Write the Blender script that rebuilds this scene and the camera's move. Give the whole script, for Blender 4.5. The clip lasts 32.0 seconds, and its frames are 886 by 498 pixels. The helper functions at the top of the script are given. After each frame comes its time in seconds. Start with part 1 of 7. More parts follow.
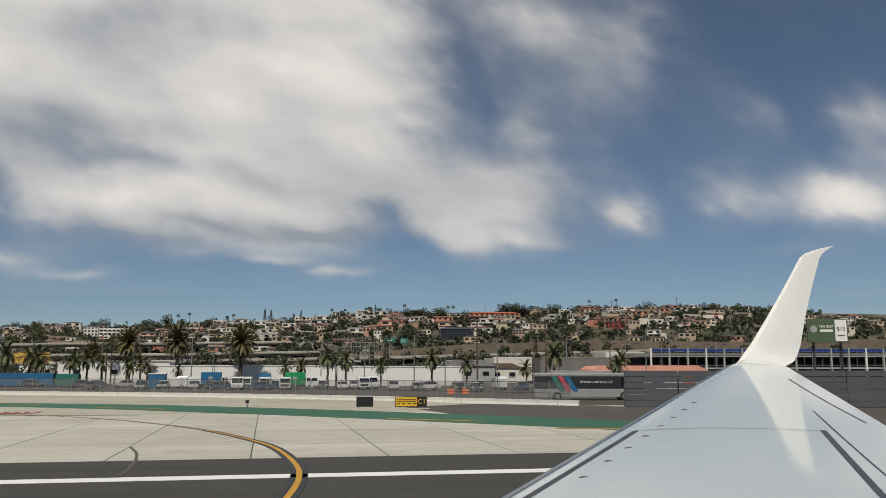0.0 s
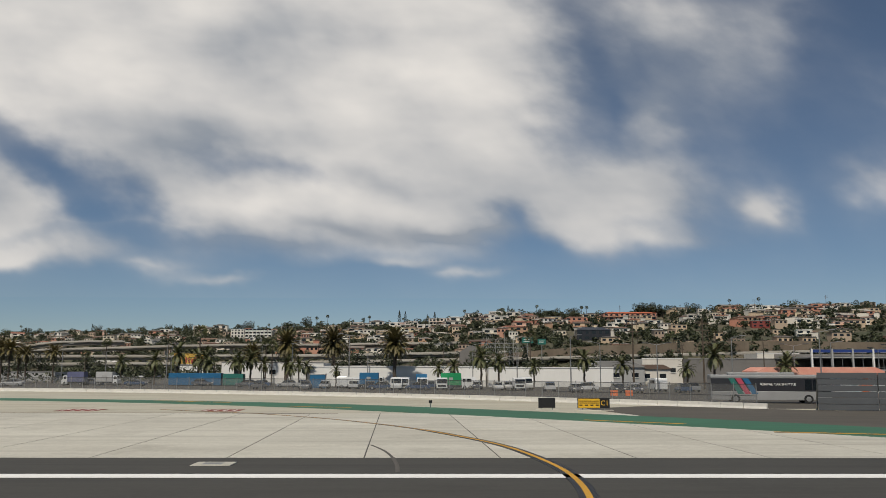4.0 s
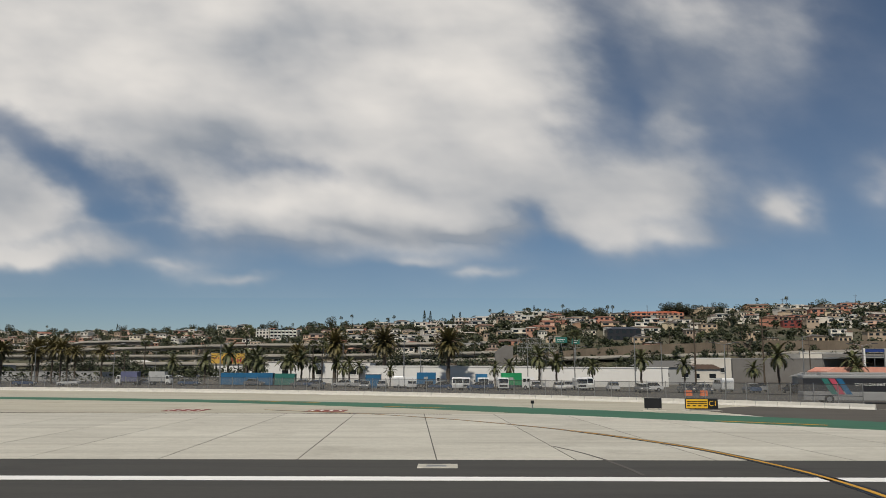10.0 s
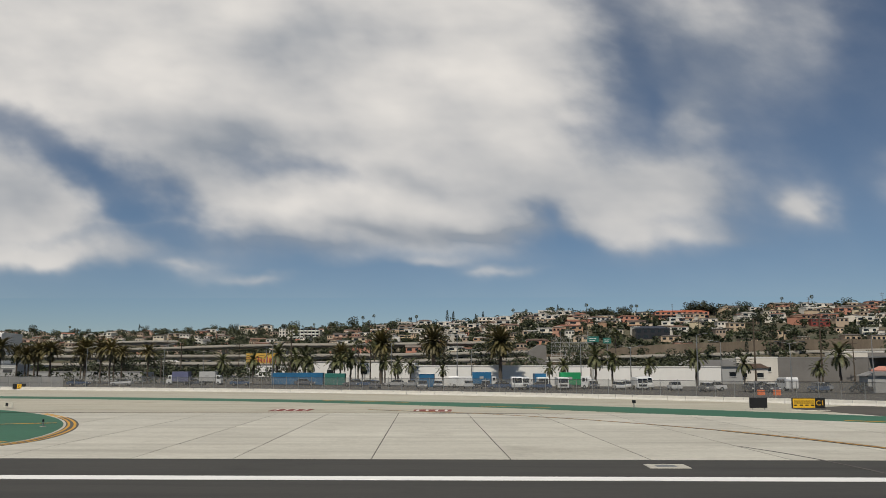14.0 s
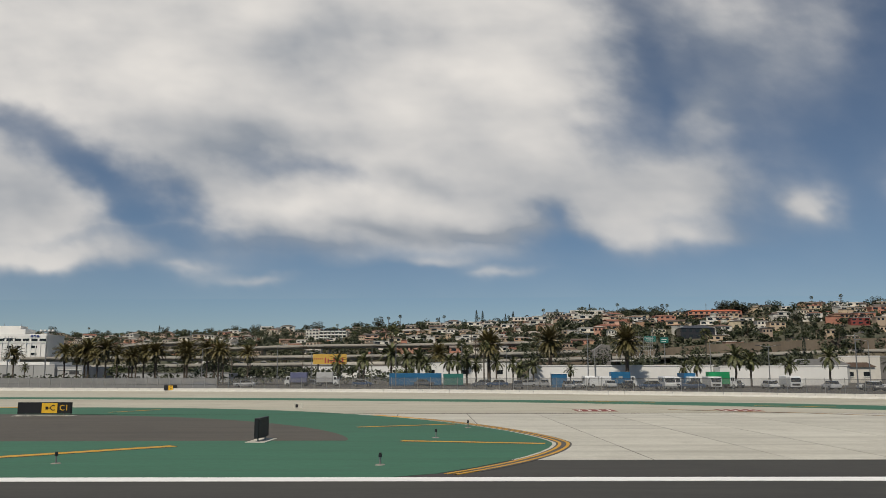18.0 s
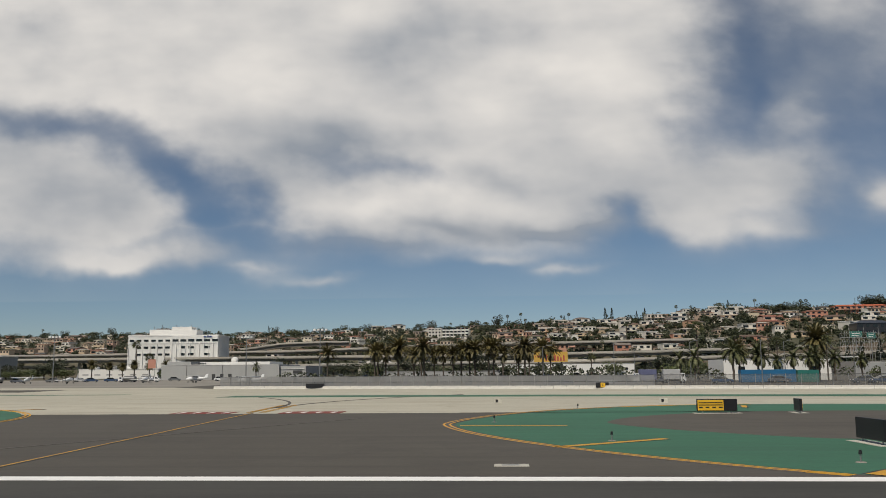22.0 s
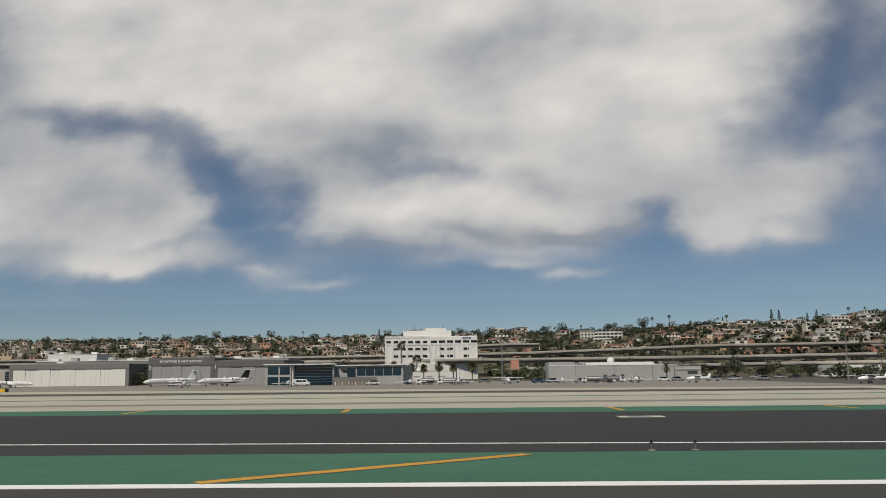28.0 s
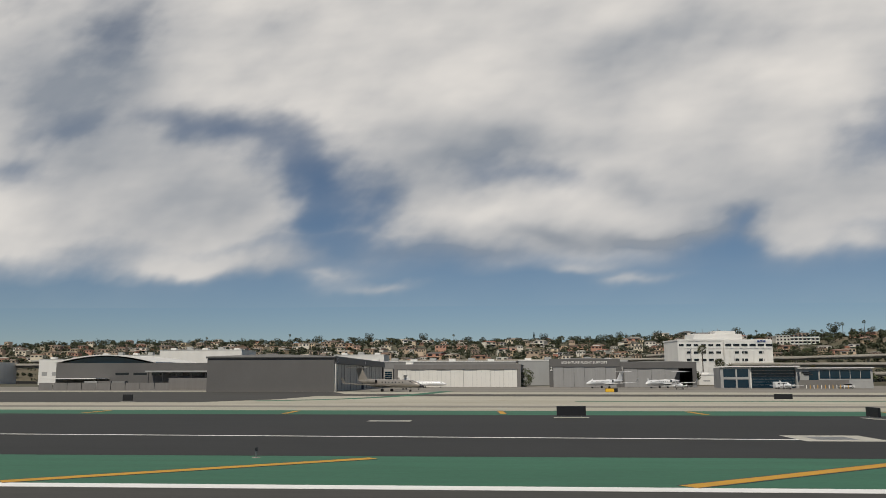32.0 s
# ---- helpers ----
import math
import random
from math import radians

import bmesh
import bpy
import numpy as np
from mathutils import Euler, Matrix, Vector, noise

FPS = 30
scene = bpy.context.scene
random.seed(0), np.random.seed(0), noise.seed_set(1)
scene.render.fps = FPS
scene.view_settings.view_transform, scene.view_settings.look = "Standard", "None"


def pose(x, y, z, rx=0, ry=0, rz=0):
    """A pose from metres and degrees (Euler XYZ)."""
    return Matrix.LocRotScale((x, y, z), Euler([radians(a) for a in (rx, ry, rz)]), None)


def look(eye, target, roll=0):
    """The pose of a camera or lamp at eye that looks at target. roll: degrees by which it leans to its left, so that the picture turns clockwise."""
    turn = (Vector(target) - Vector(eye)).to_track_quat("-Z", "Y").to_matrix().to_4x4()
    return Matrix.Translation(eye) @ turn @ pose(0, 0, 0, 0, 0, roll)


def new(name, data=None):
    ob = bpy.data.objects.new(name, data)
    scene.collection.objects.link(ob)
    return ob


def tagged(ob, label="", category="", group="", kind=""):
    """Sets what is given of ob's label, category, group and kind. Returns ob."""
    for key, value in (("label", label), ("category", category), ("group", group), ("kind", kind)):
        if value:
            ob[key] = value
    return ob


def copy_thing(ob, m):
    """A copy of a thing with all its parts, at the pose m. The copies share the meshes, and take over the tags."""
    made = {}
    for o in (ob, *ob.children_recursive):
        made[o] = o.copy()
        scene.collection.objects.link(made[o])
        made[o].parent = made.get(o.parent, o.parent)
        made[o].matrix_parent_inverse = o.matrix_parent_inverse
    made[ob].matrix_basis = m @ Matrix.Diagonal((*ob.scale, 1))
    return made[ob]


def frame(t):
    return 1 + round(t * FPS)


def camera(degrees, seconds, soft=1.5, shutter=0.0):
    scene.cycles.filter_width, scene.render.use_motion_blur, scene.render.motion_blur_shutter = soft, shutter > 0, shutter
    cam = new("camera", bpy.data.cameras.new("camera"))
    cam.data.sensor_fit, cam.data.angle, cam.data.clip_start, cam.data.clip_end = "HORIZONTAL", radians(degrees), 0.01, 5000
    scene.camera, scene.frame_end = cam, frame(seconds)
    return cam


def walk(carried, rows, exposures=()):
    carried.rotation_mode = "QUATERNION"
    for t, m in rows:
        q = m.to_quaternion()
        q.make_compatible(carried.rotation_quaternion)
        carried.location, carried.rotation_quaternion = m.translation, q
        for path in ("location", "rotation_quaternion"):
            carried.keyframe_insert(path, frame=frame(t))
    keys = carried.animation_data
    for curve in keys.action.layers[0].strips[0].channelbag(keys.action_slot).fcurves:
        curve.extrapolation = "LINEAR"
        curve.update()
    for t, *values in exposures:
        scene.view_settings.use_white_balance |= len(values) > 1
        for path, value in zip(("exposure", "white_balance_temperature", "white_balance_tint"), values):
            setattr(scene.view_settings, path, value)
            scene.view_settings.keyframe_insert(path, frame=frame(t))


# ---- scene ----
cam = camera(56.16, 32.0, soft=0.6)
PATH = [
    (0.0, -1.55, -0.95, 3.59, 98.20, 0.06, -9.46),
    (0.5, -2.12, -0.91, 3.61, 98.20, 0.07, -7.69),
    (1.0, -2.71, -0.87, 3.61, 98.20, 0.06, -6.11),
    (1.5, -3.33, -0.84, 3.61, 98.23, 0.01, -4.72),
    (2.0, -3.95, -0.81, 3.59, 98.24, -0.04, -3.58),
    (2.5, -4.57, -0.79, 3.61, 98.25, -0.05, -2.61),
    (3.0, -5.19, -0.78, 3.61, 98.26, -0.07, -1.82),
    (3.5, -5.81, -0.77, 3.62, 98.26, -0.08, -1.22),
    (4.0, -6.41, -0.77, 3.60, 98.26, -0.10, -0.78),
    (4.5, -6.96, -0.77, 3.62, 98.25, -0.10, -0.51),
    (6.5, -9.49, -0.16, 3.61, 98.26, -0.14, -0.13),
    (7.0, -10.19, -0.14, 3.55, 98.18, -0.15, -0.11),
    (7.5, -10.89, -0.11, 3.61, 98.20, -0.14, -0.07),
    (8.0, -11.58, -0.09, 3.61, 98.24, -0.13, -0.02),
    (8.5, -12.25, -0.08, 3.61, 98.24, -0.14, 0.01),
    (9.0, -12.92, -0.06, 3.56, 98.23, -0.14, 0.10),
    (9.5, -13.61, -0.04, 3.61, 98.24, -0.13, 0.16),
    (10.0, -14.35, -0.03, 3.61, 98.24, -0.11, 0.28),
    (10.5, -15.14, -0.02, 3.61, 98.24, -0.09, 0.36),
    (11.0, -15.96, -0.03, 3.61, 98.24, -0.08, 0.43),
    (11.5, -16.83, -0.04, 3.61, 98.23, -0.09, 0.49),
    (12.0, -17.74, -0.05, 3.61, 98.21, -0.10, 0.56),
    (12.5, -18.72, -0.05, 3.61, 98.24, -0.10, 0.69),
    (13.0, -19.82, -0.05, 3.55, 98.25, -0.09, 0.75),
    (13.5, -21.05, -0.03, 3.62, 98.25, -0.06, 0.95),
    (14.0, -22.38, 0.01, 3.61, 98.21, -0.02, 1.18),
    (14.5, -23.78, 0.04, 3.61, 98.19, 0.01, 1.44),
    (16.5, -34.38, -0.20, 3.59, 98.16, 0.10, 1.36),
    (17.0, -38.72, -0.13, 3.61, 98.24, 0.14, 1.21),
    (17.5, -43.65, -0.04, 3.60, 98.23, 0.15, 1.10),
    (18.0, -49.16, 0.06, 3.62, 98.23, 0.18, 0.96),
    (18.5, -55.28, 0.10, 3.64, 98.20, 0.22, 0.91),
    (19.0, -62.01, 0.14, 3.66, 98.21, 0.28, 0.90),
    (19.5, -69.34, 0.25, 3.65, 98.16, 0.34, 1.29),
    (20.0, -77.24, 0.34, 3.73, 98.23, 0.34, 1.81),
    (20.5, -85.68, 0.41, 3.68, 98.18, 0.31, 2.41),
    (21.0, -94.64, 0.32, 3.71, 98.13, 0.35, 3.09),
    (21.5, -104.14, 0.22, 3.64, 98.08, 0.43, 3.77),
    (22.0, -114.14, 0.12, 3.64, 98.17, 0.50, 4.30),
    (22.5, -124.60, 0.07, 3.63, 98.25, 0.48, 4.75),
    (23.0, -135.50, 0.03, 3.65, 98.25, 0.43, 4.95),
    (23.5, -146.79, -0.16, 3.59, 98.20, 0.31, 4.86),
    (24.0, -158.43, -0.38, 3.54, 98.25, 0.23, 4.51),
    (24.5, -170.41, -0.43, 3.48, 98.27, 0.24, 3.96),
    (26.5, -225.01, -0.12, 3.57, 98.48, 0.63, 2.78),
    (27.0, -240.36, -0.11, 3.61, 98.52, 0.62, 2.67),
    (27.5, -256.00, -0.11, 3.59, 98.50, 0.60, 2.49),
    (28.0, -271.94, 0.12, 3.67, 98.46, 0.65, 2.34),
    (28.5, -288.19, 0.34, 3.68, 98.45, 0.69, 2.41),
    (29.0, -304.72, 0.39, 3.67, 98.47, 0.61, 2.56),
    (29.5, -321.55, 0.44, 3.69, 98.45, 0.52, 2.79),
    (30.0, -338.72, 0.26, 3.76, 98.40, 0.57, 3.21),
    (30.5, -356.17, 0.24, 3.63, 98.27, 0.52, 3.53),
    (31.0, -373.91, 0.19, 3.73, 98.43, 0.38, 3.89),
    (31.5, -391.90, 0.14, 3.63, 98.54, 0.24, 4.25),
    (32.0, -410.13, 0.06, 3.63, 98.79, 0.11, 4.36),
]
walk(cam, [(t, pose(x, y, z, rx, ry, rz)) for t, x, y, z, rx, ry, rz in PATH], [(0.0, 0.0), (22.0, 0.0), (27.0, -0.05), (32.0, -0.08)])

# ---------- world, sun ----------
SUN_EL, SUN_AZ = radians(53), radians(198)      # azimuth clockwise from north (+y)
world = bpy.data.worlds.new("sky")
scene.world = world
world.use_nodes = True
wn = world.node_tree.nodes
sky = wn.new("ShaderNodeTexSky")
sky.sky_type, sky.sun_disc = "NISHITA", False
sky.sun_elevation, sky.sun_rotation = SUN_EL, SUN_AZ
sky.altitude = 3000
sky.air_density, sky.dust_density, sky.ozone_density = 1.2, 0.05, 5.0
hue = wn.new("ShaderNodeHueSaturation")
hue.inputs["Hue"].default_value, hue.inputs["Saturation"].default_value = 0.496, 0.93
world.node_tree.links.new(sky.outputs[0], hue.inputs["Color"])
world.node_tree.links.new(hue.outputs[0], wn["Background"].inputs[0])
wn["Background"].inputs[1].default_value = 0.0515
sun = new("sun", bpy.data.lights.new("sun", "SUN"))
sun.data.energy, sun.data.angle, sun.data.color = 3.6, radians(1.5), (1.0, 0.93, 0.82)
sdir = Vector((math.sin(SUN_AZ) * math.cos(SUN_EL), math.cos(SUN_AZ) * math.cos(SUN_EL), math.sin(SUN_EL)))
sun.matrix_world = look(sdir * 100, (0, 0, 0))

# ---------- materials ----------
def tree_of(name):
    m = bpy.data.materials.new(name)
    m.use_nodes = True
    return m, m.node_tree.nodes, m.node_tree.links


def math_node(n, l, op, a, b=None, c=None, clamp=False):
    k = n.new("ShaderNodeMath")
    k.operation, k.use_clamp = op, clamp
    for i, v in enumerate((a, b, c)):
        if v is None:
            continue
        if isinstance(v, (int, float)):
            k.inputs[i].default_value = v
        else:
            l.new(v, k.inputs[i])
    return k.outputs[0]


def noise_node(n, l, vec, scale, detail=4.0, rough=0.6):
    k = n.new("ShaderNodeTexNoise")
    k.inputs["Scale"].default_value = scale
    k.inputs["Detail"].default_value = detail
    k.inputs["Roughness"].default_value = rough
    l.new(vec, k.inputs["Vector"])
    return k.outputs["Fac"]


def mix_node(n, l, fac, a, b, kind="MIX"):
    k = n.new("ShaderNodeMix")
    k.data_type, k.blend_type = "RGBA", kind
    for i, v in ((0, fac), (6, a), (7, b)):
        if isinstance(v, (int, float)):
            k.inputs[i].default_value = v
        elif isinstance(v, tuple):
            k.inputs[i].default_value = (*v, 1)
        else:
            l.new(v, k.inputs[i])
    return k.outputs[2]


def mat(name, col, rough=0.7, metal=0.0, var=0.25, scale=0.6, bump=0.15, col2=None, palette=None, stretch=None, spec=0.5):
    """A surface with broad stains and fine grain; palette: colours among which each object takes one."""
    m, n, l = tree_of(name)
    p = n["Principled BSDF"]
    tc = n.new("ShaderNodeTexCoord").outputs["Object"]
    if stretch:
        mp = n.new("ShaderNodeMapping")
        mp.inputs["Scale"].default_value = stretch
        l.new(tc, mp.inputs["Vector"])
        tc = mp.outputs[0]
    big, fine = noise_node(n, l, tc, scale), noise_node(n, l, tc, scale * 14, 3.0)
    base = col
    if palette:
        info = n.new("ShaderNodeObjectInfo")
        ramp = n.new("ShaderNodeValToRGB")
        ramp.color_ramp.interpolation = "CONSTANT"
        e = ramp.color_ramp.elements
        while len(e) < len(palette):
            e.new(0.5)
        for i, c in enumerate(palette):
            e[i].position, e[i].color = i / len(palette), (*c, 1)
        l.new(info.outputs["Random"], ramp.inputs[0])
        base = ramp.outputs[0]
    f = math_node(n, l, "MULTIPLY_ADD", math_node(n, l, "SUBTRACT", big, 0.35, clamp=True), 2.2, 0.0, clamp=True)
    dark = mix_node(n, l, 1.0, base, col2 if col2 else (1 - var, 1 - var * 1.05, 1 - var * 1.1), "MIX" if col2 else "MULTIPLY")
    c1 = mix_node(n, l, f, dark, base)
    g = math_node(n, l, "MULTIPLY_ADD", fine, var * 0.9, 1 - var * 0.45)
    c2 = mix_node(n, l, 1.0, c1, g, "MULTIPLY")
    l.new(c2, p.inputs["Base Color"])
    p.inputs["Roughness"].default_value, p.inputs["Metallic"].default_value = rough, metal
    p.inputs["Specular IOR Level"].default_value = spec
    if bump:
        b = n.new("ShaderNodeBump")
        b.inputs["Strength"].default_value, b.inputs["Distance"].default_value = bump, 0.05
        l.new(fine, b.inputs["Height"])
        l.new(b.outputs[0], p.inputs["Normal"])
    return m


def leaf_mat(name, a, b):
    m, n, l = tree_of(name)
    p = n["Principled BSDF"]
    geo, info = n.new("ShaderNodeNewGeometry"), n.new("ShaderNodeObjectInfo")
    c = mix_node(n, l, geo.outputs["Random Per Island"], a, b)
    v = math_node(n, l, "MULTIPLY_ADD", info.outputs["Random"], 0.5, 0.75)
    l.new(mix_node(n, l, 1.0, c, v, "MULTIPLY"), p.inputs["Base Color"])
    p.inputs["Roughness"].default_value = 0.6
    return m


def slab_mat(name, col, stain, scale, stretch, share=0.5):
    """Concrete with broad stains, rubber streaks along the traffic and a tone of its own for each slab."""
    m = mat(name, col, 0.85, var=0.22, scale=scale, bump=0.2, stretch=stretch)
    n, l = m.node_tree.nodes, m.node_tree.links
    p = n["Principled BSDF"]
    was = p.inputs["Base Color"].links[0].from_socket
    pos = n.new("ShaderNodeNewGeometry").outputs["Position"]
    mp = n.new("ShaderNodeMapping")
    mp.inputs["Scale"].default_value = (0.035, 0.5, 1)
    l.new(pos, mp.inputs["Vector"])
    streak = math_node(n, l, "MULTIPLY_ADD", noise_node(n, l, mp.outputs[0], 1.0, 6.0, 0.65), 5.0, -2.55, clamp=True)
    blot = math_node(n, l, "MULTIPLY_ADD", noise_node(n, l, pos, 0.22, 7.0, 0.7), 4.5, -2.3, clamp=True)
    both = math_node(n, l, "MULTIPLY", math_node(n, l, "MAXIMUM", streak, blot), share)
    c = mix_node(n, l, both, was, stain)
    grit = noise_node(n, l, pos, 3.2, 5.0, 0.75)
    c = mix_node(n, l, 1.0, c, math_node(n, l, "MULTIPLY_ADD", grit, 0.5, 0.75), "MULTIPLY")
    mq = n.new("ShaderNodeMapping")
    mq.inputs["Scale"].default_value = (0.012, 0.8, 1)
    l.new(pos, mq.inputs["Vector"])
    lane = noise_node(n, l, mq.outputs[0], 1.0, 4.0, 0.6)
    c = mix_node(n, l, 1.0, c, math_node(n, l, "MULTIPLY_ADD", lane, 0.26, 0.87), "MULTIPLY")
    info = n.new("ShaderNodeObjectInfo").outputs["Random"]
    l.new(mix_node(n, l, 1.0, c, math_node(n, l, "MULTIPLY_ADD", info, 0.13, 0.9), "MULTIPLY"), p.inputs["Base Color"])
    return m


ASPHALT = slab_mat("runway_asphalt", (0.067, 0.0635, 0.054), (0.035, 0.033, 0.028), 0.06, (0.25, 1, 1), 0.7)
ASPHALT_DARK = slab_mat("new_asphalt", (0.030, 0.0295, 0.0265), (0.020, 0.0195, 0.0175), 0.09, (0.4, 1, 1), 0.6)
ASPHALT_BROWN = slab_mat("weathered_asphalt", (0.100, 0.089, 0.071), (0.056, 0.049, 0.040), 0.08, (0.5, 1, 1), 0.75)
CONCRETE = slab_mat("slab_concrete", (0.61, 0.587, 0.50), (0.33, 0.305, 0.25), 0.12, (0.4, 1, 1), 0.7)
CONCRETE_TAN = slab_mat("taxiway_concrete", (0.50, 0.472, 0.375), (0.28, 0.24, 0.175), 0.045, (0.2, 1, 1), 0.7)
APRON = mat("apron_concrete", (0.29, 0.27, 0.23), 0.85, var=0.35, scale=0.05, bump=0.2, stretch=(0.15, 1, 1))
HOLD_SEAM = mat("reddish_seam", (0.075, 0.045, 0.038), 0.9, var=0.4, scale=1.0)
BLAST = mat("dark_blue_grey_metal", (0.085, 0.09, 0.095), 0.6, 0.1, var=0.15, scale=0.4)
JOINT = mat("joint_sealant", (0.11, 0.10, 0.088), 0.9, var=0.2, scale=1.0)
GREEN = slab_mat("green_paint", (0.050, 0.168, 0.098), (0.040, 0.105, 0.068), 0.08, (0.3, 1, 1), 0.6)
WHITE_PAINT = mat("white_line_paint", (0.88, 0.87, 0.83), 0.7, var=0.08, scale=0.5)
YELLOW_PAINT = mat("yellow_line_paint", (0.62, 0.33, 0.03), 0.7, var=0.2, scale=0.4)
RED_PAINT = mat("red_marking_paint", (0.26, 0.055, 0.04), 0.8, var=0.35, scale=0.8)
RUBBER_MARK = mat("tyre_rubber", (0.13, 0.12, 0.105), 0.9, var=0.4, scale=0.8)
BLACK_SIGN = mat("black_panel", (0.008, 0.008, 0.009), 0.5, var=0.2, scale=2)
YELLOW_SIGN = mat("yellow_panel", (0.72, 0.42, 0.02), 0.5, var=0.1, scale=2)
SIGN_WHITE = mat("white_letter", (0.82, 0.8, 0.74), 0.6, var=0.06, scale=3)
STEEL = mat("galvanised_steel", (0.33, 0.33, 0.32), 0.5, 0.7, var=0.2, scale=2)
DARK_STEEL = mat("dark_steel", (0.07, 0.07, 0.07), 0.6, 0.4, var=0.2, scale=2)
BARRIER = mat("barrier_concrete", (0.66, 0.64, 0.58), 0.85, var=0.22, scale=0.8)
WHITE_WALL = mat("white_render", (0.76, 0.745, 0.70), 0.8, var=0.1, scale=0.25, stretch=(1, 1, 0.3))
GREY_WALL = mat("light_grey_cladding", (0.36, 0.36, 0.345), 0.75, var=0.12, scale=0.2, stretch=(1, 1, 0.25))
HANGAR_DARK = mat("dark_grey_metal", (0.125, 0.12, 0.114), 0.65, 0.1, var=0.12, scale=0.15, stretch=(1, 1, 0.5))
HANGAR_MID = mat("grey_metal_siding", (0.20, 0.19, 0.178), 0.65, 0.1, var=0.14, scale=0.3, stretch=(3, 3, 0.1))
DOOR_WHITE = mat("hangar_door_white", (0.74, 0.72, 0.66), 0.55, var=0.08, scale=0.4, stretch=(2, 2, 0.2))
DOOR_TAN = mat("pale_tan_hangar_door", (0.46, 0.44, 0.395), 0.55, var=0.14, scale=0.4, stretch=(2, 2, 0.2))
DOOR_GREY = mat("hangar_door_grey", (0.30, 0.295, 0.285), 0.55, var=0.1, scale=0.4, stretch=(2, 2, 0.2))
ROOF_WHITE = mat("white_roofing", (0.72, 0.71, 0.67), 0.75, var=0.14, scale=0.15)
ROOF_GREY = mat("grey_roofing", (0.25, 0.245, 0.235), 0.8, var=0.2, scale=0.3)
BLUE_PAINT = mat("blue_fascia", (0.02, 0.05, 0.22), 0.5, var=0.2, scale=0.5)
CORAL = mat("coral_mural", (0.62, 0.22, 0.16), 0.8, var=0.25, scale=0.4, col2=(0.66, 0.34, 0.25))
MURAL_BLUE = mat("pale_blue_mural", (0.45, 0.62, 0.66), 0.8, var=0.3, scale=0.5, col2=(0.7, 0.72, 0.7))
WALL_STONE = mat("retaining_wall", (0.20, 0.19, 0.175), 0.9, var=0.25, scale=0.15)
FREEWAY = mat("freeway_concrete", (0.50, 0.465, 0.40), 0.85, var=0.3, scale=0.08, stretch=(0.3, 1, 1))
# freeway concrete again, its base colour darkened to paint in the deck's shadow
FREEWAY_SHADED = mat("stained_girder_concrete", (0.27, 0.245, 0.205), 0.9, var=0.3, scale=0.1, stretch=(0.3, 1, 1))
GLASS = mat("dark_window_glass", (0.012, 0.016, 0.02), 0.08, var=0.2, scale=0.5, bump=0)
GLASS_BLUE = mat("blue_tinted_glass", (0.008, 0.03, 0.05), 0.06, var=0.25, scale=0.3, bump=0)
RUBBER = mat("rubber_tyre", (0.02, 0.02, 0.02), 0.85, var=0.2, scale=4)
BARK = mat("bark", (0.11, 0.085, 0.06), 0.9, var=0.4, scale=2, bump=0.6)
PALM_BARK = mat("palm_trunk", (0.13, 0.105, 0.08), 0.9, var=0.45, scale=3, bump=0.7, stretch=(1, 1, 3))
PALM_GREEN = leaf_mat("palm_frond", (0.045, 0.055, 0.018), (0.125, 0.125, 0.046))
PALM_OLIVE = leaf_mat("olive_palm_frond", (0.075, 0.062, 0.018), (0.165, 0.135, 0.046))
PALM_DRY = leaf_mat("dry_palm_frond", (0.09, 0.07, 0.03), (0.13, 0.12, 0.045))
LEAF_DARK = leaf_mat("dark_foliage", (0.019, 0.026, 0.011), (0.056, 0.063, 0.026))
LEAF_MID = leaf_mat("green_foliage", (0.045, 0.058, 0.018), (0.105, 0.12, 0.04))
LEAF_CYPRESS = leaf_mat("cypress_foliage", (0.010, 0.02, 0.011), (0.026, 0.04, 0.02))
LEAF_SCRUB = leaf_mat("dry_scrub", (0.05, 0.045, 0.025), (0.12, 0.10, 0.06))
HOUSE_WALL = mat("stucco", (0.5, 0.45, 0.38), 0.9, var=0.14, scale=0.4, palette=[
    (0.72, 0.66, 0.56), (0.56, 0.43, 0.29), (0.64, 0.53, 0.38), (0.78, 0.74, 0.67), (0.48, 0.30, 0.19), (0.38, 0.29, 0.21),
    (0.70, 0.58, 0.42), (0.74, 0.69, 0.60), (0.52, 0.24, 0.16), (0.62, 0.40, 0.30), (0.60, 0.50, 0.34), (0.66, 0.50, 0.34)])
HOUSE_ROOF = mat("roof_cover", (0.2, 0.1, 0.07), 0.85, var=0.3, scale=0.6, palette=[
    (0.19, 0.105, 0.07), (0.13, 0.11, 0.095), (0.22, 0.13, 0.09), (0.09, 0.08, 0.07), (0.24, 0.20, 0.165), (0.30, 0.12, 0.075), (0.26, 0.125, 0.08), (0.40, 0.36, 0.31), (0.15, 0.10, 0.075)])
DARK_RED = mat("dark_red_stucco", (0.24, 0.05, 0.04), 0.85, var=0.2, scale=0.6)
PINK_WALL = mat("salmon_stucco", (0.50, 0.24, 0.17), 0.85, var=0.15, scale=0.5)
WARM_WHITE = mat("cream_stucco", (0.66, 0.62, 0.54), 0.85, var=0.14, scale=0.4)
ROOF_ORANGE = mat("orange_tile", (0.52, 0.13, 0.055), 0.85, var=0.25, scale=0.8)
ROOF_TEAL = mat("teal_paint", (0.02, 0.16, 0.13), 0.6, var=0.15, scale=0.4)
TRUCK_BLUE = mat("blue_box_body", (0.015, 0.13, 0.27), 0.5, var=0.18, scale=0.5)
TRUCK_GREEN = mat("green_box_body", (0.01, 0.26, 0.09), 0.5, var=0.14, scale=0.5)
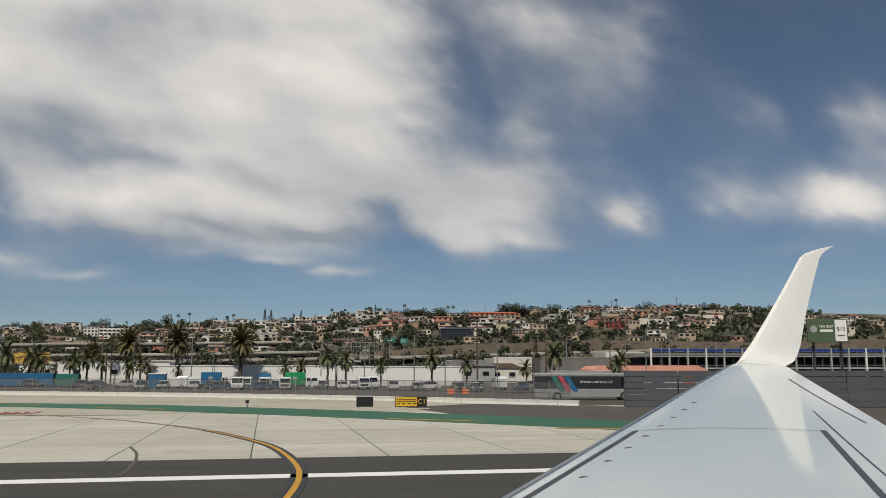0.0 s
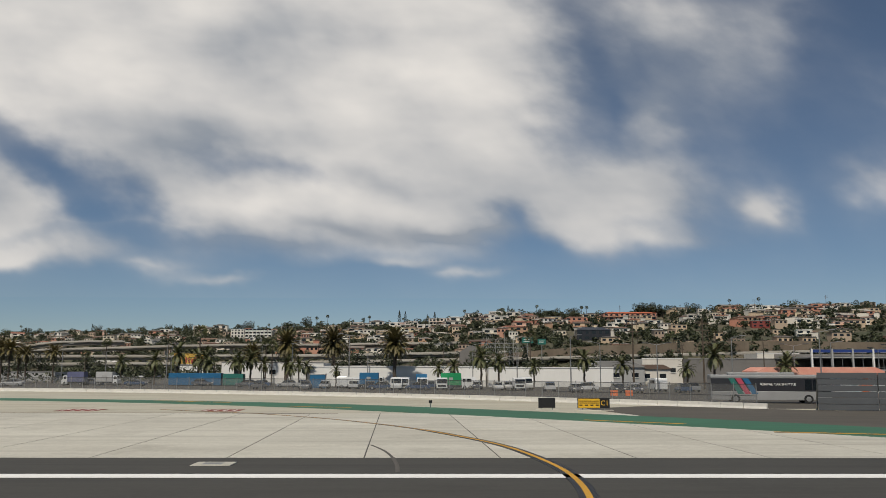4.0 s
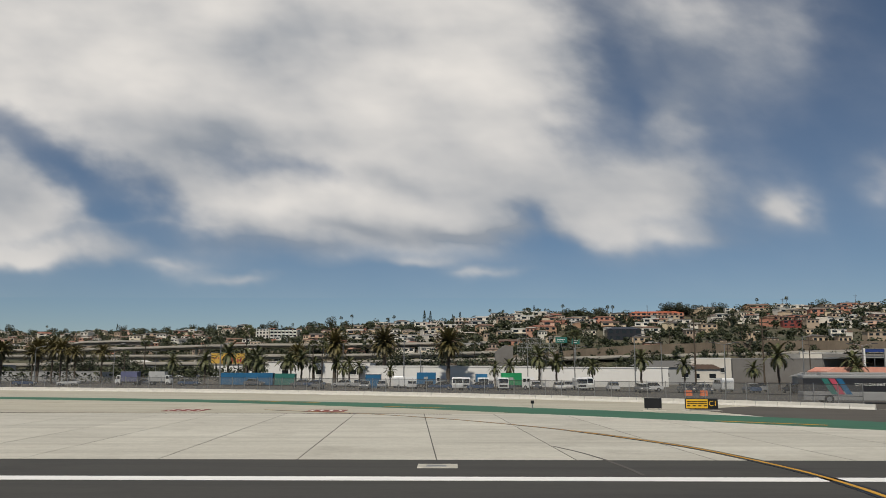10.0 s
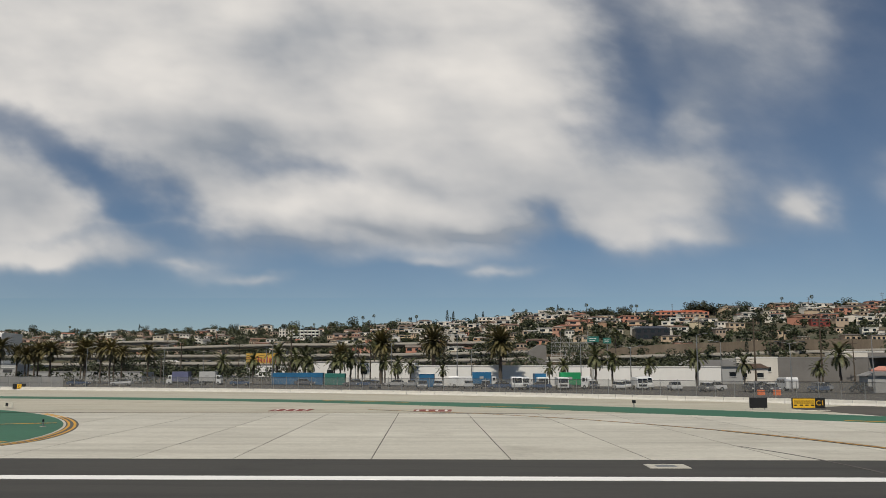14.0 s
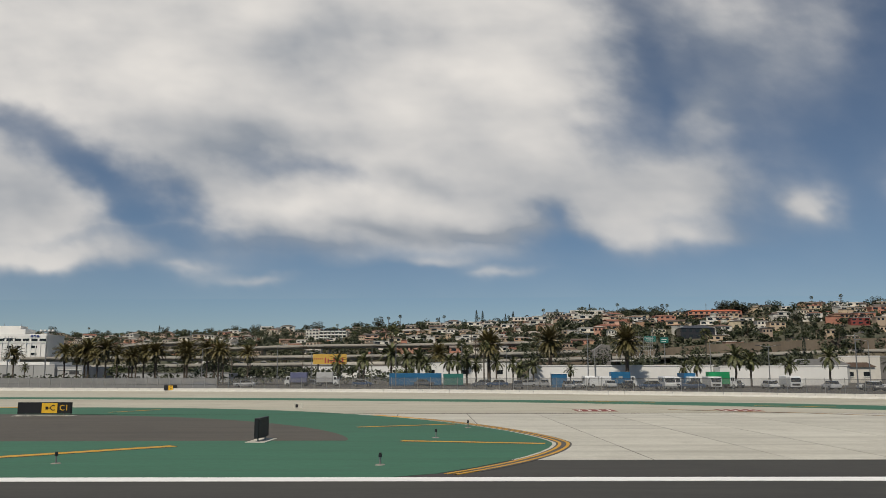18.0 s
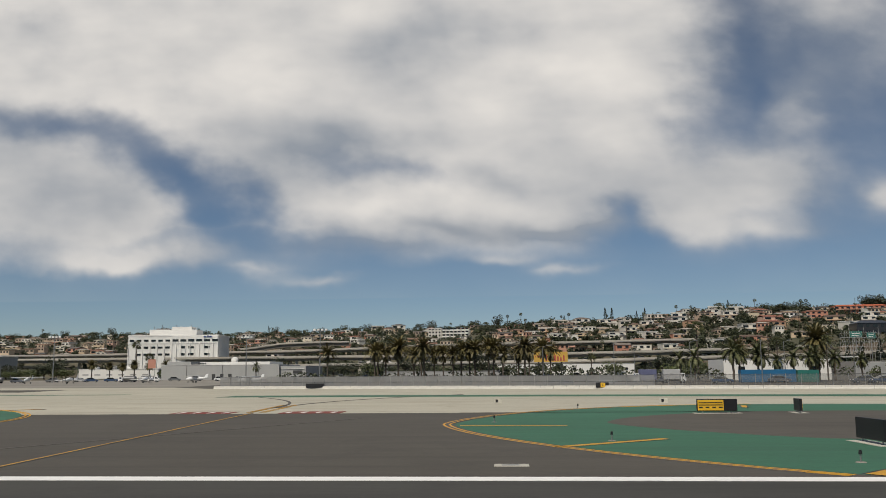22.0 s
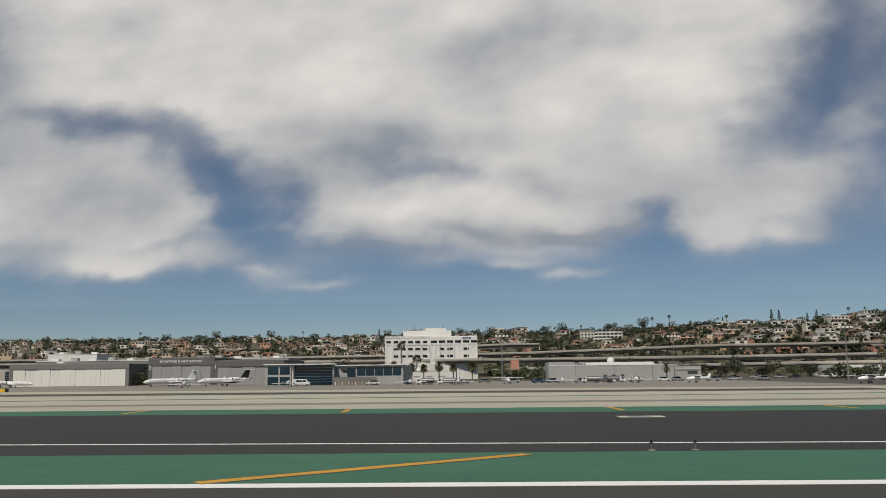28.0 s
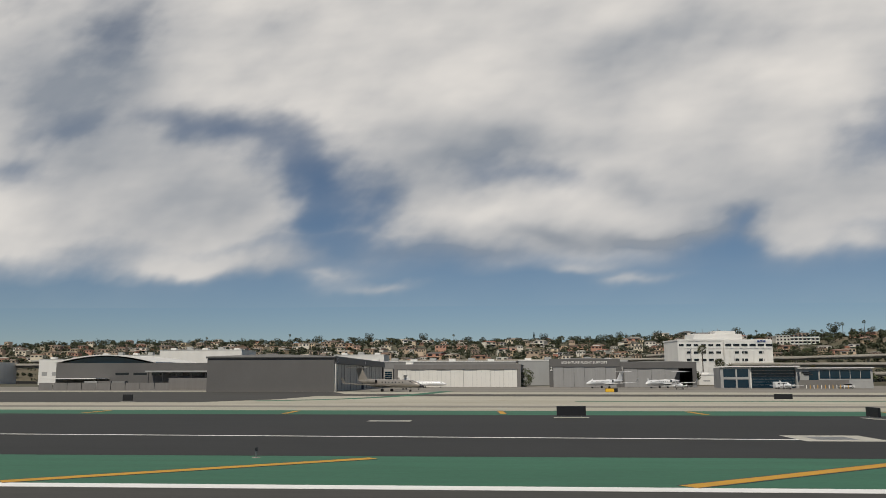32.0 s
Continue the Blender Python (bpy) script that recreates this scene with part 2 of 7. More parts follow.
TRUCK_GREY = mat("silver_box_body", (0.45, 0.45, 0.44), 0.5, var=0.14, scale=0.5)
TRUCK_PURPLE = mat("dull_purple_body", (0.13, 0.14, 0.24), 0.5, var=0.2, scale=0.5)
VEHICLE_WHITE = mat("white_vehicle_paint", (0.74, 0.74, 0.72), 0.3, var=0.06, scale=0.6, bump=0)
CAR_PAINT = mat("car_paint", (0.5, 0.5, 0.5), 0.25, 0.2, var=0.06, scale=0.6, bump=0, palette=[
    (0.72, 0.72, 0.7), (0.04, 0.04, 0.045), (0.32, 0.33, 0.34), (0.70, 0.70, 0.69), (0.12, 0.13, 0.15), (0.2, 0.2, 0.2), (0.05, 0.09, 0.17), (0.45, 0.45, 0.44)])
JET_WHITE = mat("white_aircraft_paint", (0.78, 0.78, 0.765), 0.25, var=0.05, scale=0.4, bump=0)
JET_GREY = mat("bronze_grey_aircraft_paint", (0.30, 0.275, 0.24), 0.3, 0.2, var=0.08, scale=0.4, bump=0)
BUS_DARK = mat("bus_dark_panel", (0.03, 0.03, 0.034), 0.3, var=0.15, scale=0.6, bump=0)
BUS_GREY = mat("bus_silver_panel", (0.34, 0.34, 0.33), 0.4, 0.2, var=0.12, scale=0.6, bump=0)
ORANGE_PLASTIC = mat("orange_plastic", (0.75, 0.16, 0.03), 0.6, var=0.1, scale=2)
BILL_YELLOW = mat("yellow_billboard", (0.62, 0.38, 0.07), 0.7, var=0.15, scale=0.5)
BILL_RED = mat("red_print", (0.42, 0.05, 0.06), 0.7, var=0.15, scale=1)
BILL_GREEN = mat("olive_green_print", (0.075, 0.11, 0.06), 0.7, var=0.12, scale=1)
GRAFFITI = mat("coloured_stripe", (0.45, 0.06, 0.1), 0.6, var=0.1, scale=1)
WING_PAINT = mat("wing_grey_paint", (0.60, 0.65, 0.64), 0.08, 0.0, var=0.05, scale=0.25, bump=0.0)
WINGLET_PAINT = mat("winglet_white_paint", (0.72, 0.72, 0.68), 0.25, 0.0, var=0.05, scale=0.4, bump=0.0)
BARE_METAL = mat("polished_metal", (0.6, 0.6, 0.6), 0.3, 1.0, var=0.12, scale=1.0, bump=0.05)
WING_MARK = mat("grey_walkway_line", (0.08, 0.085, 0.1), 0.6, var=0.15, scale=2)
HILL = mat("dry_hillside", (0.15, 0.115, 0.075), 0.95, var=0.4, scale=0.02, bump=0.5, col2=(0.05, 0.055, 0.028))


def mesh_screen(name, col, opacity):
    m, n, l = tree_of(name)
    p = n["Principled BSDF"]
    p.inputs["Base Color"].default_value, p.inputs["Roughness"].default_value = (*col, 1), 0.7
    tc = n.new("ShaderNodeTexCoord").outputs["Object"]
    f = noise_node(n, l, tc, 0.7, 3.0)
    a = math_node(n, l, "MULTIPLY_ADD", f, 0.3, opacity - 0.15, clamp=True)
    l.new(a, p.inputs["Alpha"])
    return m


CHAIN_LINK = mesh_screen("chain_link_mesh", (0.14, 0.138, 0.13), 0.40)
SCREEN = mesh_screen("grey_windscreen_fabric", (0.21, 0.21, 0.205), 0.74)

# ---------- mesh helpers ----------
def quad_box(bm, x0, y0, z0, x1, y1, z1):
    v = [bm.verts.new(c) for c in ((x0, y0, z0), (x1, y0, z0), (x1, y1, z0), (x0, y1, z0), (x0, y0, z1), (x1, y0, z1), (x1, y1, z1), (x0, y1, z1))]
    for f in ((3, 2, 1, 0), (4, 5, 6, 7), (0, 1, 5, 4), (1, 2, 6, 5), (2, 3, 7, 6), (3, 0, 4, 7)):
        bm.faces.new([v[i] for i in f])
    return v


def box(x0, y0, z0, x1, y1, z1, bevel=0.0):
    bm = bmesh.new()
    quad_box(bm, x0, y0, z0, x1, y1, z1)
    if bevel:
        bmesh.ops.bevel(bm, geom=bm.edges[:], offset=bevel, segments=2, affect="EDGES", profile=0.6)
    return bm


def tube(bm, a, b, r0, r1, n=8, caps=True):
    a, b = Vector(a), Vector(b)
    d = (b - a).normalized()
    u = d.orthogonal().normalized()
    w = d.cross(u)
    r = [[bm.verts.new(p + (u * math.cos(2 * math.pi * i / n) + w * math.sin(2 * math.pi * i / n)) * k) for i in range(n)] for p, k in ((a, r0), (b, r1))]
    for i in range(n):
        bm.faces.new((r[0][i], r[0][(i + 1) % n], r[1][(i + 1) % n], r[1][i]))
    if caps:
        bm.faces.new(r[0][::-1])
        bm.faces.new(r[1])


def rod(a, b, r0, r1=None, n=8):
    bm = bmesh.new()
    tube(bm, a, b, r0, r0 if r1 is None else r1, n)
    return bm


def prism(outline, axis, lo, hi):
    """An outline (2D) drawn out along an axis: 'x' outline is (y, z), 'y' outline is (x, z), 'z' outline is (x, y)."""
    bm = bmesh.new()
    put = {"x": lambda k, p: (k, p[0], p[1]), "y": lambda k, p: (p[0], k, p[1]), "z": lambda k, p: (p[0], p[1], k)}[axis]
    a = [bm.verts.new(put(lo, p)) for p in outline]
    b = [bm.verts.new(put(hi, p)) for p in outline]
    bm.faces.new(a)
    bm.faces.new(b[::-1])
    for i in range(len(a)):
        j = (i + 1) % len(a)
        bm.faces.new((a[j], a[i], b[i], b[j]))
    bmesh.ops.recalc_face_normals(bm, faces=bm.faces[:])
    return bm


def loft(rings, closed=True):
    bm = bmesh.new()
    rows = [[bm.verts.new(p) for p in r] for r in rings]
    for a, b in zip(rows, rows[1:]):
        for i in range(len(a)):
            j = (i + 1) % len(a)
            bm.faces.new((a[i], a[j], b[j], b[i]))
    if closed:
        bm.faces.new(rows[0][::-1])
        bm.faces.new(rows[-1])
    bmesh.ops.recalc_face_normals(bm, faces=bm.faces[:])
    return bm


def mesh_of(name, bm, material, smooth=False):
    me = bpy.data.meshes.new(name)
    bm.to_mesh(me)
    bm.free()
    me.materials.append(material)
    if smooth:
        me.shade_smooth()
        me.set_sharp_from_angle(angle=radians(48))
    return me


def thing(name, label, category, group="", kind="", m=None):
    ob = new(name)
    ob.empty_display_size = 0.5
    if m is not None:
        ob.matrix_world = m
    return tagged(ob, label, category, group, kind)


def part(name, bm, material, parent, label="", smooth=False):
    ob = new(name, bm if isinstance(bm, bpy.types.Mesh) else mesh_of(name, bm, material, smooth))
    ob.parent = parent
    return tagged(ob, label)


def piece(name, me, parent, m):
    ob = new(name, me)
    ob.parent = parent
    ob.matrix_basis = m
    return ob


def solid(name, bm, material, label, category, kind="", group="", m=None, smooth=False):
    ob = new(name, mesh_of(name, bm, material, smooth))
    if m is not None:
        ob.matrix_world = m
    return tagged(ob, label, category, group, kind)


def letters(text, size, material, parent, m, name="lettering", depth=0.02, width=None):
    cu = bpy.data.curves.new(name, "FONT")
    cu.body, cu.size, cu.extrude, cu.align_x, cu.align_y = text, size, depth, "CENTER", "CENTER"
    cu.materials.append(material)
    ob = new(name, cu)
    ob.parent, ob.matrix_basis = parent, m
    return ob


UPRIGHT = pose(0, 0, 0, 90, 0, 0)      # text that stands and faces -y

# ---------- terrain ----------
CREST = [(-1600, 950, 40), (-420, 940, 41), (-290, 900, 42), (-180, 850, 41), (-90, 730, 39), (-33, 690, 38), (50, 640, 43), (120, 650, 43), (200, 660, 47), (320, 680, 54), (1500, 900, 60)]
FOOT = [(-1600, 520), (-330, 520), (-150, 500), (0, 390), (120, 330), (1500, 300)]


def crest(x):
    xs = [c[0] for c in CREST]
    return np.interp(x, xs, [c[1] for c in CREST]), np.interp(x, xs, [c[2] for c in CREST])


def height(x, y):
    yc, zc = crest(x)
    yb = np.interp(x, [c[0] for c in FOOT], [c[1] for c in FOOT])
    if y <= yb:
        return 0.0
    u = (y - yb) / (yc - yb)
    rough = 1.6 * noise.noise((x / 55, y / 40, 0.3)) + 0.7 * noise.noise((x / 17, y / 17, 2.0))
    if u <= 1:
        return max(0.0, zc * (0.12 * min(1, u * 8) + 0.88 * u) + rough * min(1, u * 5))
    return max(6.0, zc - 0.012 * (y - yc) + rough)


xs = sorted(set([-4500, -3600, -2800, -2200, -1800] + list(range(-1500, 900, 14)) + [950, 1100, 1300, 1700, 2200, 3000, 4500]))
ys = sorted(set([-1500, -800, -300, 0, 150] + list(range(280, 1100, 12)) + [1150, 1250, 1400, 1700, 2200, 3000, 4200, 4900]))
verts = [(x, y, height(x, y) if y > 280 else 0.0) for y in ys for x in xs]
nx = len(xs)
faces = [(j * nx + i, j * nx + i + 1, (j + 1) * nx + i + 1, (j + 1) * nx + i) for j in range(len(ys) - 1) for i in range(nx - 1)]
me = bpy.data.meshes.new("ground")
me.from_pydata(verts, [], faces)
me.materials.append(HILL)
me.shade_smooth()
tagged(new("ground", me), "dry brown and green hillside rising behind a flat airfield", "ground", kind="structure")

# ---------- cloud layer ----------
CLOUD_BASE = 420
# forms on the deck as seen from the field: sideways slope, upward slope, half-width, half-height, lean in degrees, weight
CLOUD_GAPS = [
    (-0.44, 0.242, 0.102, 0.028, 28, -1.05), (-0.391, 0.185, 0.058, 0.024, 0, -0.79), (-0.484, 0.165, 0.075, 0.011, 0, -0.21), (-0.338, 0.157, 0.041, 0.021, 0, -0.47),
    (-0.258, 0.266, 0.051, 0.029, 0, -0.47), (-0.18, 0.24, 0.061, 0.013, 20, -0.42), (0.096, 0.192, 0.029, 0.024, 0, -0.89), (0.118, 0.152, 0.054, 0.018, 0, -0.73),
    (0.192, 0.415, 0.031, 0.105, 4, -0.25), (0.229, 0.318, 0.02, 0.042, 0, -0.19), (-0.652, 0.319, 0.129, 0.021, 16, -0.79), (-0.928, 0.459, 0.061, 0.028, 35, -0.53),
    (-0.867, 0.332, 0.051, 0.022, 0, -0.53), (-0.887, 0.269, 0.034, 0.017, 0, -0.47), (-1.126, 0.489, 0.061, 0.042, 0, -0.42), (-0.917, 0.413, 0.156, 0.084, 20, -0.16),
]
CLOUD_BANKS = [
    (0.243, 0.213, 0.099, 0.041, 0, 1.15), (0.248, 0.157, 0.082, 0.014, 0, 0.55), (0.274, 0.307, 0.041, 0.049, 0, 0.55), (0.355, 0.385, 0.088, 0.094, 0, 0.42),
    (0.28, 0.449, 0.082, 0.049, 0, 0.5), (0.439, 0.437, 0.041, 0.059, 0, 0.4), (0.42, 0.191, 0.031, 0.022, 3, 0.9), (0.733, 0.235, 0.082, 0.029, 5, 0.95),
    (0.56, 0.239, 0.061, 0.024, 15, 0.6), (0.771, 0.341, 0.048, 0.042, 0, 0.5), (0.611, 0.341, 0.054, 0.028, 20, 0.35), (0.642, 0.159, 0.054, 0.011, 0, 0.25),
    (0.931, 0.279, 0.102, 0.063, 0, 0.9),
]
CLOUD_WISPS = [
    (0.047, 0.114, 0.03, 0.007, 0, 0.55), (-0.033, 0.128, 0.041, 0.008, 0, 0.4), (-0.336, 0.12, 0.048, 0.007, 0, 0.5), (-0.246, 0.109, 0.029, 0.006, 0, 0.4),
    (-0.489, 0.136, 0.116, 0.014, 0, 0.35), (-0.531, 0.144, 0.102, 0.011, 0, 0.4), (-0.3, 0.108, 0.041, 0.007, 0, 0.3),
]
CLOUD_TONES = [
    (-0.199, 0.416, 0.061, 0.035, 0, -0.25), (-0.331, 0.308, 0.116, 0.031, 8, -0.4), (-0.103, 0.176, 0.075, 0.011, 6, -0.5), (0.015, 0.164, 0.082, 0.01, -3, -0.45),
    (-0.069, 0.228, 0.041, 0.017, 15, -0.4), (-0.226, 0.146, 0.095, 0.008, 0, -0.35), (-0.87, 0.389, 0.156, 0.084, 20, -0.7), (-0.181, 0.411, 0.075, 0.035, 0, -0.4),
    (-0.253, 0.277, 0.075, 0.028, 0, -0.4), (0.319, 0.37, 0.116, 0.105, 0, -0.75), (-0.684, 0.239, 0.136, 0.049, 0, -0.35), (-0.349, 0.254, 0.109, 0.042, 0, -0.3),
    (-0.546, 0.228, 0.061, 0.042, 0, -0.25), (-0.221, 0.199, 0.061, 0.018, 0, 0.35), (-0.068, 0.143, 0.075, 0.011, 0, 0.3), (0.091, 0.221, 0.129, 0.042, 0, -0.35),
    (-0.102, 0.157, 0.408, 0.028, 0, -0.28),
]
cm, n, l = tree_of("cloud_vapour")
n.remove(n["Principled BSDF"])
pos = n.new("ShaderNodeNewGeometry").outputs["Position"]
sep = n.new("ShaderNodeSeparateXYZ")
l.new(pos, sep.inputs[0])
rise = math_node(n, l, "DIVIDE", CLOUD_BASE, sep.outputs[1])


def slopes(x0, sx, sy):
    """Noise coordinates that keep the billows of even size as the deck recedes."""
    k = n.new("ShaderNodeCombineXYZ")
    s = math_node(n, l, "DIVIDE", math_node(n, l, "ADD", sep.outputs[0], x0), sep.outputs[1])
    l.new(math_node(n, l, "MULTIPLY", s, sx), k.inputs[0])
    l.new(math_node(n, l, "MULTIPLY", rise, sy), k.inputs[1])
    return k.outputs[0]


billow = slopes(190.0, 0.8, 1.05)
warp = n.new("ShaderNodeTexNoise")
warp.inputs["Scale"].default_value, warp.inputs["Detail"].default_value = 9.0, 4
l.new(billow, warp.inputs["Vector"])
wsep = n.new("ShaderNodeSeparateColor")
l.new(warp.outputs["Color"], wsep.inputs[0])
S = math_node(n, l, "ADD", math_node(n, l, "DIVIDE", math_node(n, l, "ADD", sep.outputs[0], 17.7), sep.outputs[1]), math_node(n, l, "MULTIPLY_ADD", wsep.outputs[0], 0.16, -0.08))
Q = math_node(n, l, "ADD", rise, math_node(n, l, "MULTIPLY_ADD", wsep.outputs[1], 0.07, -0.035))


def forms(rows, total):
    for cs, cr, rs, rr, lean, w in rows:
        c, k = math.cos(radians(lean)), math.sin(radians(lean))
        a = math_node(n, l, "MULTIPLY_ADD", S, c / rs, math_node(n, l, "MULTIPLY_ADD", Q, -k / rs, (cr * k - cs * c) / rs))
        b = math_node(n, l, "MULTIPLY_ADD", S, k / rr, math_node(n, l, "MULTIPLY_ADD", Q, c / rr, (-cr * c - cs * k) / rr))
        e = math_node(n, l, "ADD", math_node(n, l, "MULTIPLY", a, a), math_node(n, l, "MULTIPLY", b, b))
        total = math_node(n, l, "MULTIPLY_ADD", math_node(n, l, "POWER", 2.718, math_node(n, l, "MULTIPLY", e, -0.8)), w, total)
    return total


side = math_node(n, l, "MULTIPLY_ADD", S, -1 / 0.17, 0.175 / 0.17 + 0.5, clamp=True)
far = math_node(n, l, "MULTIPLY_ADD", Q, 1 / 0.055, -0.118 / 0.055, clamp=True)
dens = math_node(n, l, "MULTIPLY", math_node(n, l, "MULTIPLY", side, far), 1.12)
dens = forms(CLOUD_GAPS + CLOUD_BANKS + CLOUD_WISPS, dens)
f1 = noise_node(n, l, billow, 8.5, 4.0, 0.44)
f3 = noise_node(n, l, billow, 30.0, 6.0, 0.58)
f2 = noise_node(n, l, slopes(190.0, 0.55, 1.5), 5.0, 4.0, 0.5)
body = math_node(n, l, "MULTIPLY_ADD", math_node(n, l, "MULTIPLY", dens, 1.3, clamp=True), 0.75, 0.25)
dens = math_node(n, l, "MULTIPLY_ADD", math_node(n, l, "MULTIPLY_ADD", f3, 0.34, math_node(n, l, "MULTIPLY_ADD", f1, 0.95, -0.62)), body, dens)
ramp = n.new("ShaderNodeMapRange")
ramp.interpolation_type = "SMOOTHERSTEP"
ramp.inputs["From Min"].default_value, ramp.inputs["From Max"].default_value = -0.28, 1.3
ramp.inputs["To Max"].default_value = 0.97
l.new(dens, ramp.inputs[0])
shade = forms(CLOUD_TONES, math_node(n, l, "MULTIPLY_ADD", f1, 1.1, math_node(n, l, "MULTIPLY_ADD", f2, 1.5, -0.72)))
tone = math_node(n, l, "MULTIPLY_ADD", math_node(n, l, "MULTIPLY", dens, 1.0, clamp=True), 0.45, math_node(n, l, "MULTIPLY_ADD", shade, 0.95, -0.28), clamp=True)
tint = mix_node(n, l, tone, (0.31, 0.335, 0.37), (0.82, 0.778, 0.725))
em = n.new("ShaderNodeEmission")
l.new(tint, em.inputs[0])
em.inputs[1].default_value = 1.0
tr = n.new("ShaderNodeBsdfTransparent")
mx = n.new("ShaderNodeMixShader")
l.new(ramp.outputs[0], mx.inputs[0])
l.new(tr.outputs[0], mx.inputs[1])
l.new(em.outputs[0], mx.inputs[2])
l.new(mx.outputs[0], n["Material Output"].inputs[0])
bm = bmesh.new()
bm.faces.new([bm.verts.new(c) for c in ((-4200, 720, CLOUD_BASE), (3800, 720, CLOUD_BASE), (3800, 4900, CLOUD_BASE), (-4200, 4900, CLOUD_BASE))])
solid("backdrop", bm, cm, "broken grey-white cloud deck low over the hills", "cloud", kind="structure")

# ---------- pavements ----------
def flat(outline, z0, z1):
    return prism(outline, "z", z0, z1)


def strip_along(pts, w, z0, z1):
    """A band of width w along a polyline."""
    left, right = [], []
    for i, p in enumerate(pts):
        a, b = Vector(pts[max(0, i - 1)]), Vector(pts[min(len(pts) - 1, i + 1)])
        d = (b - a).normalized()
        k = Vector((-d.y, d.x)) * w / 2
        left.append(tuple(Vector(p) + k))
        right.append(tuple(Vector(p) - k))
    bm = bmesh.new()
    rows = [[bm.verts.new((x, y, z)) for x, y, z in ((*a, z0), (*a, z1), (*b, z1), (*b, z0))] for a, b in zip(left, right)]
    for r, s in zip(rows, rows[1:]):
        for i in range(3):
            bm.faces.new((r[i], s[i], s[i + 1], r[i + 1]))
    bmesh.ops.recalc_face_normals(bm, faces=bm.faces[:])
    return bm


def smooth_line(pts, n=6):
    """A smooth curve through a few bends."""
    p = [Vector(q) for q in [pts[0]] + pts + [pts[-1]]]
    out = []
    for a, b, c, d in zip(p, p[1:], p[2:], p[3:]):
        for k in range(n):
            u = k / n
            out.append(tuple(0.5 * (2 * b + (c - a) * u + (2 * a - 5 * b + 4 * c - d) * u * u + (3 * b - a - 3 * c + d) * u ** 3)))
    return out + [tuple(pts[-1])]


LAYER = 0.006
solid("runway", flat([(-1400, -34), (900, -34), (900, 34.1), (-1400, 34.1)], -0.3, 2 * LAYER), ASPHALT, "worn dark grey asphalt runway with tyre marks", "runway", "structure")
solid("pavement", flat([(-1500, 34.1), (600, 34.1), (600, 96), (24, 78), (0, 101), (-25, 118), (-60, 133), (-100, 144), (-172, 162), (-185, 175), (-600, 240), (-1500, 240)], -0.3, LAYER), CONCRETE_TAN, "pale tan concrete taxiway beside the runway", "taxiway", "structure")
solid("apron", flat([(-1500, 240), (-600, 240), (-185, 175), (-185, 330), (-470, 345), (-1500, 345)], -0.3, LAYER), APRON, "stained grey concrete apron in front of the hangars", "apron", "structure")
solid("parking_lot", flat([(24, 78), (0, 101), (-25, 118), (-60, 133), (-100, 144), (-172, 162), (-185, 175), (-185, 420), (400, 330), (600, 300), (600, 96)], -0.3, LAYER * 0.5), ASPHALT_BROWN, "grey asphalt car park behind the airfield fence", "parking lot", "structure")
solid("taxiway_connector", flat([(-176, 28.78), (-90, 28.78), (-105, 69.3), (-160, 69.3)], -0.2, 2.6 * LAYER), ASPHALT_BROWN, "brown weathered asphalt connector between two green islands", "taxiway", "structure")
solid("service_road", flat([(-1200, 112), (-200, 100), (-200, 106), (-1200, 120)], 0, 2 * LAYER), APRON, "darker grey strip along the taxiway", "taxiway", "structure")
solid("road", flat([(-450, 166), (-200, 144), (-200, 160), (-450, 186)], 0, 2 * LAYER), ASPHALT_BROWN, "dark service road in front of the apron", "road", "structure")
solid("dark_apron", flat([(-1400, 126), (-457, 123.5), (-449, 141), (-447, 189), (-455, 215), (-1400, 236)], 0, 3 * LAYER), ASPHALT, "dark asphalt apron beside the grey hangar", "apron", "structure")
solid("brown_shoulder", flat([(12, 54), (60, 40), (300, 40), (300, 94), (30, 74), (16, 84), (8, 78)], 0, 4 * LAYER), ASPHALT_BROWN, "brown weathered asphalt shoulder", "taxiway", "structure")

# concrete slabs with sealed joints between the runway and the taxiway
base = tagged(new("slab_field", mesh_of("slab_field", flat([(-63.75, 34.12), (24.4, 34.12), (22.9, 69), (-65.2, 69)], 0, 2 * LAYER), JOINT)), "concrete slab field with dark sealed joints", "pavement", kind="structure")
slab_rows = [(34.2, 40.45), (40.485, 51.25), (51.285, 62.0), (62.035, 68.9)]
slab_x = [-63.75 + 5.6 * i for i in range(6)] + [-31.6 + 5.6 * i for i in range(11)]
for x0, x1 in zip(slab_x, slab_x[1:]):
    for y0, y1 in slab_rows:
        w = 0.022 + 0.012 * random.random()
        d0, d1 = -0.042 * (y0 - 35), -0.042 * (y1 - 35)
        part("slab", flat([(x0 + w + d0, y0), (x1 - w + d0, y0), (x1 - w + d1, y1), (x0 + w + d1, y1)], 0.0, 3 * LAYER + random.random() * 0.003), CONCRETE, base)


def lens(x0, x1, ym, up, down, k=2.2, floor=None, n=40, tilt=0.0):
    """The outline of a pointed-oval island; tilt shifts its middle line towards the far end."""
    xm, r = (x0 + x1) / 2, (x1 - x0) / 2
    top, low = [], []
    for i in range(n):
        c = math.cos(math.pi * i / n)
        b = (1 - abs(c) ** k) ** 0.65
        top.append((xm + r * c, ym + tilt * (x1 - xm - r * c) + up * b))
        low.append((xm - r * c, ym + tilt * (x1 - xm + r * c) - down * b))
    return [(x, max(y, floor) if floor else y) for x, y in top + low]


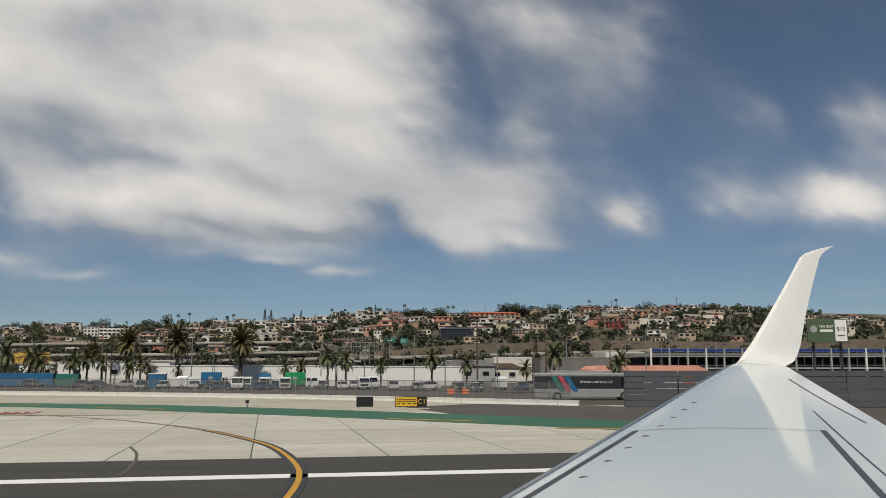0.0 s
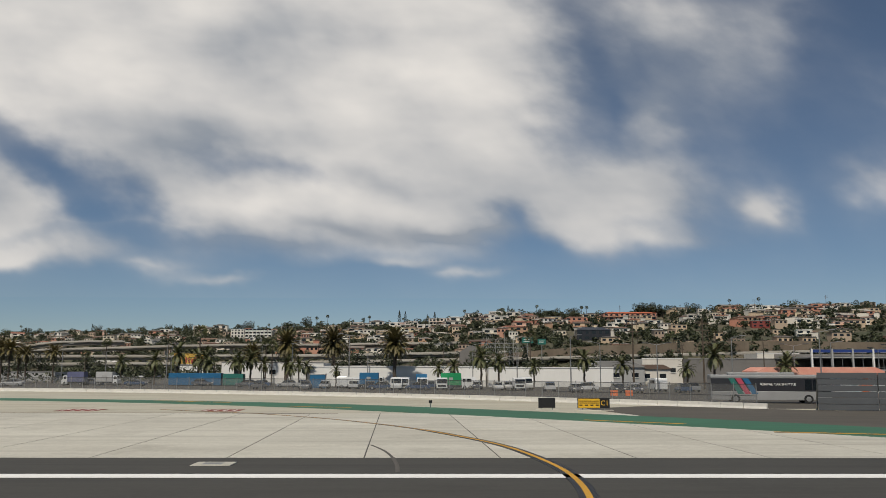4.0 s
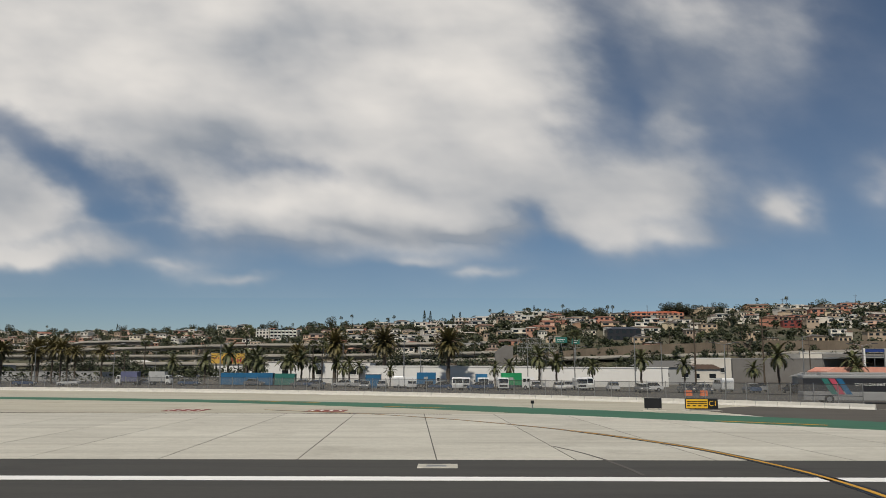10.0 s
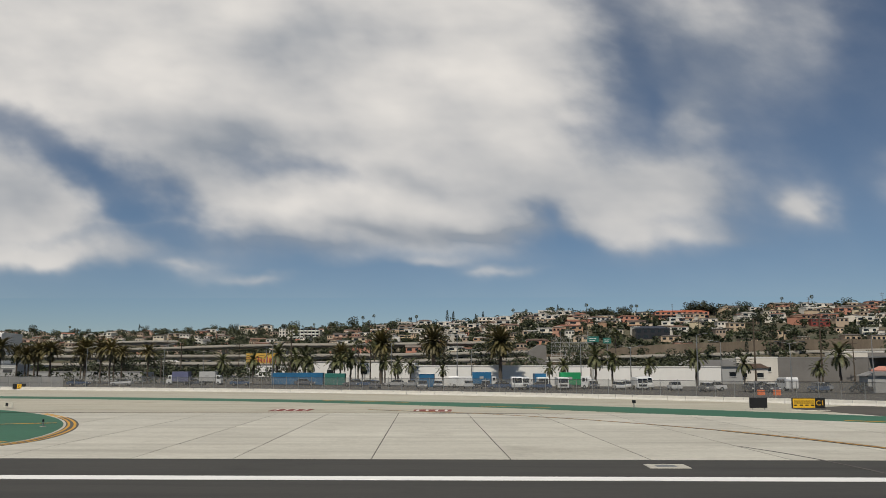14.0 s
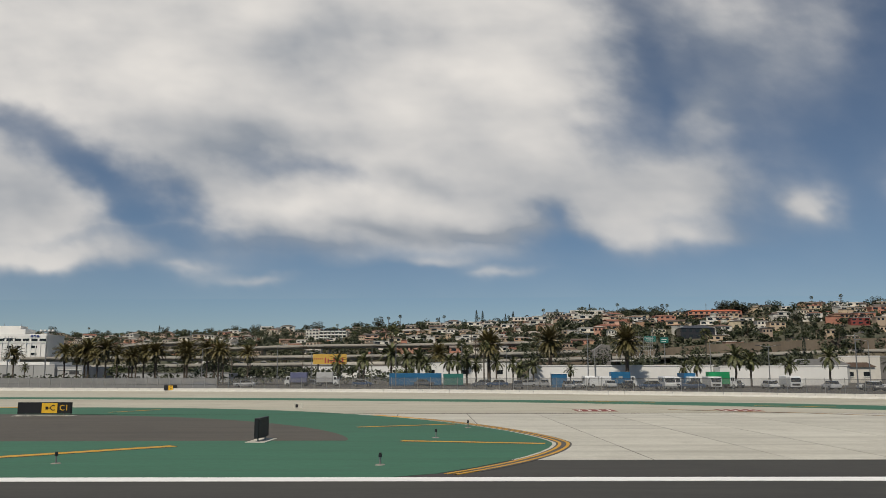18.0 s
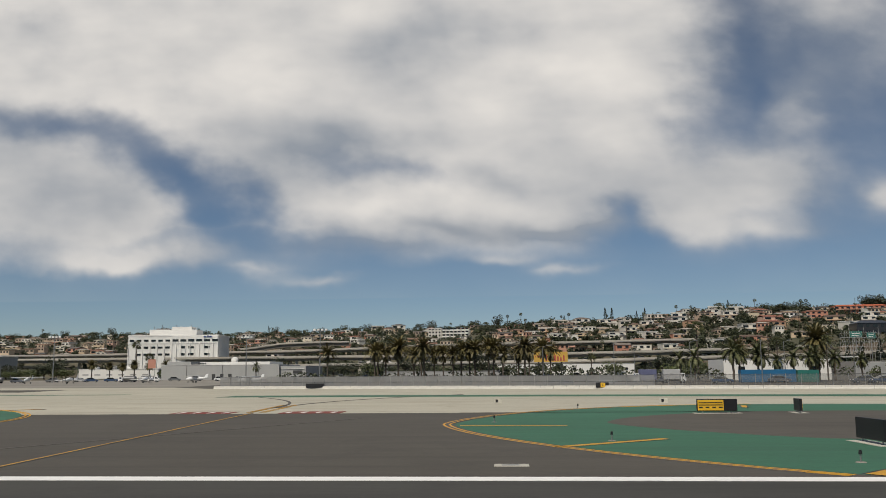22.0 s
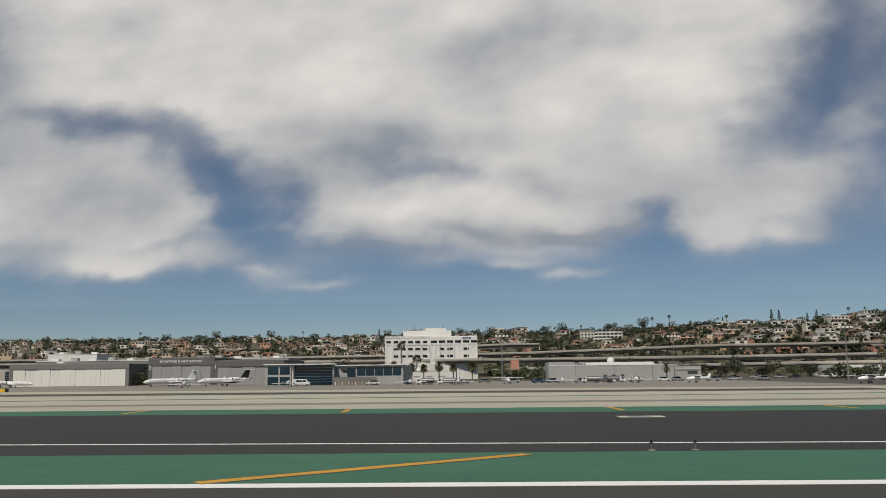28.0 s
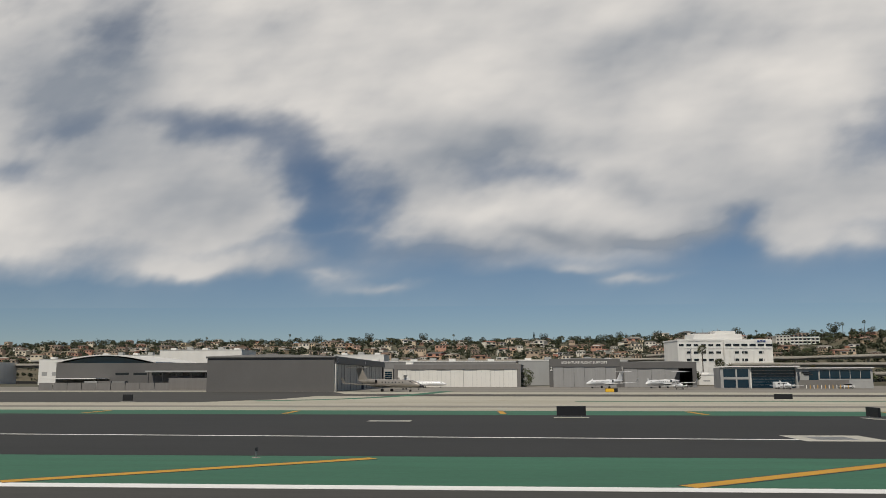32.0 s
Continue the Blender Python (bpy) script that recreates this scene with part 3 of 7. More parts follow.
isl = lens(-117.5, -44.5, 42, 33, 29, 2.2, 28.85, tilt=0.178)
solid("green_island", flat(isl, 0, 4 * LAYER), GREEN, "green painted asphalt island between taxiways", "island", "structure")
solid("island_middle", flat(lens(-107.6, -54.8, 43.6, 19, 14, 2.2, 43.3, tilt=0.235), 0, 5 * LAYER), ASPHALT_BROWN, "brown asphalt centre of a green painted island", "island", "structure")


def nosed(x_nose, x_end, ym, y_low, y_top, r_low, r_top, slope, n=16):
    out = []
    for i in range(n + 1):
        a = math.pi / 2 * i / n
        out.append((x_nose - r_top * (1 - math.cos(a)), ym + (y_top - ym) * math.sin(a)))
    out += [(x_end, y_top + slope * (x_nose - x_end)), (x_end, y_low)]
    for i in range(n + 1):
        a = math.pi / 2 * (1 - i / n)
        out.append((x_nose - r_low * (1 - math.cos(a)), ym - (ym - y_low) * math.sin(a)))
    return out[:-1]


solid("green_island", flat(nosed(-151.6, -1100, 56, 28.85, 84.2, 18, 32, 0.035), 0, 4 * LAYER), GREEN, "long green painted asphalt strip beside the runway", "island", "structure")
solid("island_middle", flat(nosed(-160.6, -1100, 56, 39.2, 73.6, 7.5, 16, 0.036), 0, 5 * LAYER), ASPHALT_DARK, "dark new asphalt between green painted strips", "island", "structure")
# curved green edge band in front of the first stretch
band = [(60 - 3.6 * i, 0) for i in range(60)]
band = [(x, 62 + 55 * (1 - math.exp((x - 14) / 62.0)) if x < 14 else 62 - 1.15 * (x - 14)) for x, _ in band]
band = [(x, y + min(2.3, max(-2.6, -0.18 * (x + 3)))) for x, y in band]
band_far = [(x + 0.6, y + 1.6) for x, y in band]
band_near = [(x - 0.8, y - 4.6 - 4.6 / (1 + math.exp(-(x + 22) / 7.0))) for x, y in band]
solid("green_band", flat(band_far + band_near[::-1], 0, 4.5 * LAYER), GREEN, "curved green painted taxiway edge band", "marking", "structure")
solid("green_band", strip_along([(-400 + 12 * i, 128 - 0.006 * i * i) for i in range(20)], 2.4, 0, 3 * LAYER), GREEN, "thin green painted strip on the taxiway", "marking", "structure")
solid("green_curve", strip_along(smooth_line([(-450, 131), (-440, 140), (-433, 158), (-429, 185), (-426, 222)]), 3.4, 0, 4 * LAYER), GREEN, "green curved edge band at the apron entrance", "marking", "structure")

# painted lines
def marking(name, bm, material, label):
    return solid(name, bm, material, label, "marking", "structure")


marking("edge_line", flat([(-1300, 27.85), (700, 27.85), (700, 28.75), (-1300, 28.75)], 0, 5 * LAYER), WHITE_PAINT, "broad white runway edge line")
marking("thin_line", strip_along([(-172, 38.9), (-300, 45.6), (-460, 54.2), (-700, 67)], 0.42, 0, 6 * LAYER), SIGN_WHITE, "thin pale line on dark asphalt")
seam = [(-118 + 4 * i, 69.1) for i in range(27)]
marking("seam", strip_along([(p[0], p[1] - 0.004 * max(0, p[0] + 30) ** 2) for p in seam], 0.5, 0, 4 * LAYER), HOLD_SEAM, "dark sealed seam across the concrete")
curve = smooth_line([(-30.5, 75.0), (-25, 71.3), (-20.3, 68), (-14.5, 61.9), (-10.1, 55.7), (-7, 50.2), (-4.3, 43.7), (-2.8, 38.8), (-1.9, 33.1), (-1.6, 28.6), (-1.9, 23.6), (-3.0, 16), (-5.0, 9)])
near_part, worn_part = [q for q in curve if q[1] < 51], [q for q in curve if q[1] > 49]
marking("taxi_line_edge", strip_along(near_part, 0.58, 0, 5 * LAYER), BLACK_SIGN, "black border of a yellow taxi line")
marking("taxi_line", strip_along(near_part, 0.2, 0, 6 * LAYER), YELLOW_PAINT, "yellow curved taxi lead-in line with black borders")
marking("taxi_line_edge", strip_along(worn_part, 0.42, 0, 4.6 * LAYER), RUBBER_MARK, "worn dark border of a taxi line")
marking("taxi_line", strip_along(worn_part, 0.07, 0, 5.6 * LAYER), YELLOW_PAINT, "thin worn yellow taxi line")
marking("taxi_line_edge", strip_along([(-133.7, 31), (-134.6, 50), (-135.6, 70)], 0.34, 0, 5 * LAYER), JOINT, "black border of a yellow taxi line")
marking("taxi_line", strip_along([(-133.7, 31), (-134.6, 50), (-135.6, 70)], 0.13, 0, 6 * LAYER), YELLOW_PAINT, "yellow taxi line between the islands")
for s in (-1, 1):
    marking("taxi_line", strip_along([(-136.2 + s * (0.2 + 0.03 * i ** 2), 80 + 1.6 * i) for i in range(24)], 0.3, 0, 6 * LAYER), RUBBER_MARK, "worn dark branch of a taxi line")
# double yellow edge round the island noses
o = lens(-117.5 - 0.55, -44.5 + 0.55, 42, 33.5, 29.75, 2.2, None, 80, 0.178)
marking("island_edge_border", strip_along(sorted([p for p in o if p[0] > -52 and p[1] > 30], key=lambda p: math.atan2(p[1] - 44, p[0] + 80)), 0.75, 0, 5 * LAYER), JOINT, "dark border of a double edge line")
marking("island_edge_border", strip_along(sorted([p for p in o if p[0] < -100 and p[1] > 30], key=lambda p: math.atan2(p[1] - 55, -p[0] - 80)), 0.75, 0, 5 * LAYER), JOINT, "dark border of a double edge line")
for d, k in ((0.35, 0), (0.75, 1)):
    o = lens(-117.5 - d, -44.5 + d, 42, 33 + d * 0.6, 29 + d, 2.2, None, 80, 0.178)
    marking("island_edge_line", strip_along(sorted([p for p in o if p[0] > -56 and p[1] > 29], key=lambda p: math.atan2(p[1] - 44, p[0] + 80)), 0.16, 0, 6 * LAYER), YELLOW_PAINT, "yellow double edge line of an island")
    marking("island_edge_line", strip_along(sorted([p for p in o if p[0] < -90 and p[1] > 29], key=lambda p: math.atan2(p[1] - 55, -p[0] - 80)), 0.15, 0, 6 * LAYER), YELLOW_PAINT, "yellow double edge line of an island")
    o = nosed(-151.6 + d, -1100, 56, 28.85, 84.2, 18, 32, 0.035, 40)
    marking("island_edge_line", strip_along(sorted([p for p in o if p[0] > -175 and p[1] > 29.5], key=lambda p: math.atan2(p[1] - 56, p[0] + 180)), 0.15, 0, 6 * LAYER), YELLOW_PAINT, "yellow double edge line of an island")


def slash(x, y, x2, y2, w=0.75):
    marking("stripe_border", strip_along([(x, y), (x2, y2)], w + 0.24, 0, 5.2 * LAYER), BLACK_SIGN, "black border of a yellow shoulder stripe")
    ob = marking("shoulder_stripe", strip_along([(x, y), (x2, y2)], w, 0, 6 * LAYER), YELLOW_PAINT, "slanting yellow shoulder stripe on green paint")
    tagged(ob, group="yellow shoulder stripes")


slash(-62.7, 40.4, -75.5, 29.2)
slash(-89.9, 41.2, -102, 29.3)
slash(-168.6, 37.8, -179.6, 30.2)
slash(-164.4, 38.3, -159.5, 34.5, 0.5)
slash(-79.1, 72.2, -76.4, 77.1, 0.4)
slash(-163.3, 76.3, -159, 79.4, 0.4)
for k in range(1, 14):
    x = np.interp(k, (1, 3, 4, 7, 8, 9, 10, 14), (-195.4, -244.2, -269.8, -343.8, -366.6, -392.4, -416.2, -508))
    slash(x, 38.2, x - 11.8, 29.0)
for k in range(14):
    x = np.interp(k, (0, 4, 5, 9, 11, 12, 14), (-173.5, -258.4, -284.8, -371.5, -410.5, -432.7, -476))
    slash(x, 77.2 + 0.6 * k, x - 0.4, 83.4 + 0.68 * k, 0.6)
slash(-52, 43.1, -44.9, 41.4, 0.5)
slash(-55.5, 53.2, -49.3, 56, 0.4)
slash(-112, 39.2, -106.2, 43.6, 0.5)
slash(-117.1, 53.6, -110.4, 53.3, 0.4)
slash(-160.3, 44.3, -154.8, 42.7, 0.5)
slash(-158, 51.9, -152.6, 52.3, 0.4)
slash(-92.6, 79, -93.4, 75.6, 0.5)
slash(4.6, 60, 10.6, 55.6, 0.5)
slash(-20.5, 82, -14, 79, 0.4)
slash(13.6, 48.5, 19.8, 46.5, 0.5)
slash(-38, 96, -28, 90.5, 0.4)


def hold_box(x, y, w, d, turn_deg=0):
    t = thing("runway_hold_marking", "red painted hold marking with white figures", "marking", "red hold markings", "structure", pose(x, y, 0, 0, 0, turn_deg))
    part("red_field", box(-w / 2, -d / 2, 0, w / 2, d / 2, 5 * LAYER), RED_PAINT, t)
    for i in range(4):
        cx = -w / 2 + w * (i + 0.5) / 4
        part("white_bar", box(cx - 0.05 * w, -d * 0.28, 0, cx + 0.02 * w, d * 0.28, 6 * LAYER), SIGN_WHITE, t)


hold_box(-37.2, 73.9, 3.4, 3.2)
hold_box(-24.8, 73.6, 3.3, 3.2)
hold_box(-140, 70.9, 5.2, 3.0)
hold_box(-130.6, 70.9, 5.2, 3.0)
# hold bars where the connector meets the taxiway
for o in (-0.75, -0.4, 0.4, 0.75):
    marking("hold_bar", strip_along([(-135.6 + o, 71), (-136.4 + o, 86)], 0.14, 0, 6 * LAYER), YELLOW_PAINT, "yellow line beside the taxi line")
# rubber marks
marking("tyre_mark", strip_along(smooth_line([(-9.3, 40), (-8.5, 37.1), (-8.0, 34.3)]), 0.13, 0, 4.5 * LAYER), RUBBER_MARK, "curved dark tyre mark")
marking("tyre_mark", strip_along(smooth_line([(-8.0, 34.3), (-7.7, 31.4), (-7.6, 29.2)]), 0.16, 0, 4.5 * LAYER), JOINT, "faint tyre mark crossing the shoulder")
marking("tyre_mark", strip_along([(-140 + 1.5 * i, 36 + 2.6 * i) for i in range(11)], 0.35, 0, 5 * LAYER), RUBBER_MARK, "faint tyre mark on brown asphalt")


def cover_plate(x, y, w, d):
    t = thing("cover_plate", "pale concrete manhole cover set in asphalt", "manhole cover", "cover plates", m=pose(x, y, 0))
    part("collar", box(-w / 2, -d / 2, 0, w / 2, d / 2, 6.4 * LAYER, 0.004), CONCRETE, t)
    part("lid", box(-w * 0.28, -d * 0.25, 0, w * 0.22, d * 0.25, 7.2 * LAYER, 0.004), STEEL, t)


cover_plate(-14.7, 31.9, 1.5, 1.2)
cover_plate(-185.5, 70, 2.2, 1.6)
cover_plate(-259, 68, 3.6, 2.2)
cover_plate(-342.7, 71.5, 2.0, 1.4)
cover_plate(-420, 70.5, 3.6, 1.6)
cover_plate(-391, 51.8, 4.7, 4.8)
cover_plate(-306.3, 46.4, 4.6, 3.4)
cover_plate(-114, 32.1, 1.3, 0.7)

# ---------- airfield signs and lights ----------
def sign(x, y, panels, tall=0.8, turn_deg=0.0, label="", foot=0.22):
    """panels: (width, material, text or '', text material); the sign faces -y before it is turned."""
    total = sum(p[0] for p in panels)
    t = thing("taxiway_sign", label, "airfield sign", "taxiway signs", m=pose(x, y, 0, 0, 0, turn_deg))
    part("pad", box(-total / 2 - 0.3, -0.5, 0, total / 2 + 0.3, 0.5, 0.05, 0.01), CONCRETE, t, "pale concrete pad")
    part("housing", box(-total / 2 - 0.03, -0.1, foot - 0.02, total / 2 + 0.03, 0.12, foot + tall + 0.03, 0.015), BLACK_SIGN, t)
    for s in (-1, 1):
        part("leg", rod((s * total * 0.36, 0, 0.03), (s * total * 0.36, 0, foot), 0.04), STEEL, t)
    at = -total / 2
    for w, m, text, tm in panels:
        p = part("panel", box(at + 0.02, -0.125, foot + 0.03, at + w - 0.02, -0.1, foot + tall - 0.03, 0.006), m, t)
        if text == "=":
            for k in range(4):
                c = at + w * (k + 0.5) / 4
                z = foot + tall * 0.3
                part("dash", box(c - w * 0.07, -0.14, z - 0.05, c + w * 0.07, -0.12, z + 0.05), tm, p)
            for r in (0.52, 0.72):
                part("line", box(at + w * 0.05, -0.14, foot + tall * r - 0.03, at + w * 0.95, -0.12, foot + tall * r + 0.03), tm, p)
        elif text:
            letters(text, tall * 0.72, tm, p, pose(at + w / 2, -0.13, foot + tall * 0.5) @ UPRIGHT)
        at += w
    return t


def arrow(bm, x, z, s, k):
    quad_box(bm, x - 0.2 * k, -0.15, z - 0.03 * k, x + 0.2 * k, -0.13, z + 0.03 * k)
    for d in (-1, 1):
        quad_box(bm, x + s * 0.2 * k - 0.04 * k, -0.15, z + d * 0.06 * k - 0.05 * k, x + s * 0.08 * k + 0.04 * k, -0.13, z + d * 0.06 * k + 0.05 * k)


Y, K, W = YELLOW_SIGN, BLACK_SIGN, SIGN_WHITE
sign(4.0, 75.3, [(1.45, K, "", W)], 0.85, label="blank black back of an airfield sign on a concrete pad")
sign(8.1, 74.6, [(1.95, Y, "=", K), (0.85, K, "C1", Y)], 0.85, label="yellow hold sign with black dashes beside a black C1 panel")
sign(-59.2, 43.4, [(1.9, K, "", W)], 0.95, 88, label="tall blank black sign on the green island")
s2 = sign(-97.28, 40.8, [(0.45, K, "", W), (2.2, Y, "C2    ", K)], 0.92, 93, label="yellow C2 direction sign with a black end panel")
s4 = sign(-82.1, 67, [(1.9, K, "", W), (1.3, Y, "   C", K), (1.05, K, "C1", Y)], 0.85, label="black and yellow sign reading C and C1 beside the island")
sign(-91.8, 66.9, [(1.4, Y, "C", K)], 0.85, 88, label="yellow taxiway sign turned side-on")
sign(-98.0, 66.6, [(2.0, Y, "=", K), (0.98, K, "", W)], 0.85, label="yellow hold sign with black dashes on the island edge")
sign(-98.1, 142.9, [(0.75, K, "", W), (0.8, Y, "C", K), (0.55, K, "", W)], 0.8, label="small black and yellow sign near the barrier")
sign(-150, 156, [(3.4, K, "", W)], 0.75, label="long low blank black sign near the barrier")
s3 = sign(-167.4, 68.3, [(1.1, Y, "   C", K), (0.95, K, "C2", Y), (1.1, Y, "C   ", K)], 0.75, label="yellow and black sign reading C C2 C")
sign(-172.3, 39.2, [(1.1, K, "", W)], 0.8, 70, label="black sign seen edge-on beside the runway")
sign(-208, 72, [(1.1, K, "", W), (0.5, Y, "", K)], 0.8, 40, label="black sign with a yellow end panel")
sign(-378.6, 75.8, [(1.5, K, "", W), (0.9, Y, "", K)], 0.75, 90, label="yellow and black sign turned side-on")
sign(-367.6, 134, [(2.7, K, "", W)], 0.75, label="blank black sign on the taxiway edge")
sign(-404.4, 77, [(2.55, K, "", W)], 0.8, label="blank black sign beside the dark asphalt")
sign(-468, 125, [(1.5, K, "", W)], 0.9, label="blank black sign near the grey hangar")
sign(-386, 198, [(2.0, Y, "", K), (0.8, K, "", W)], 0.8, label="low yellow sign at the apron edge")
sign(-203, 122, [(0.5, K, "", W)], 0.8, label="small black sign on the taxiway")


def arrow_part(parent, x, z, s, k):
    bm = bmesh.new()
    arrow(bm, x, z, s, k)
    part("arrow", bm, BLACK_SIGN, parent)


arrow_part(s3, -1.28, 0.6, -1, 0.8)
arrow_part(s3, 1.28, 0.6, 1, 0.8)
arrow_part(s4, 0.35, 0.65, -1, 1.0)
arrow_part(s2, 0.95, 0.68, 1, 1.3)


def edge_light(x, y, i):
    t = thing("edge_light", "small elevated edge light on a round base", "airfield light", "edge lights", m=pose(x, y, 4 * LAYER))
    part("base_plate", rod((0, 0, 0), (0, 0, 0.03), 0.2, 0.17, 12), APRON, t)
    part("stem", rod((0, 0, 0.03), (0, 0, 0.3), 0.035), STEEL, t)
    part("lamp", rod((0, 0, 0.3), (0, 0, 0.46), 0.075, 0.05, 10), BLACK_SIGN, t)


for i, (x, y) in enumerate(((-52.1, 32.4), (-64.8, 33), (-101, 33), (-50.3, 45), (-48.5, 52.5), (-109, 42.5), (-345, 33), (-389.6, 33.4), (-421.6, 38.2), (-434, 34), (-262, 39.6), (-264, 39.6), (-108, 74), (-115, 57), (-295, 32), (-226, 33))):
    edge_light(x, y, i)
cone = thing("edge_marker", "small orange and white marker post on the concrete", "marker", m=pose(-6.5, 77.6, 0))
part("post", rod((0, 0, 0), (0, 0, 0.55), 0.05), STEEL, cone)
part("head", box(-0.16, -0.05, 0.5, 0.16, 0.05, 0.78, 0.01), BLACK_SIGN, cone)
for x, y in ((-99, 83), (-63.5, 76), (-115, 84)):
    t = thing("marker_box", "small pale number board on the taxiway edge", "airfield sign", "marker boards", m=pose(x, y, 0))
    part("board", box(-0.42, -0.04, 0.15, 0.42, 0.04, 0.6, 0.01), CONCRETE, t)
    part("inset", box(-0.24, -0.06, 0.24, 0.0, -0.035, 0.52), BLACK_SIGN, t)

# ---------- barrier and fence ----------
FENCE_LINE = [(31, 72), (24, 78), (12, 89.5), (0, 100), (-12, 109), (-25, 117), (-42, 125.5), (-60, 132.5), (-80, 138.5), (-100, 143.5), (-120, 149), (-140, 154), (-172, 161.5)]


def along(line, step):
    out, carry = [], 0.0
    for a, b in zip(line, line[1:]):
        a, b = Vector(a), Vector(b)
        d = b - a
        k = carry
        while k < d.length:
            out.append((a + d.normalized() * k, math.degrees(math.atan2(d.y, d.x))))
            k += step
        carry = k - d.length
    return out


rail = [(-0.26, 0), (0.26, 0), (0.24, 0.08), (0.13, 0.22), (0.1, 0.5), (-0.1, 0.5), (-0.13, 0.22), (-0.24, 0.08)]
b0 = thing("concrete_barrier", "white concrete road barrier standing below the airfield fence", "barrier", "concrete barriers")
part("body", prism([(y, z * 1.08) for y, z in rail], "x", -1.1, 1.1), BARRIER, b0)
part("lifting_eye", box(0.15, -0.14, 0.36, 0.27, -0.09, 0.46), DARK_STEEL, b0)
for s in (-1, 1):
    part("drain_slot", box(s * 0.6 - 0.16, -0.27, 0.01, s * 0.6 + 0.16, -0.21, 0.06), JOINT, b0)
part("coupling", box(1.08, -0.12, 0.24, 1.16, 0.12, 0.5), STEEL, b0)
spots = along(FENCE_LINE[1:], 2.24)
for i, (p, a) in enumerate(spots):
    m = pose(p.x, p.y, 0.003, 0, 0, a + random.uniform(-1.2, 1.2))
    if i == 0:
        b0.matrix_world = m
    else:
        copy_thing(b0, m)
fence = thing("chain_link_fence", "tall chain-link airfield fence with steel posts above white barriers", "fence")
post_me = mesh_of("post", rod((0, 0, 0), (0, 0, 2.4), 0.045, 0.045, 6), STEEL)
off = 0.34
fspots = along(FENCE_LINE[1:], 2.24)
for (p, a), (q, _) in zip(fspots, fspots[1:]):
    nx_, ny_ = -math.sin(radians(a)), math.cos(radians(a))
    if ny_ < 0:
        nx_, ny_ = -nx_, -ny_
    p2, q2 = Vector((p.x + nx_ * off, p.y + ny_ * off)), Vector((q.x + nx_ * off, q.y + ny_ * off))
    piece("post", post_me, fence, pose(p2.x, p2.y, 0, random.uniform(-0.6, 0.6), random.uniform(-0.6, 0.6), a))
    bm = bmesh.new()
    h0, h1 = 0.1, 2.25
    vs = [bm.verts.new(c) for c in ((p2.x, p2.y, h0), (q2.x, q2.y, h0), (q2.x, q2.y, h1), (p2.x, p2.y, h1))]
    bm.faces.new(vs)
    screened = p.x < -88
    part("mesh_panel", bm, SCREEN if screened else CHAIN_LINK, fence, "grey windscreen fabric" if screened else "")
    for z in (2.27, 1.2):
        part("rail", rod((p2.x, p2.y, z), (q2.x, q2.y, z), 0.028, 0.028, 5), DARK_STEEL, fence)


def blast_wall():
    """Ribbed grey metal blast fence at the end of the barrier."""
    t = thing("blast_fence", "tall dark grey blast fence of horizontal ribbed metal panels", "fence", m=pose(28.6, 75.2, 0, 0, 0, -18))
    for i in range(8):
        for r in range(6):
            z = 0.05 + 0.56 * r
            part("panel", box(5 * i + 0.03, -0.05 - 0.05 * (r % 2), z, 5 * i + 4.97, 0.06, z + 0.53, 0.02), BLAST, t)
        part("strut", rod((5 * i + 0.1, 1.9, 0), (5 * i + 0.1, 0.1, 3.2), 0.08), STEEL, t)


blast_wall()

# ---------- plants ----------
def frond(bm, at, yaw, pitch, length, droop, width, steps=9):
    """A curved feather frond: a midrib strip with slanting leaflets."""
    p = Vector(at)
    a = pitch
    step = length / steps
    side = Vector((-math.sin(yaw), math.cos(yaw), 0))
    prev = p.copy()
    for i in range(steps):
        d = Vector((math.cos(yaw) * math.cos(a), math.sin(yaw) * math.cos(a), math.sin(a)))
        nxt = prev + d * step
        up = side.cross(d)
        w = width * math.sin(math.pi * (0.12 + 0.8 * (i + 0.5) / steps))
        for s in (-1, 1):
            for k in (0.08, 0.41, 0.74):
                b = prev.lerp(nxt, k)
                tip = b + side * s * w + d * w * 0.55 - up * w * 0.28 * (1 if d.z > -0.5 else -0.2)
                q = b + d * step * 0.42
                bm.faces.new([bm.verts.new(c) for c in (b, q, tip)])
        prev = nxt
        a -= droop / steps


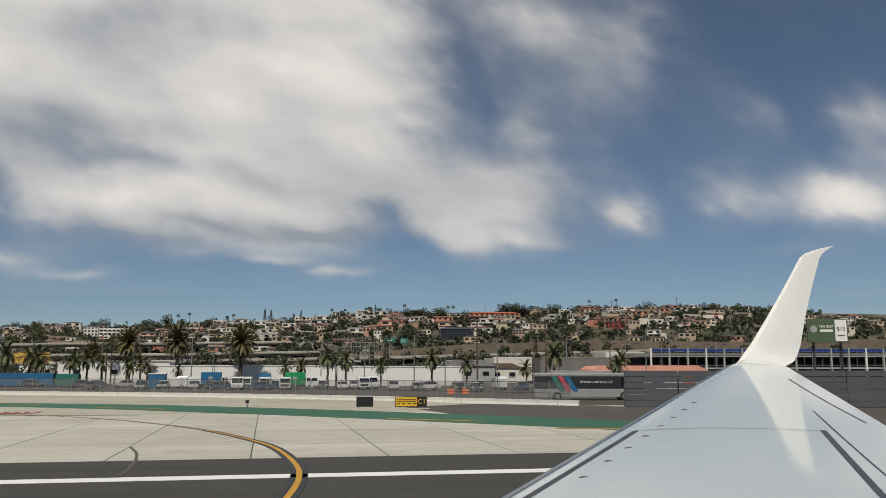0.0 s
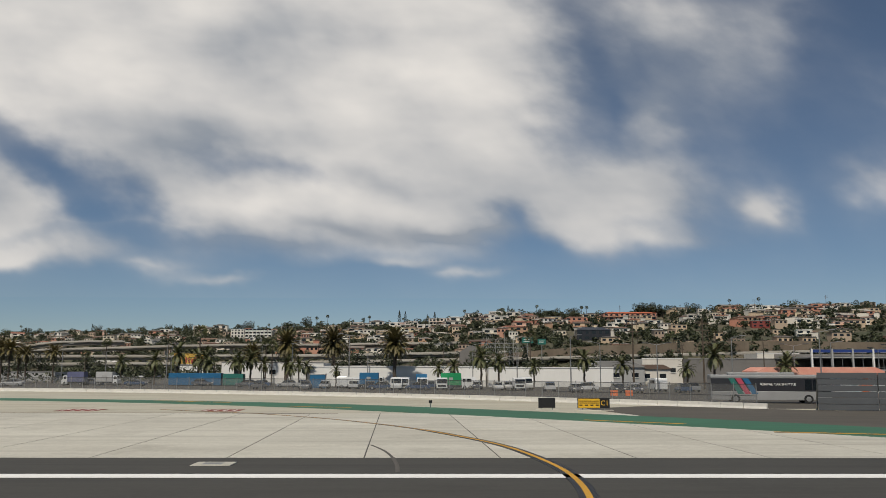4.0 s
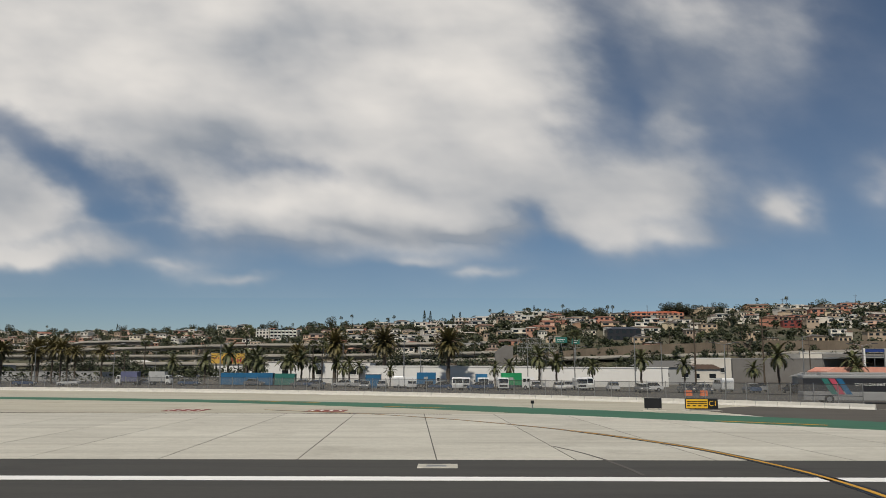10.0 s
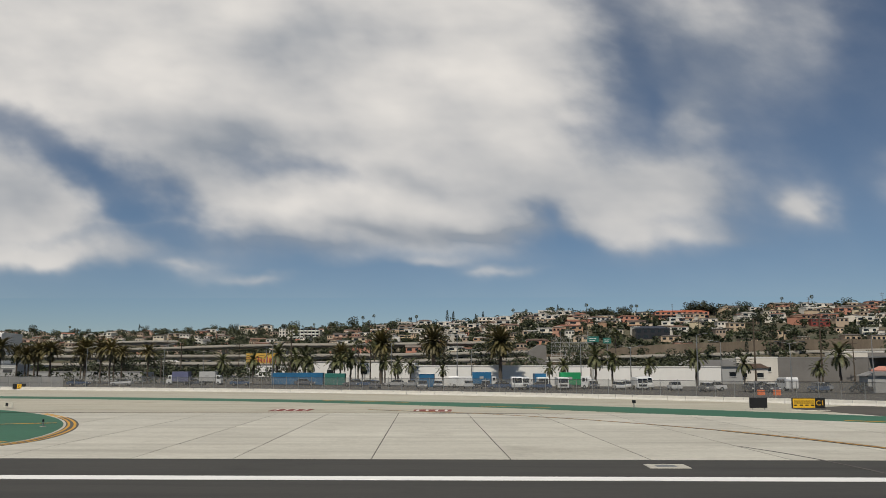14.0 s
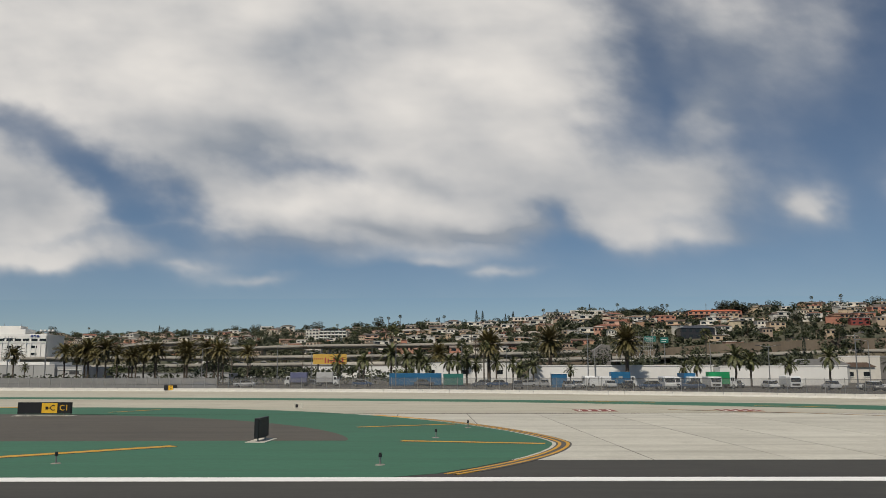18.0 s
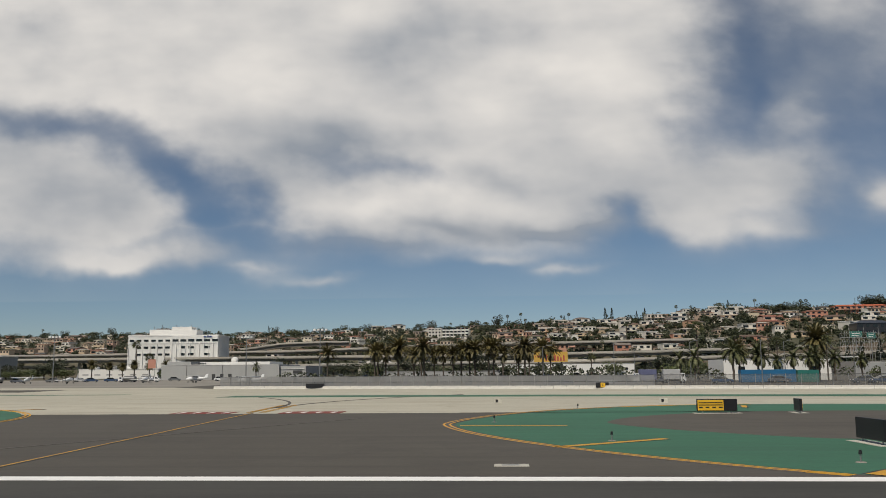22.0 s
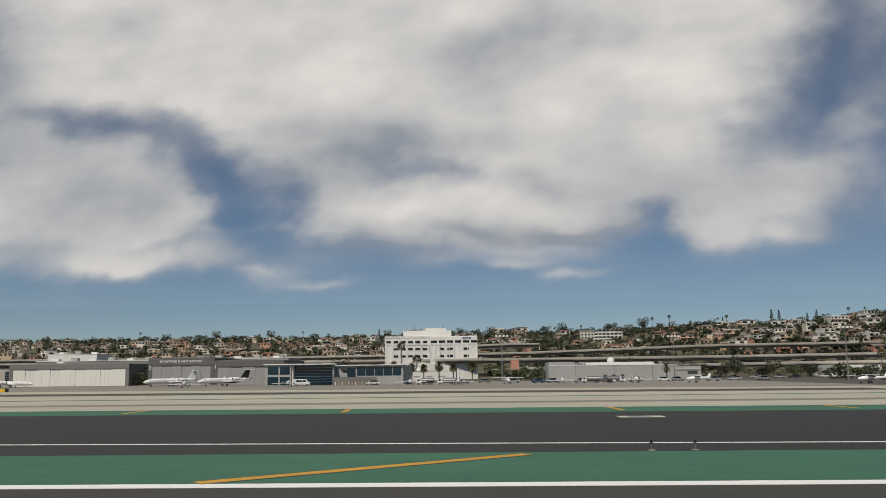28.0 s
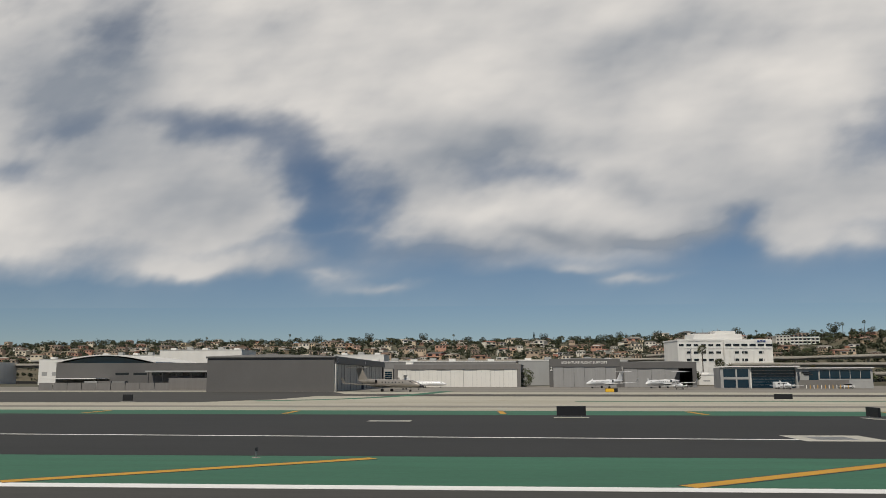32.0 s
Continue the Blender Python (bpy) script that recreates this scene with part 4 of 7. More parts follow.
def date_palm_mesh(trunk_h, r, fronds, flen, seed, leaf=None, lift=0.0, narrow=0.19, bend=55):
    rnd = random.Random(seed)
    bt = bmesh.new()
    rings = 9
    pts = [(0.05 * rnd.uniform(-1, 1), 0.05 * rnd.uniform(-1, 1), trunk_h * i / rings) for i in range(rings + 1)]
    rs = [r * (1.25 if i == 0 else 1.0) * rnd.uniform(0.93, 1.07) * (1.35 if i >= rings - 1 else 1) for i in range(rings + 1)]
    for i in range(rings):
        tube(bt, pts[i], pts[i + 1], rs[i] * 1.04, rs[i + 1] * 0.97, 9, caps=i == rings - 1)
    bc = bmesh.new()
    top = (0, 0, trunk_h + 0.1)
    for i in range(fronds):
        u = (i + 0.5) / fronds
        frond(bc, top, 2.399963 * i + rnd.uniform(-0.2, 0.2), radians(82 - (118 - lift) * u ** 0.85 + rnd.uniform(-8, 8)), flen * rnd.uniform(0.85, 1.08), radians(bend + 25 * u), flen * narrow)
    bd = bmesh.new()
    for i in range(fronds // 5):
        frond(bd, (0, 0, trunk_h - 0.25), 2.4 * i, radians(-45 + rnd.uniform(-15, 10)), flen * 0.6, radians(45), flen * 0.12, 5)
    return mesh_of("trunk", bt, PALM_BARK, True), mesh_of("crown", bc, leaf or PALM_GREEN), mesh_of("skirt", bd, PALM_DRY)


def fan_palm_mesh(trunk_h, r, blades, rad, seed):
    rnd = random.Random(seed)
    bt = bmesh.new()
    lean = rnd.uniform(-0.03, 0.03)
    for i in range(6):
        a, b = trunk_h * i / 6, trunk_h * (i + 1) / 6
        tube(bt, (lean * a, 0, a), (lean * b, 0, b), r * (1.25 - 0.09 * i), r * (1.17 - 0.09 * i), 7, caps=i == 5)
    bc = bmesh.new()
    for i in range(blades):
        u = (i + 0.5) / blades
        yaw, pit = 2.399963 * i, radians(75 - 120 * u + rnd.uniform(-10, 10))
        d = Vector((math.cos(yaw) * math.cos(pit), math.sin(yaw) * math.cos(pit), math.sin(pit)))
        hub = Vector((lean * trunk_h, 0, trunk_h)) + d * rad * 0.5
        s = d.orthogonal().normalized()
        w = d.cross(s)
        for k in range(7):
            a = -1.2 + 2.4 * k / 6
            dirn = (d * math.cos(a) + s * math.sin(a)).normalized()
            tip = hub + dirn * rad * 0.62 * rnd.uniform(0.85, 1.1) - Vector((0, 0, rad * 0.1))
            e = w * rad * 0.05 + s * rad * 0.05
            bc.faces.new([bc.verts.new(c) for c in (hub - e, hub + e, tip)])
    return mesh_of("trunk", bt, PALM_BARK, True), mesh_of("crown", bc, PALM_GREEN)


def leafy(bm, c, rx, ry, rz, count, size, rnd):
    for _ in range(count):
        d = Vector((rnd.gauss(0, 1), rnd.gauss(0, 1), rnd.gauss(0, 1))).normalized() * rnd.uniform(0.55, 1.0) ** 0.5
        p = Vector(c) + Vector((d.x * rx, d.y * ry, d.z * rz))
        a = Vector((rnd.uniform(-1, 1), rnd.uniform(-1, 1), rnd.uniform(-0.6, 0.6))).normalized() * size * rnd.uniform(0.6, 1.3)
        b = a.cross(Vector((rnd.uniform(-1, 1), rnd.uniform(-1, 1), rnd.uniform(-1, 1)))).normalized() * size * rnd.uniform(0.35, 0.8)
        bm.faces.new([bm.verts.new(q) for q in (p - a, p + b, p + a, p - b)])


def broad_tree_mesh(hh, spread, seed, clumps=9, leaves=60, leaf=0.45):
    rnd = random.Random(seed)
    bt = bmesh.new()
    fork = hh * 0.32
    tube(bt, (0, 0, 0), (0.1, 0, fork), hh * 0.035, hh * 0.024, 8)
    bc = bmesh.new()
    for i in range(clumps):
        a = 2.4 * i + rnd.uniform(-0.4, 0.4)
        q = rnd.uniform(0.25, 1.0) * spread
        c = (math.cos(a) * q, math.sin(a) * q, fork + (hh - fork) * rnd.uniform(0.2, 0.85))
        tube(bt, (0.1, 0, fork), c, hh * 0.015, hh * 0.005, 5)
        s = spread * rnd.uniform(0.36, 0.62)
        leafy(bc, c, s, s, s * rnd.uniform(0.5, 0.8), leaves, leaf, rnd)
    return mesh_of("trunk", bt, BARK, True), bc


def cypress_mesh(hh, r, seed):
    rnd = random.Random(seed)
    bt = rod((0, 0, 0), (0, 0, hh * 0.4), r * 0.22, r * 0.1)
    bc = bmesh.new()
    for i in range(14):
        z = hh * (0.06 + 0.92 * i / 13)
        k = r * math.sin(math.pi * (0.16 + 0.82 * i / 13)) ** 0.8
        leafy(bc, (0, 0, z), k, k, hh * 0.06, 34, 0.34, rnd)
    return mesh_of("trunk", bt, BARK), mesh_of("crown", bc, LEAF_CYPRESS)


def plant(name, label, category, parts, group=""):
    t = thing(name, label, category, group)
    for me in parts:
        part(me.name.split(".")[0], me, None, t)
    t.location = (0, -900, -300)
    return t


class Kind:
    """One built plant or house, copied to its places; the first place takes the original."""
    def __init__(self, ob):
        self.ob, self.used = ob, False

    def put(self, m, s=1.0):
        if not self.used:
            self.used = True
            self.ob.matrix_world = m @ Matrix.Diagonal((s, s, s, 1))
            return self.ob
        c = copy_thing(self.ob, m)
        c.matrix_basis = m @ Matrix.Diagonal((s, s, s, 1))
        return c


DATE = [Kind(plant("date_palm", "large feathery date palm with a thick rough trunk", "palm tree", date_palm_mesh(9.4, 0.42, 150, 4.3, k, PALM_OLIVE, 0.0, 0.12, 34), "date palms")) for k in (1, 2, 3)]
YOUNG = [Kind(plant("young_palm", "small drooping palm with a slim trunk", "palm tree", date_palm_mesh(4.6, 0.17, 26, 2.5, k), "small palms")) for k in (4, 5)]
ROWPALM = [Kind(plant("row_palm", "yellowish feathery palm in a row behind the fence", "palm tree", date_palm_mesh(7.4, 0.2, 64, 3.5, k, PALM_OLIVE, 45, 0.12), "row of palms")) for k in (6, 7)]
FAN = [Kind(plant("fan_palm", "tall slim fan palm with a small round crown", "palm tree", fan_palm_mesh(hh, 0.2, 34, 1.9, k), "fan palms")) for hh, k in ((9, 8), (12, 9), (7, 10))]
BROAD = []
for k, (hh, sp, mt, nm) in enumerate(((8, 4.2, LEAF_DARK, "dark green broadleaf tree with an uneven crown"), (6, 4.0, LEAF_MID, "green rounded garden tree beside houses"), (11, 4.6, LEAF_DARK, "tall dark tree with open clumps of leaves"), (5, 4.4, LEAF_MID, "low spreading green tree"), (7.5, 3.2, LEAF_DARK, "narrow dark green hillside tree"))):
    tr_me, bc = broad_tree_mesh(hh, sp, 20 + k, 10 + k, 58)
    BROAD.append(Kind(plant("tree", nm, "tree", (tr_me, mesh_of("crown", bc, mt)), "garden trees")))
CYP = Kind(plant("cypress", "slender dark green columnar cypress", "tree", cypress_mesh(11, 1.25, 40), "cypresses"))


def on_hill(kind, x, y, s=1.0, sink=0.1):
    return kind.put(pose(x, y, height(x, y) - sink, 0, 0, random.uniform(0, 360)), s)

# ---------- buildings ----------
def window(parent, x, y, z, w, h, axis="y", sgn=-1, glass=None, name="window", bars=0):
    """A framed pane proud of a wall; axis: the wall's normal."""
    g, fr = 0.05, 0.09
    def bx(x0, d0, z0, x1, d1, z1):
        return box(x0, min(y + sgn * d0, y + sgn * d1), z0, x1, max(y + sgn * d0, y + sgn * d1), z1) if axis == "y" else box(min(y + sgn * d0, y + sgn * d1), x0, z0, max(y + sgn * d0, y + sgn * d1), x1, z1)
    wd = part(name, bx(x - w / 2, -0.05, z - h / 2, x + w / 2, g, z + h / 2), glass or GLASS, parent)
    part("sill", bx(x - w / 2 - 0.08, -0.02, z - h / 2 - 0.12, x + w / 2 + 0.08, 0.14, z - h / 2), SIGN_WHITE, wd)
    for k in range(bars):
        c = x - w / 2 + w * (k + 1) / (bars + 1)
        part("mullion", bx(c - 0.04, 0.0, z - h / 2, c + 0.04, 0.1, z + h / 2), STEEL, wd)
    return wd


def office_block():
    """White five-storey block: two faces of strip windows between pilasters, set-back roof plant."""
    t = thing("office_building", "white five-storey office building with dark windows and pilasters", "building", m=pose(-285, 452, 0, 0, 0, 0))
    # faces meet at a corner towards the runway
    t.matrix_world = pose(-297, 446, 0, 0, 0, 6)
    w1, dpt, hh = 25.5, 27, 22.6
    part("wall", box(0, 0, 0, w1, dpt, hh, 0.1), WHITE_WALL, t)
    part("wall", box(-24, 1.6, 0, -0.02, dpt - 1, hh - 0.4, 0.1), WHITE_WALL, t)
    part("roof", box(-24.2, 1.4, hh - 0.4, w1 + 0.2, dpt + 0.2, hh + 0.5, 0.08), ROOF_WHITE, t)
    part("penthouse", box(-14, 6, hh + 0.5, 12, 20, hh + 3.6, 0.1), WHITE_WALL, t)
    part("plant_room", box(-2, 7, hh + 3.6, 9, 17, hh + 5.2, 0.1), WHITE_WALL, t)
    part("plant_room", box(-11, 8, hh + 3.6, -4, 15, hh + 4.4, 0.1), ROOF_GREY, t)
    for k in range(7):
        part("roof_aerial", rod((-12 + 4 * k, 8 + k % 3, hh + 3.5), (-12 + 4 * k, 8 + k % 3, hh + 5.4 + (k % 2)), 0.12), STEEL, t)
    part("ledge", box(-24.2, 1.35, hh - 4.3, -0.02, 1.6, hh - 3.9), ROOF_WHITE, t)
    part("ledge", box(0, -0.25, hh - 4.3, w1, 0, hh - 3.9), ROOF_WHITE, t)
    for row, z in enumerate((hh - 2.6, hh - 6.4, hh - 10.2)):
        for k in range(6):
            if row and k == 0:
                continue
            window(t, -22 + 3.9 * k, 1.6, z, 2.5, 1.2)
        for k in range(6):
            if row and k in (0, 3, 5):
                continue
            window(t, 2.2 + 4.3 * k, 0.0, z, 3.0 if row else 3.3, 1.3)
    for k in range(7):
        part("pilaster", box(-24 + 3.9 * k, 1.15, 0, -23.6 + 3.9 * k, 1.6, hh - 4.3), WHITE_WALL, t)
    for k in range(11):
        part("pilaster", box(0.1 + 2.5 * k, -0.4, 0, 0.45 + 2.5 * k, 0, hh - 4.3), WHITE_WALL, t)
    for i in range(3):
        part("wall_sign", box(17.5 + 1.6 * i, -0.45, hh - 1.0 + 0.3 * (i % 2), 18.7 + 1.6 * i, -0.3, hh - 0.2 + 0.2 * (i % 2)), BLUE_PAINT, t, "small blue roof-edge sign")


office_block()


def low_grey():
    t = thing("warehouse", "long low light grey building with a flat roof", "building", m=pose(-245.6, 312, 0, 0, 0, -1))
    part("wall", box(0, 0, 0, 46, 30, 5.6, 0.08), GREY_WALL, t)
    part("wall", box(46.02, 1.5, 0, 56, 28, 5.0, 0.08), GREY_WALL, t)
    part("wall", box(0.5, 4, 5.6, 10, 26, 7.0, 0.08), GREY_WALL, t)
    part("parapet", box(12, 8, 5.6, 40, 26, 6.8, 0.08), WHITE_WALL, t)
    part("coping", box(-0.1, -0.1, 5.6, 46.1, 0.3, 5.78), ROOF_WHITE, t)
    dish = bmesh.new()
    bmesh.ops.create_uvsphere(dish, u_segments=14, v_segments=7, radius=1.4, matrix=Matrix.Translation((24.6, 12, 7.4)))
    part("dome", dish, ROOF_WHITE, t, "white radar dome", True)
    for k in range(3):
        part("downpipe", rod((10 + 14 * k, -0.1, 0), (10 + 14 * k, -0.1, 5.5), 0.09), STEEL, t)
        part("door", box(20 + 3.2 * k, -0.08, 0, 21.3 + 3.2 * k, 0.02, 2.2), DARK_STEEL, t)
    for k in range(4):
        part("vent", box(11.2 + k * 0.9, 7.85, 6.0, 11.8 + k * 0.9, 8.02, 6.5), DARK_STEEL, t)
    part("louvre", box(51, 1.38, 2.2, 54.6, 1.52, 3.3), DARK_STEEL, t)
    part("awning", box(46.6, 1.2, 3.8, 55.6, 1.5, 4.0), ROOF_WHITE, t)
    return t


low_grey()


def hangar(x, y, turn_deg, w, d, hh, doors, wall_m, door_m, label, fascia=1.7, text="", side_doors=False, open_from=None):
    t = thing("hangar", label, "hangar", m=pose(x, y, 0, 0, 0, turn_deg))
    part("wall", box(0, 0.6, 0, 0.4, d, hh, 0.03), wall_m, t)
    part("wall", box(w - 0.4, 0.6, 0, w, d, hh, 0.03), wall_m, t)
    part("wall", box(0.4, d - 0.4, 0, w - 0.4, d, hh, 0.03), wall_m, t)
    part("roof", prism([(-0.2, hh), (w + 0.2, hh), (w + 0.2, hh + 0.25), (w / 2, hh + 0.7), (-0.2, hh + 0.25)], "y", 0, d + 0.2), ROOF_GREY, t)
    f = part("fascia", box(-0.15, -0.2, hh - fascia, w + 0.15, 0.6, hh + 0.3, 0.04), wall_m, t)
    for s in (0, 1):
        part("pier", box(-0.15 if s == 0 else w - 1.3, -0.15, 0, 1.3 if s == 0 else w + 0.15, 0.6, hh - fascia, 0.04), wall_m, t)
    n_, lo, hi = doors, 1.3, w - 1.3
    for k in range(n_):
        a, b = lo + (hi - lo) * k / n_, lo + (hi - lo) * (k + 1) / n_
        if open_from is not None and k in open_from:
            continue
        dd_ = part("door_leaf", box(a + 0.04, 0.05 + 0.12 * (k % 2), 0.05, b - 0.04, 0.17 + 0.12 * (k % 2), hh - fascia, 0.015), door_m, t)
        for q in range(2):
            part("seam", box(a + (b - a) * (q + 1) / 3 - 0.02, 0.03 + 0.12 * (k % 2), 0.1, a + (b - a) * (q + 1) / 3 + 0.02, 0.055 + 0.12 * (k % 2), hh - fascia - 0.1), GREY_WALL, dd_)
    part("door_track", box(lo, 0.0, 0, hi, 0.45, 0.045), DARK_STEEL, t)
    if text:
        letters(text, 1.24, SIGN_WHITE, f, pose(w * 0.5, -0.24, hh - fascia * 0.42) @ UPRIGHT, depth=0.05)
    return t


hangar(-453, 318.4, -3, 48, 34, 8.2, 9, HANGAR_MID, DOOR_WHITE, "wide grey hangar with closed white sliding doors", 1.6)
hangar(-394.6, 309, -3.5, 25.2, 30, 9.9, 6, HANGAR_DARK, DOOR_GREY, "dark grey hangar with grey doors and white lettering", 2.5, "SIGNATURE FLIGHT SUPPORT")
hangar(-369.3, 307, -3.5, 26.5, 28, 8.7, 5, HANGAR_DARK, DOOR_GREY, "dark grey hangar with closed grey doors", 2.0, open_from=(4,))
for x, y, s in ((-394.0, 308.5, "2"), (-368.7, 306.6, "1")):
    t = thing("number_sign", "white figure on a hangar corner", "sign", "hangar figures", m=pose(x, y, 6.6))
    letters(s, 2.0, SIGN_WHITE, t, UPRIGHT.copy(), "figure")
# large dark grey hangar, long plain side to the runway, doors to the side
def side_hangar():
    t = thing("hangar", "large plain dark grey hangar with doors on its side", "hangar", m=pose(-489, 216, 0) @ Matrix.Diagonal((1, 1, 0.94, 1)))
    part("wall", box(0, 0, 0, 34, 0.4, 9.5, 0.04), HANGAR_DARK, t)
    part("wall", box(0, 0.4, 0, 0.4, 88, 9.5), HANGAR_DARK, t)
    part("wall", box(0.4, 87.6, 0, 34, 88, 9.5), HANGAR_DARK, t)
    part("roof", prism([(-0.3, 9.5), (34.3, 9.5), (34.3, 9.8), (17, 10.4), (-0.3, 9.8)], "y", -0.3, 88.3), ROOF_GREY, t)
    part("eaves", box(-0.3, -0.35, 9.25, 34.3, 0.1, 9.55), DARK_STEEL, t)
    part("fascia", box(33.4, 0.4, 7.7, 34.4, 88, 9.5, 0.03), HANGAR_DARK, t)
    part("corner_post", box(33.2, 0.4, 0, 34.3, 1.6, 7.7, 0.03), DOOR_WHITE, t)
    part("middle_post", box(33.2, 43.4, 0, 34.3, 44.6, 7.7, 0.03), HANGAR_DARK, t)
    for k in range(18):
        if k == 9:
            continue
        dl = part("door_leaf", box(33.5 + 0.12 * (k % 2), 1.7 + 4.66 * k, 0.05, 33.62 + 0.12 * (k % 2), 6.3 + 4.66 * k, 7.7, 0.015), DOOR_WHITE if k == 0 else DOOR_TAN, t)
        part("seam", box(33.6 + 0.12 * (k % 2), 6.2 + 4.66 * k, 0.1, 33.66 + 0.12 * (k % 2), 6.3 + 4.66 * k, 7.6), DARK_STEEL, dl)
    for k, s in ((2.2, "5"), (45.6, "4")):
        letters(s, 2.0, SIGN_WHITE, t, pose(34.45, k, 8.5, 0, 0, 90) @ UPRIGHT, "figure")


side_hangar()


def arched_hall():
    t = thing("terminal_hall", "long dark grey hall with a low arched roof", "building", m=pose(-548, 262, 0))
    part("wall", box(-8, 0, 0, 50, 40, 8.4, 0.06), HANGAR_DARK, t)
    n_ = 20
    arc = [(-7 + 29 * i / n_, 8.4 + 2.1 * math.sin(math.pi * i / n_)) for i in range(n_ + 1)]
    part("gable", prism(arc, "y", 2, 38), GLASS_BLUE, t)
    roof_arc = [(-9 + 34 * i / n_, 8.45 + 2.4 * math.sin(math.pi * i / n_)) for i in range(n_ + 1)]
    part("roof", prism(roof_arc + [(x, z + 0.35) for x, z in reversed(roof_arc)], "y", 0.5, 40), ROOF_WHITE, t)
    part("canopy", box(24, -5, 5.4, 50, 0, 5.9, 0.05), GREY_WALL, t)
    part("lower_roof", box(-8, -9, 3.3, 10, 0, 3.6, 0.05), ROOF_WHITE, t)
    for k in range(6):
        part("canopy_post", rod((25 + 4.6 * k, -4.6, 0), (25 + 4.6 * k, -4.6, 5.4), 0.14), DARK_STEEL, t)
        part("bay_window", box(12 + 6 * k, -0.06, 4.6, 16.4 + 6 * k, 0.02, 5.3), GLASS, t)
    part("loading_wall", box(33, -8, 0, 50, -5.4, 3.6, 0.05), HANGAR_MID, t)
    for k in range(3):
        part("container", box(8 + 4.4 * k, -12, 0, 12 + 4.4 * k, -9.6, 2.7, 0.04), (GREY_WALL, WALL_STONE, ROOF_GREY)[k], t)
    for k in range(9):
        part("fence_panel", box(-6 + 4.6 * k, -13, 0, -1.6 + 4.6 * k, -12.9, 2.2), HANGAR_MID, t)


arched_hall()


def back_hall(x, y, w, d, h, m, label):
    t = thing("terminal_building", label, "building", "white buildings behind the hangars", m=pose(x, y, 0))
    part("wall", box(0, 0, 0, w, d, h, 0.08), m, t)
    part("coping", box(-0.15, -0.15, h, w + 0.15, d + 0.15, h + 0.3, 0.04), ROOF_WHITE, t)
    for k in range(int(w // 9)):
        part("roof_unit", box(3 + 9 * k, d * 0.3, h + 0.3, 6 + 9 * k, d * 0.3 + 3, h + 1.4 + 0.5 * (k % 2), 0.05), (WHITE_WALL, GREY_WALL)[k % 2], t)
    for k in range(int(w // 6)):
        part("recess", box(2 + 6 * k, -0.04, h * 0.35, 5 + 6 * k, 0.02, h * 0.5), GREY_WALL, t)


back_hall(-502, 440, 27, 20, 15.4, WHITE_WALL, "white flat-roofed block rising behind the hangars")
back_hall(-600, 446, 46, 26, 18.6, WHITE_WALL, "long white building behind the dark hangar")
back_hall(-672, 452, 14, 20, 14, WHITE_WALL, "white block behind the arched hall")
back_hall(-650, 470, 46, 20, 16.6, WHITE_WALL, "white block with a stepped roof")
back_hall(-860, 480, 140, 30, 13, WHITE_WALL, "long white low building far down the field")
back_hall(-476, 380, 70, 30, 10.6, ROOF_GREY, "grey flat-roofed hangar behind the front row")
back_hall(-405, 375, 48, 26, 10.8, GREY_WALL, "grey flat-roofed building behind the hangars")
back_hall(-456, 350, 10, 14, 8.6, WHITE_WALL, "small white block between hangars")
back_hall(-322, 395, 40, 20, 4.4, WHITE_WALL, "low white annex below the office building")


def glass_office():
    t = thing("glass_office", "low modern office with dark blue glass and a silver roof edge", "building", m=pose(-342, 275, 0, 0, 0, -7))
    part("wall", box(0, 0, 0, 9, 18, 6.6, 0.05), GREY_WALL, t)
    part("wall", box(23, 3, 0, 46, 18, 6.2, 0.05), GREY_WALL, t)
    part("core", box(9, 2, 0, 23, 18, 7.0, 0.05), DARK_STEEL, t)
    part("roof_edge", box(-0.4, -0.6, 6.7, 24, 1.6, 7.05, 0.03), ROOF_WHITE, t)
    part("roof_edge", box(23, 2.2, 6.2, 46.4, 4, 6.5, 0.03), ROOF_WHITE, t)
    for k in range(2):
        part("window", box(0.9 + 4.2 * k, -0.08, 3.6, 4.6 + 3.9 * k, 0.03, 6.1), GLASS_BLUE, t)
        part("window", box(0.9 + 4.2 * k, -0.08, 0.2, 4.6 + 3.9 * k, 0.03, 2.8), GLASS_BLUE, t)
    for r in range(7):
        g = part("glass_band", box(9.6, 1.86, 0.2 + 0.92 * r, 22.8, 1.98, 1.02 + 0.92 * r), GLASS_BLUE, t)
        part("transom", box(9.6, 1.8, 1.02 + 0.92 * r, 22.8, 1.9, 1.1 + 0.92 * r), STEEL, g)
    part("fin", box(9.1, 0.6, 0, 9.5, 2, 7.0), ROOF_WHITE, t)
    part("fin", box(22.9, 0.6, 0, 23.3, 3, 7.0), GREY_WALL, t)
    for k in range(5):
        part("window", box(30.5 + 3.0 * k, 2.9, 3.0, 33.3 + 3.0 * k, 3.03, 5.7), GLASS_BLUE, t)
    part("entrance", box(27.2, 2.88, 0, 30, 3.03, 5.5), GLASS_BLUE, t)
    part("terrace_wall", box(23.4, -1, 0, 38, -0.7, 2.6, 0.03), WALL_STONE, t)
    for k in range(2):
        part("wall_sign", box(25 + 0.6 * k, 2.85, 4.7 - 0.6 * k, 27.8 + 0.6 * k, 3.0, 5.1 - 0.6 * k), BLACK_SIGN, t, "dark wall sign")
    for k in range(12):
        part("bollard", rod((25 + 1.1 * k, -3, 0), (25 + 1.1 * k, -3, 1.1), 0.12), BILL_YELLOW if k % 2 else SIGN_WHITE, t)


glass_office()
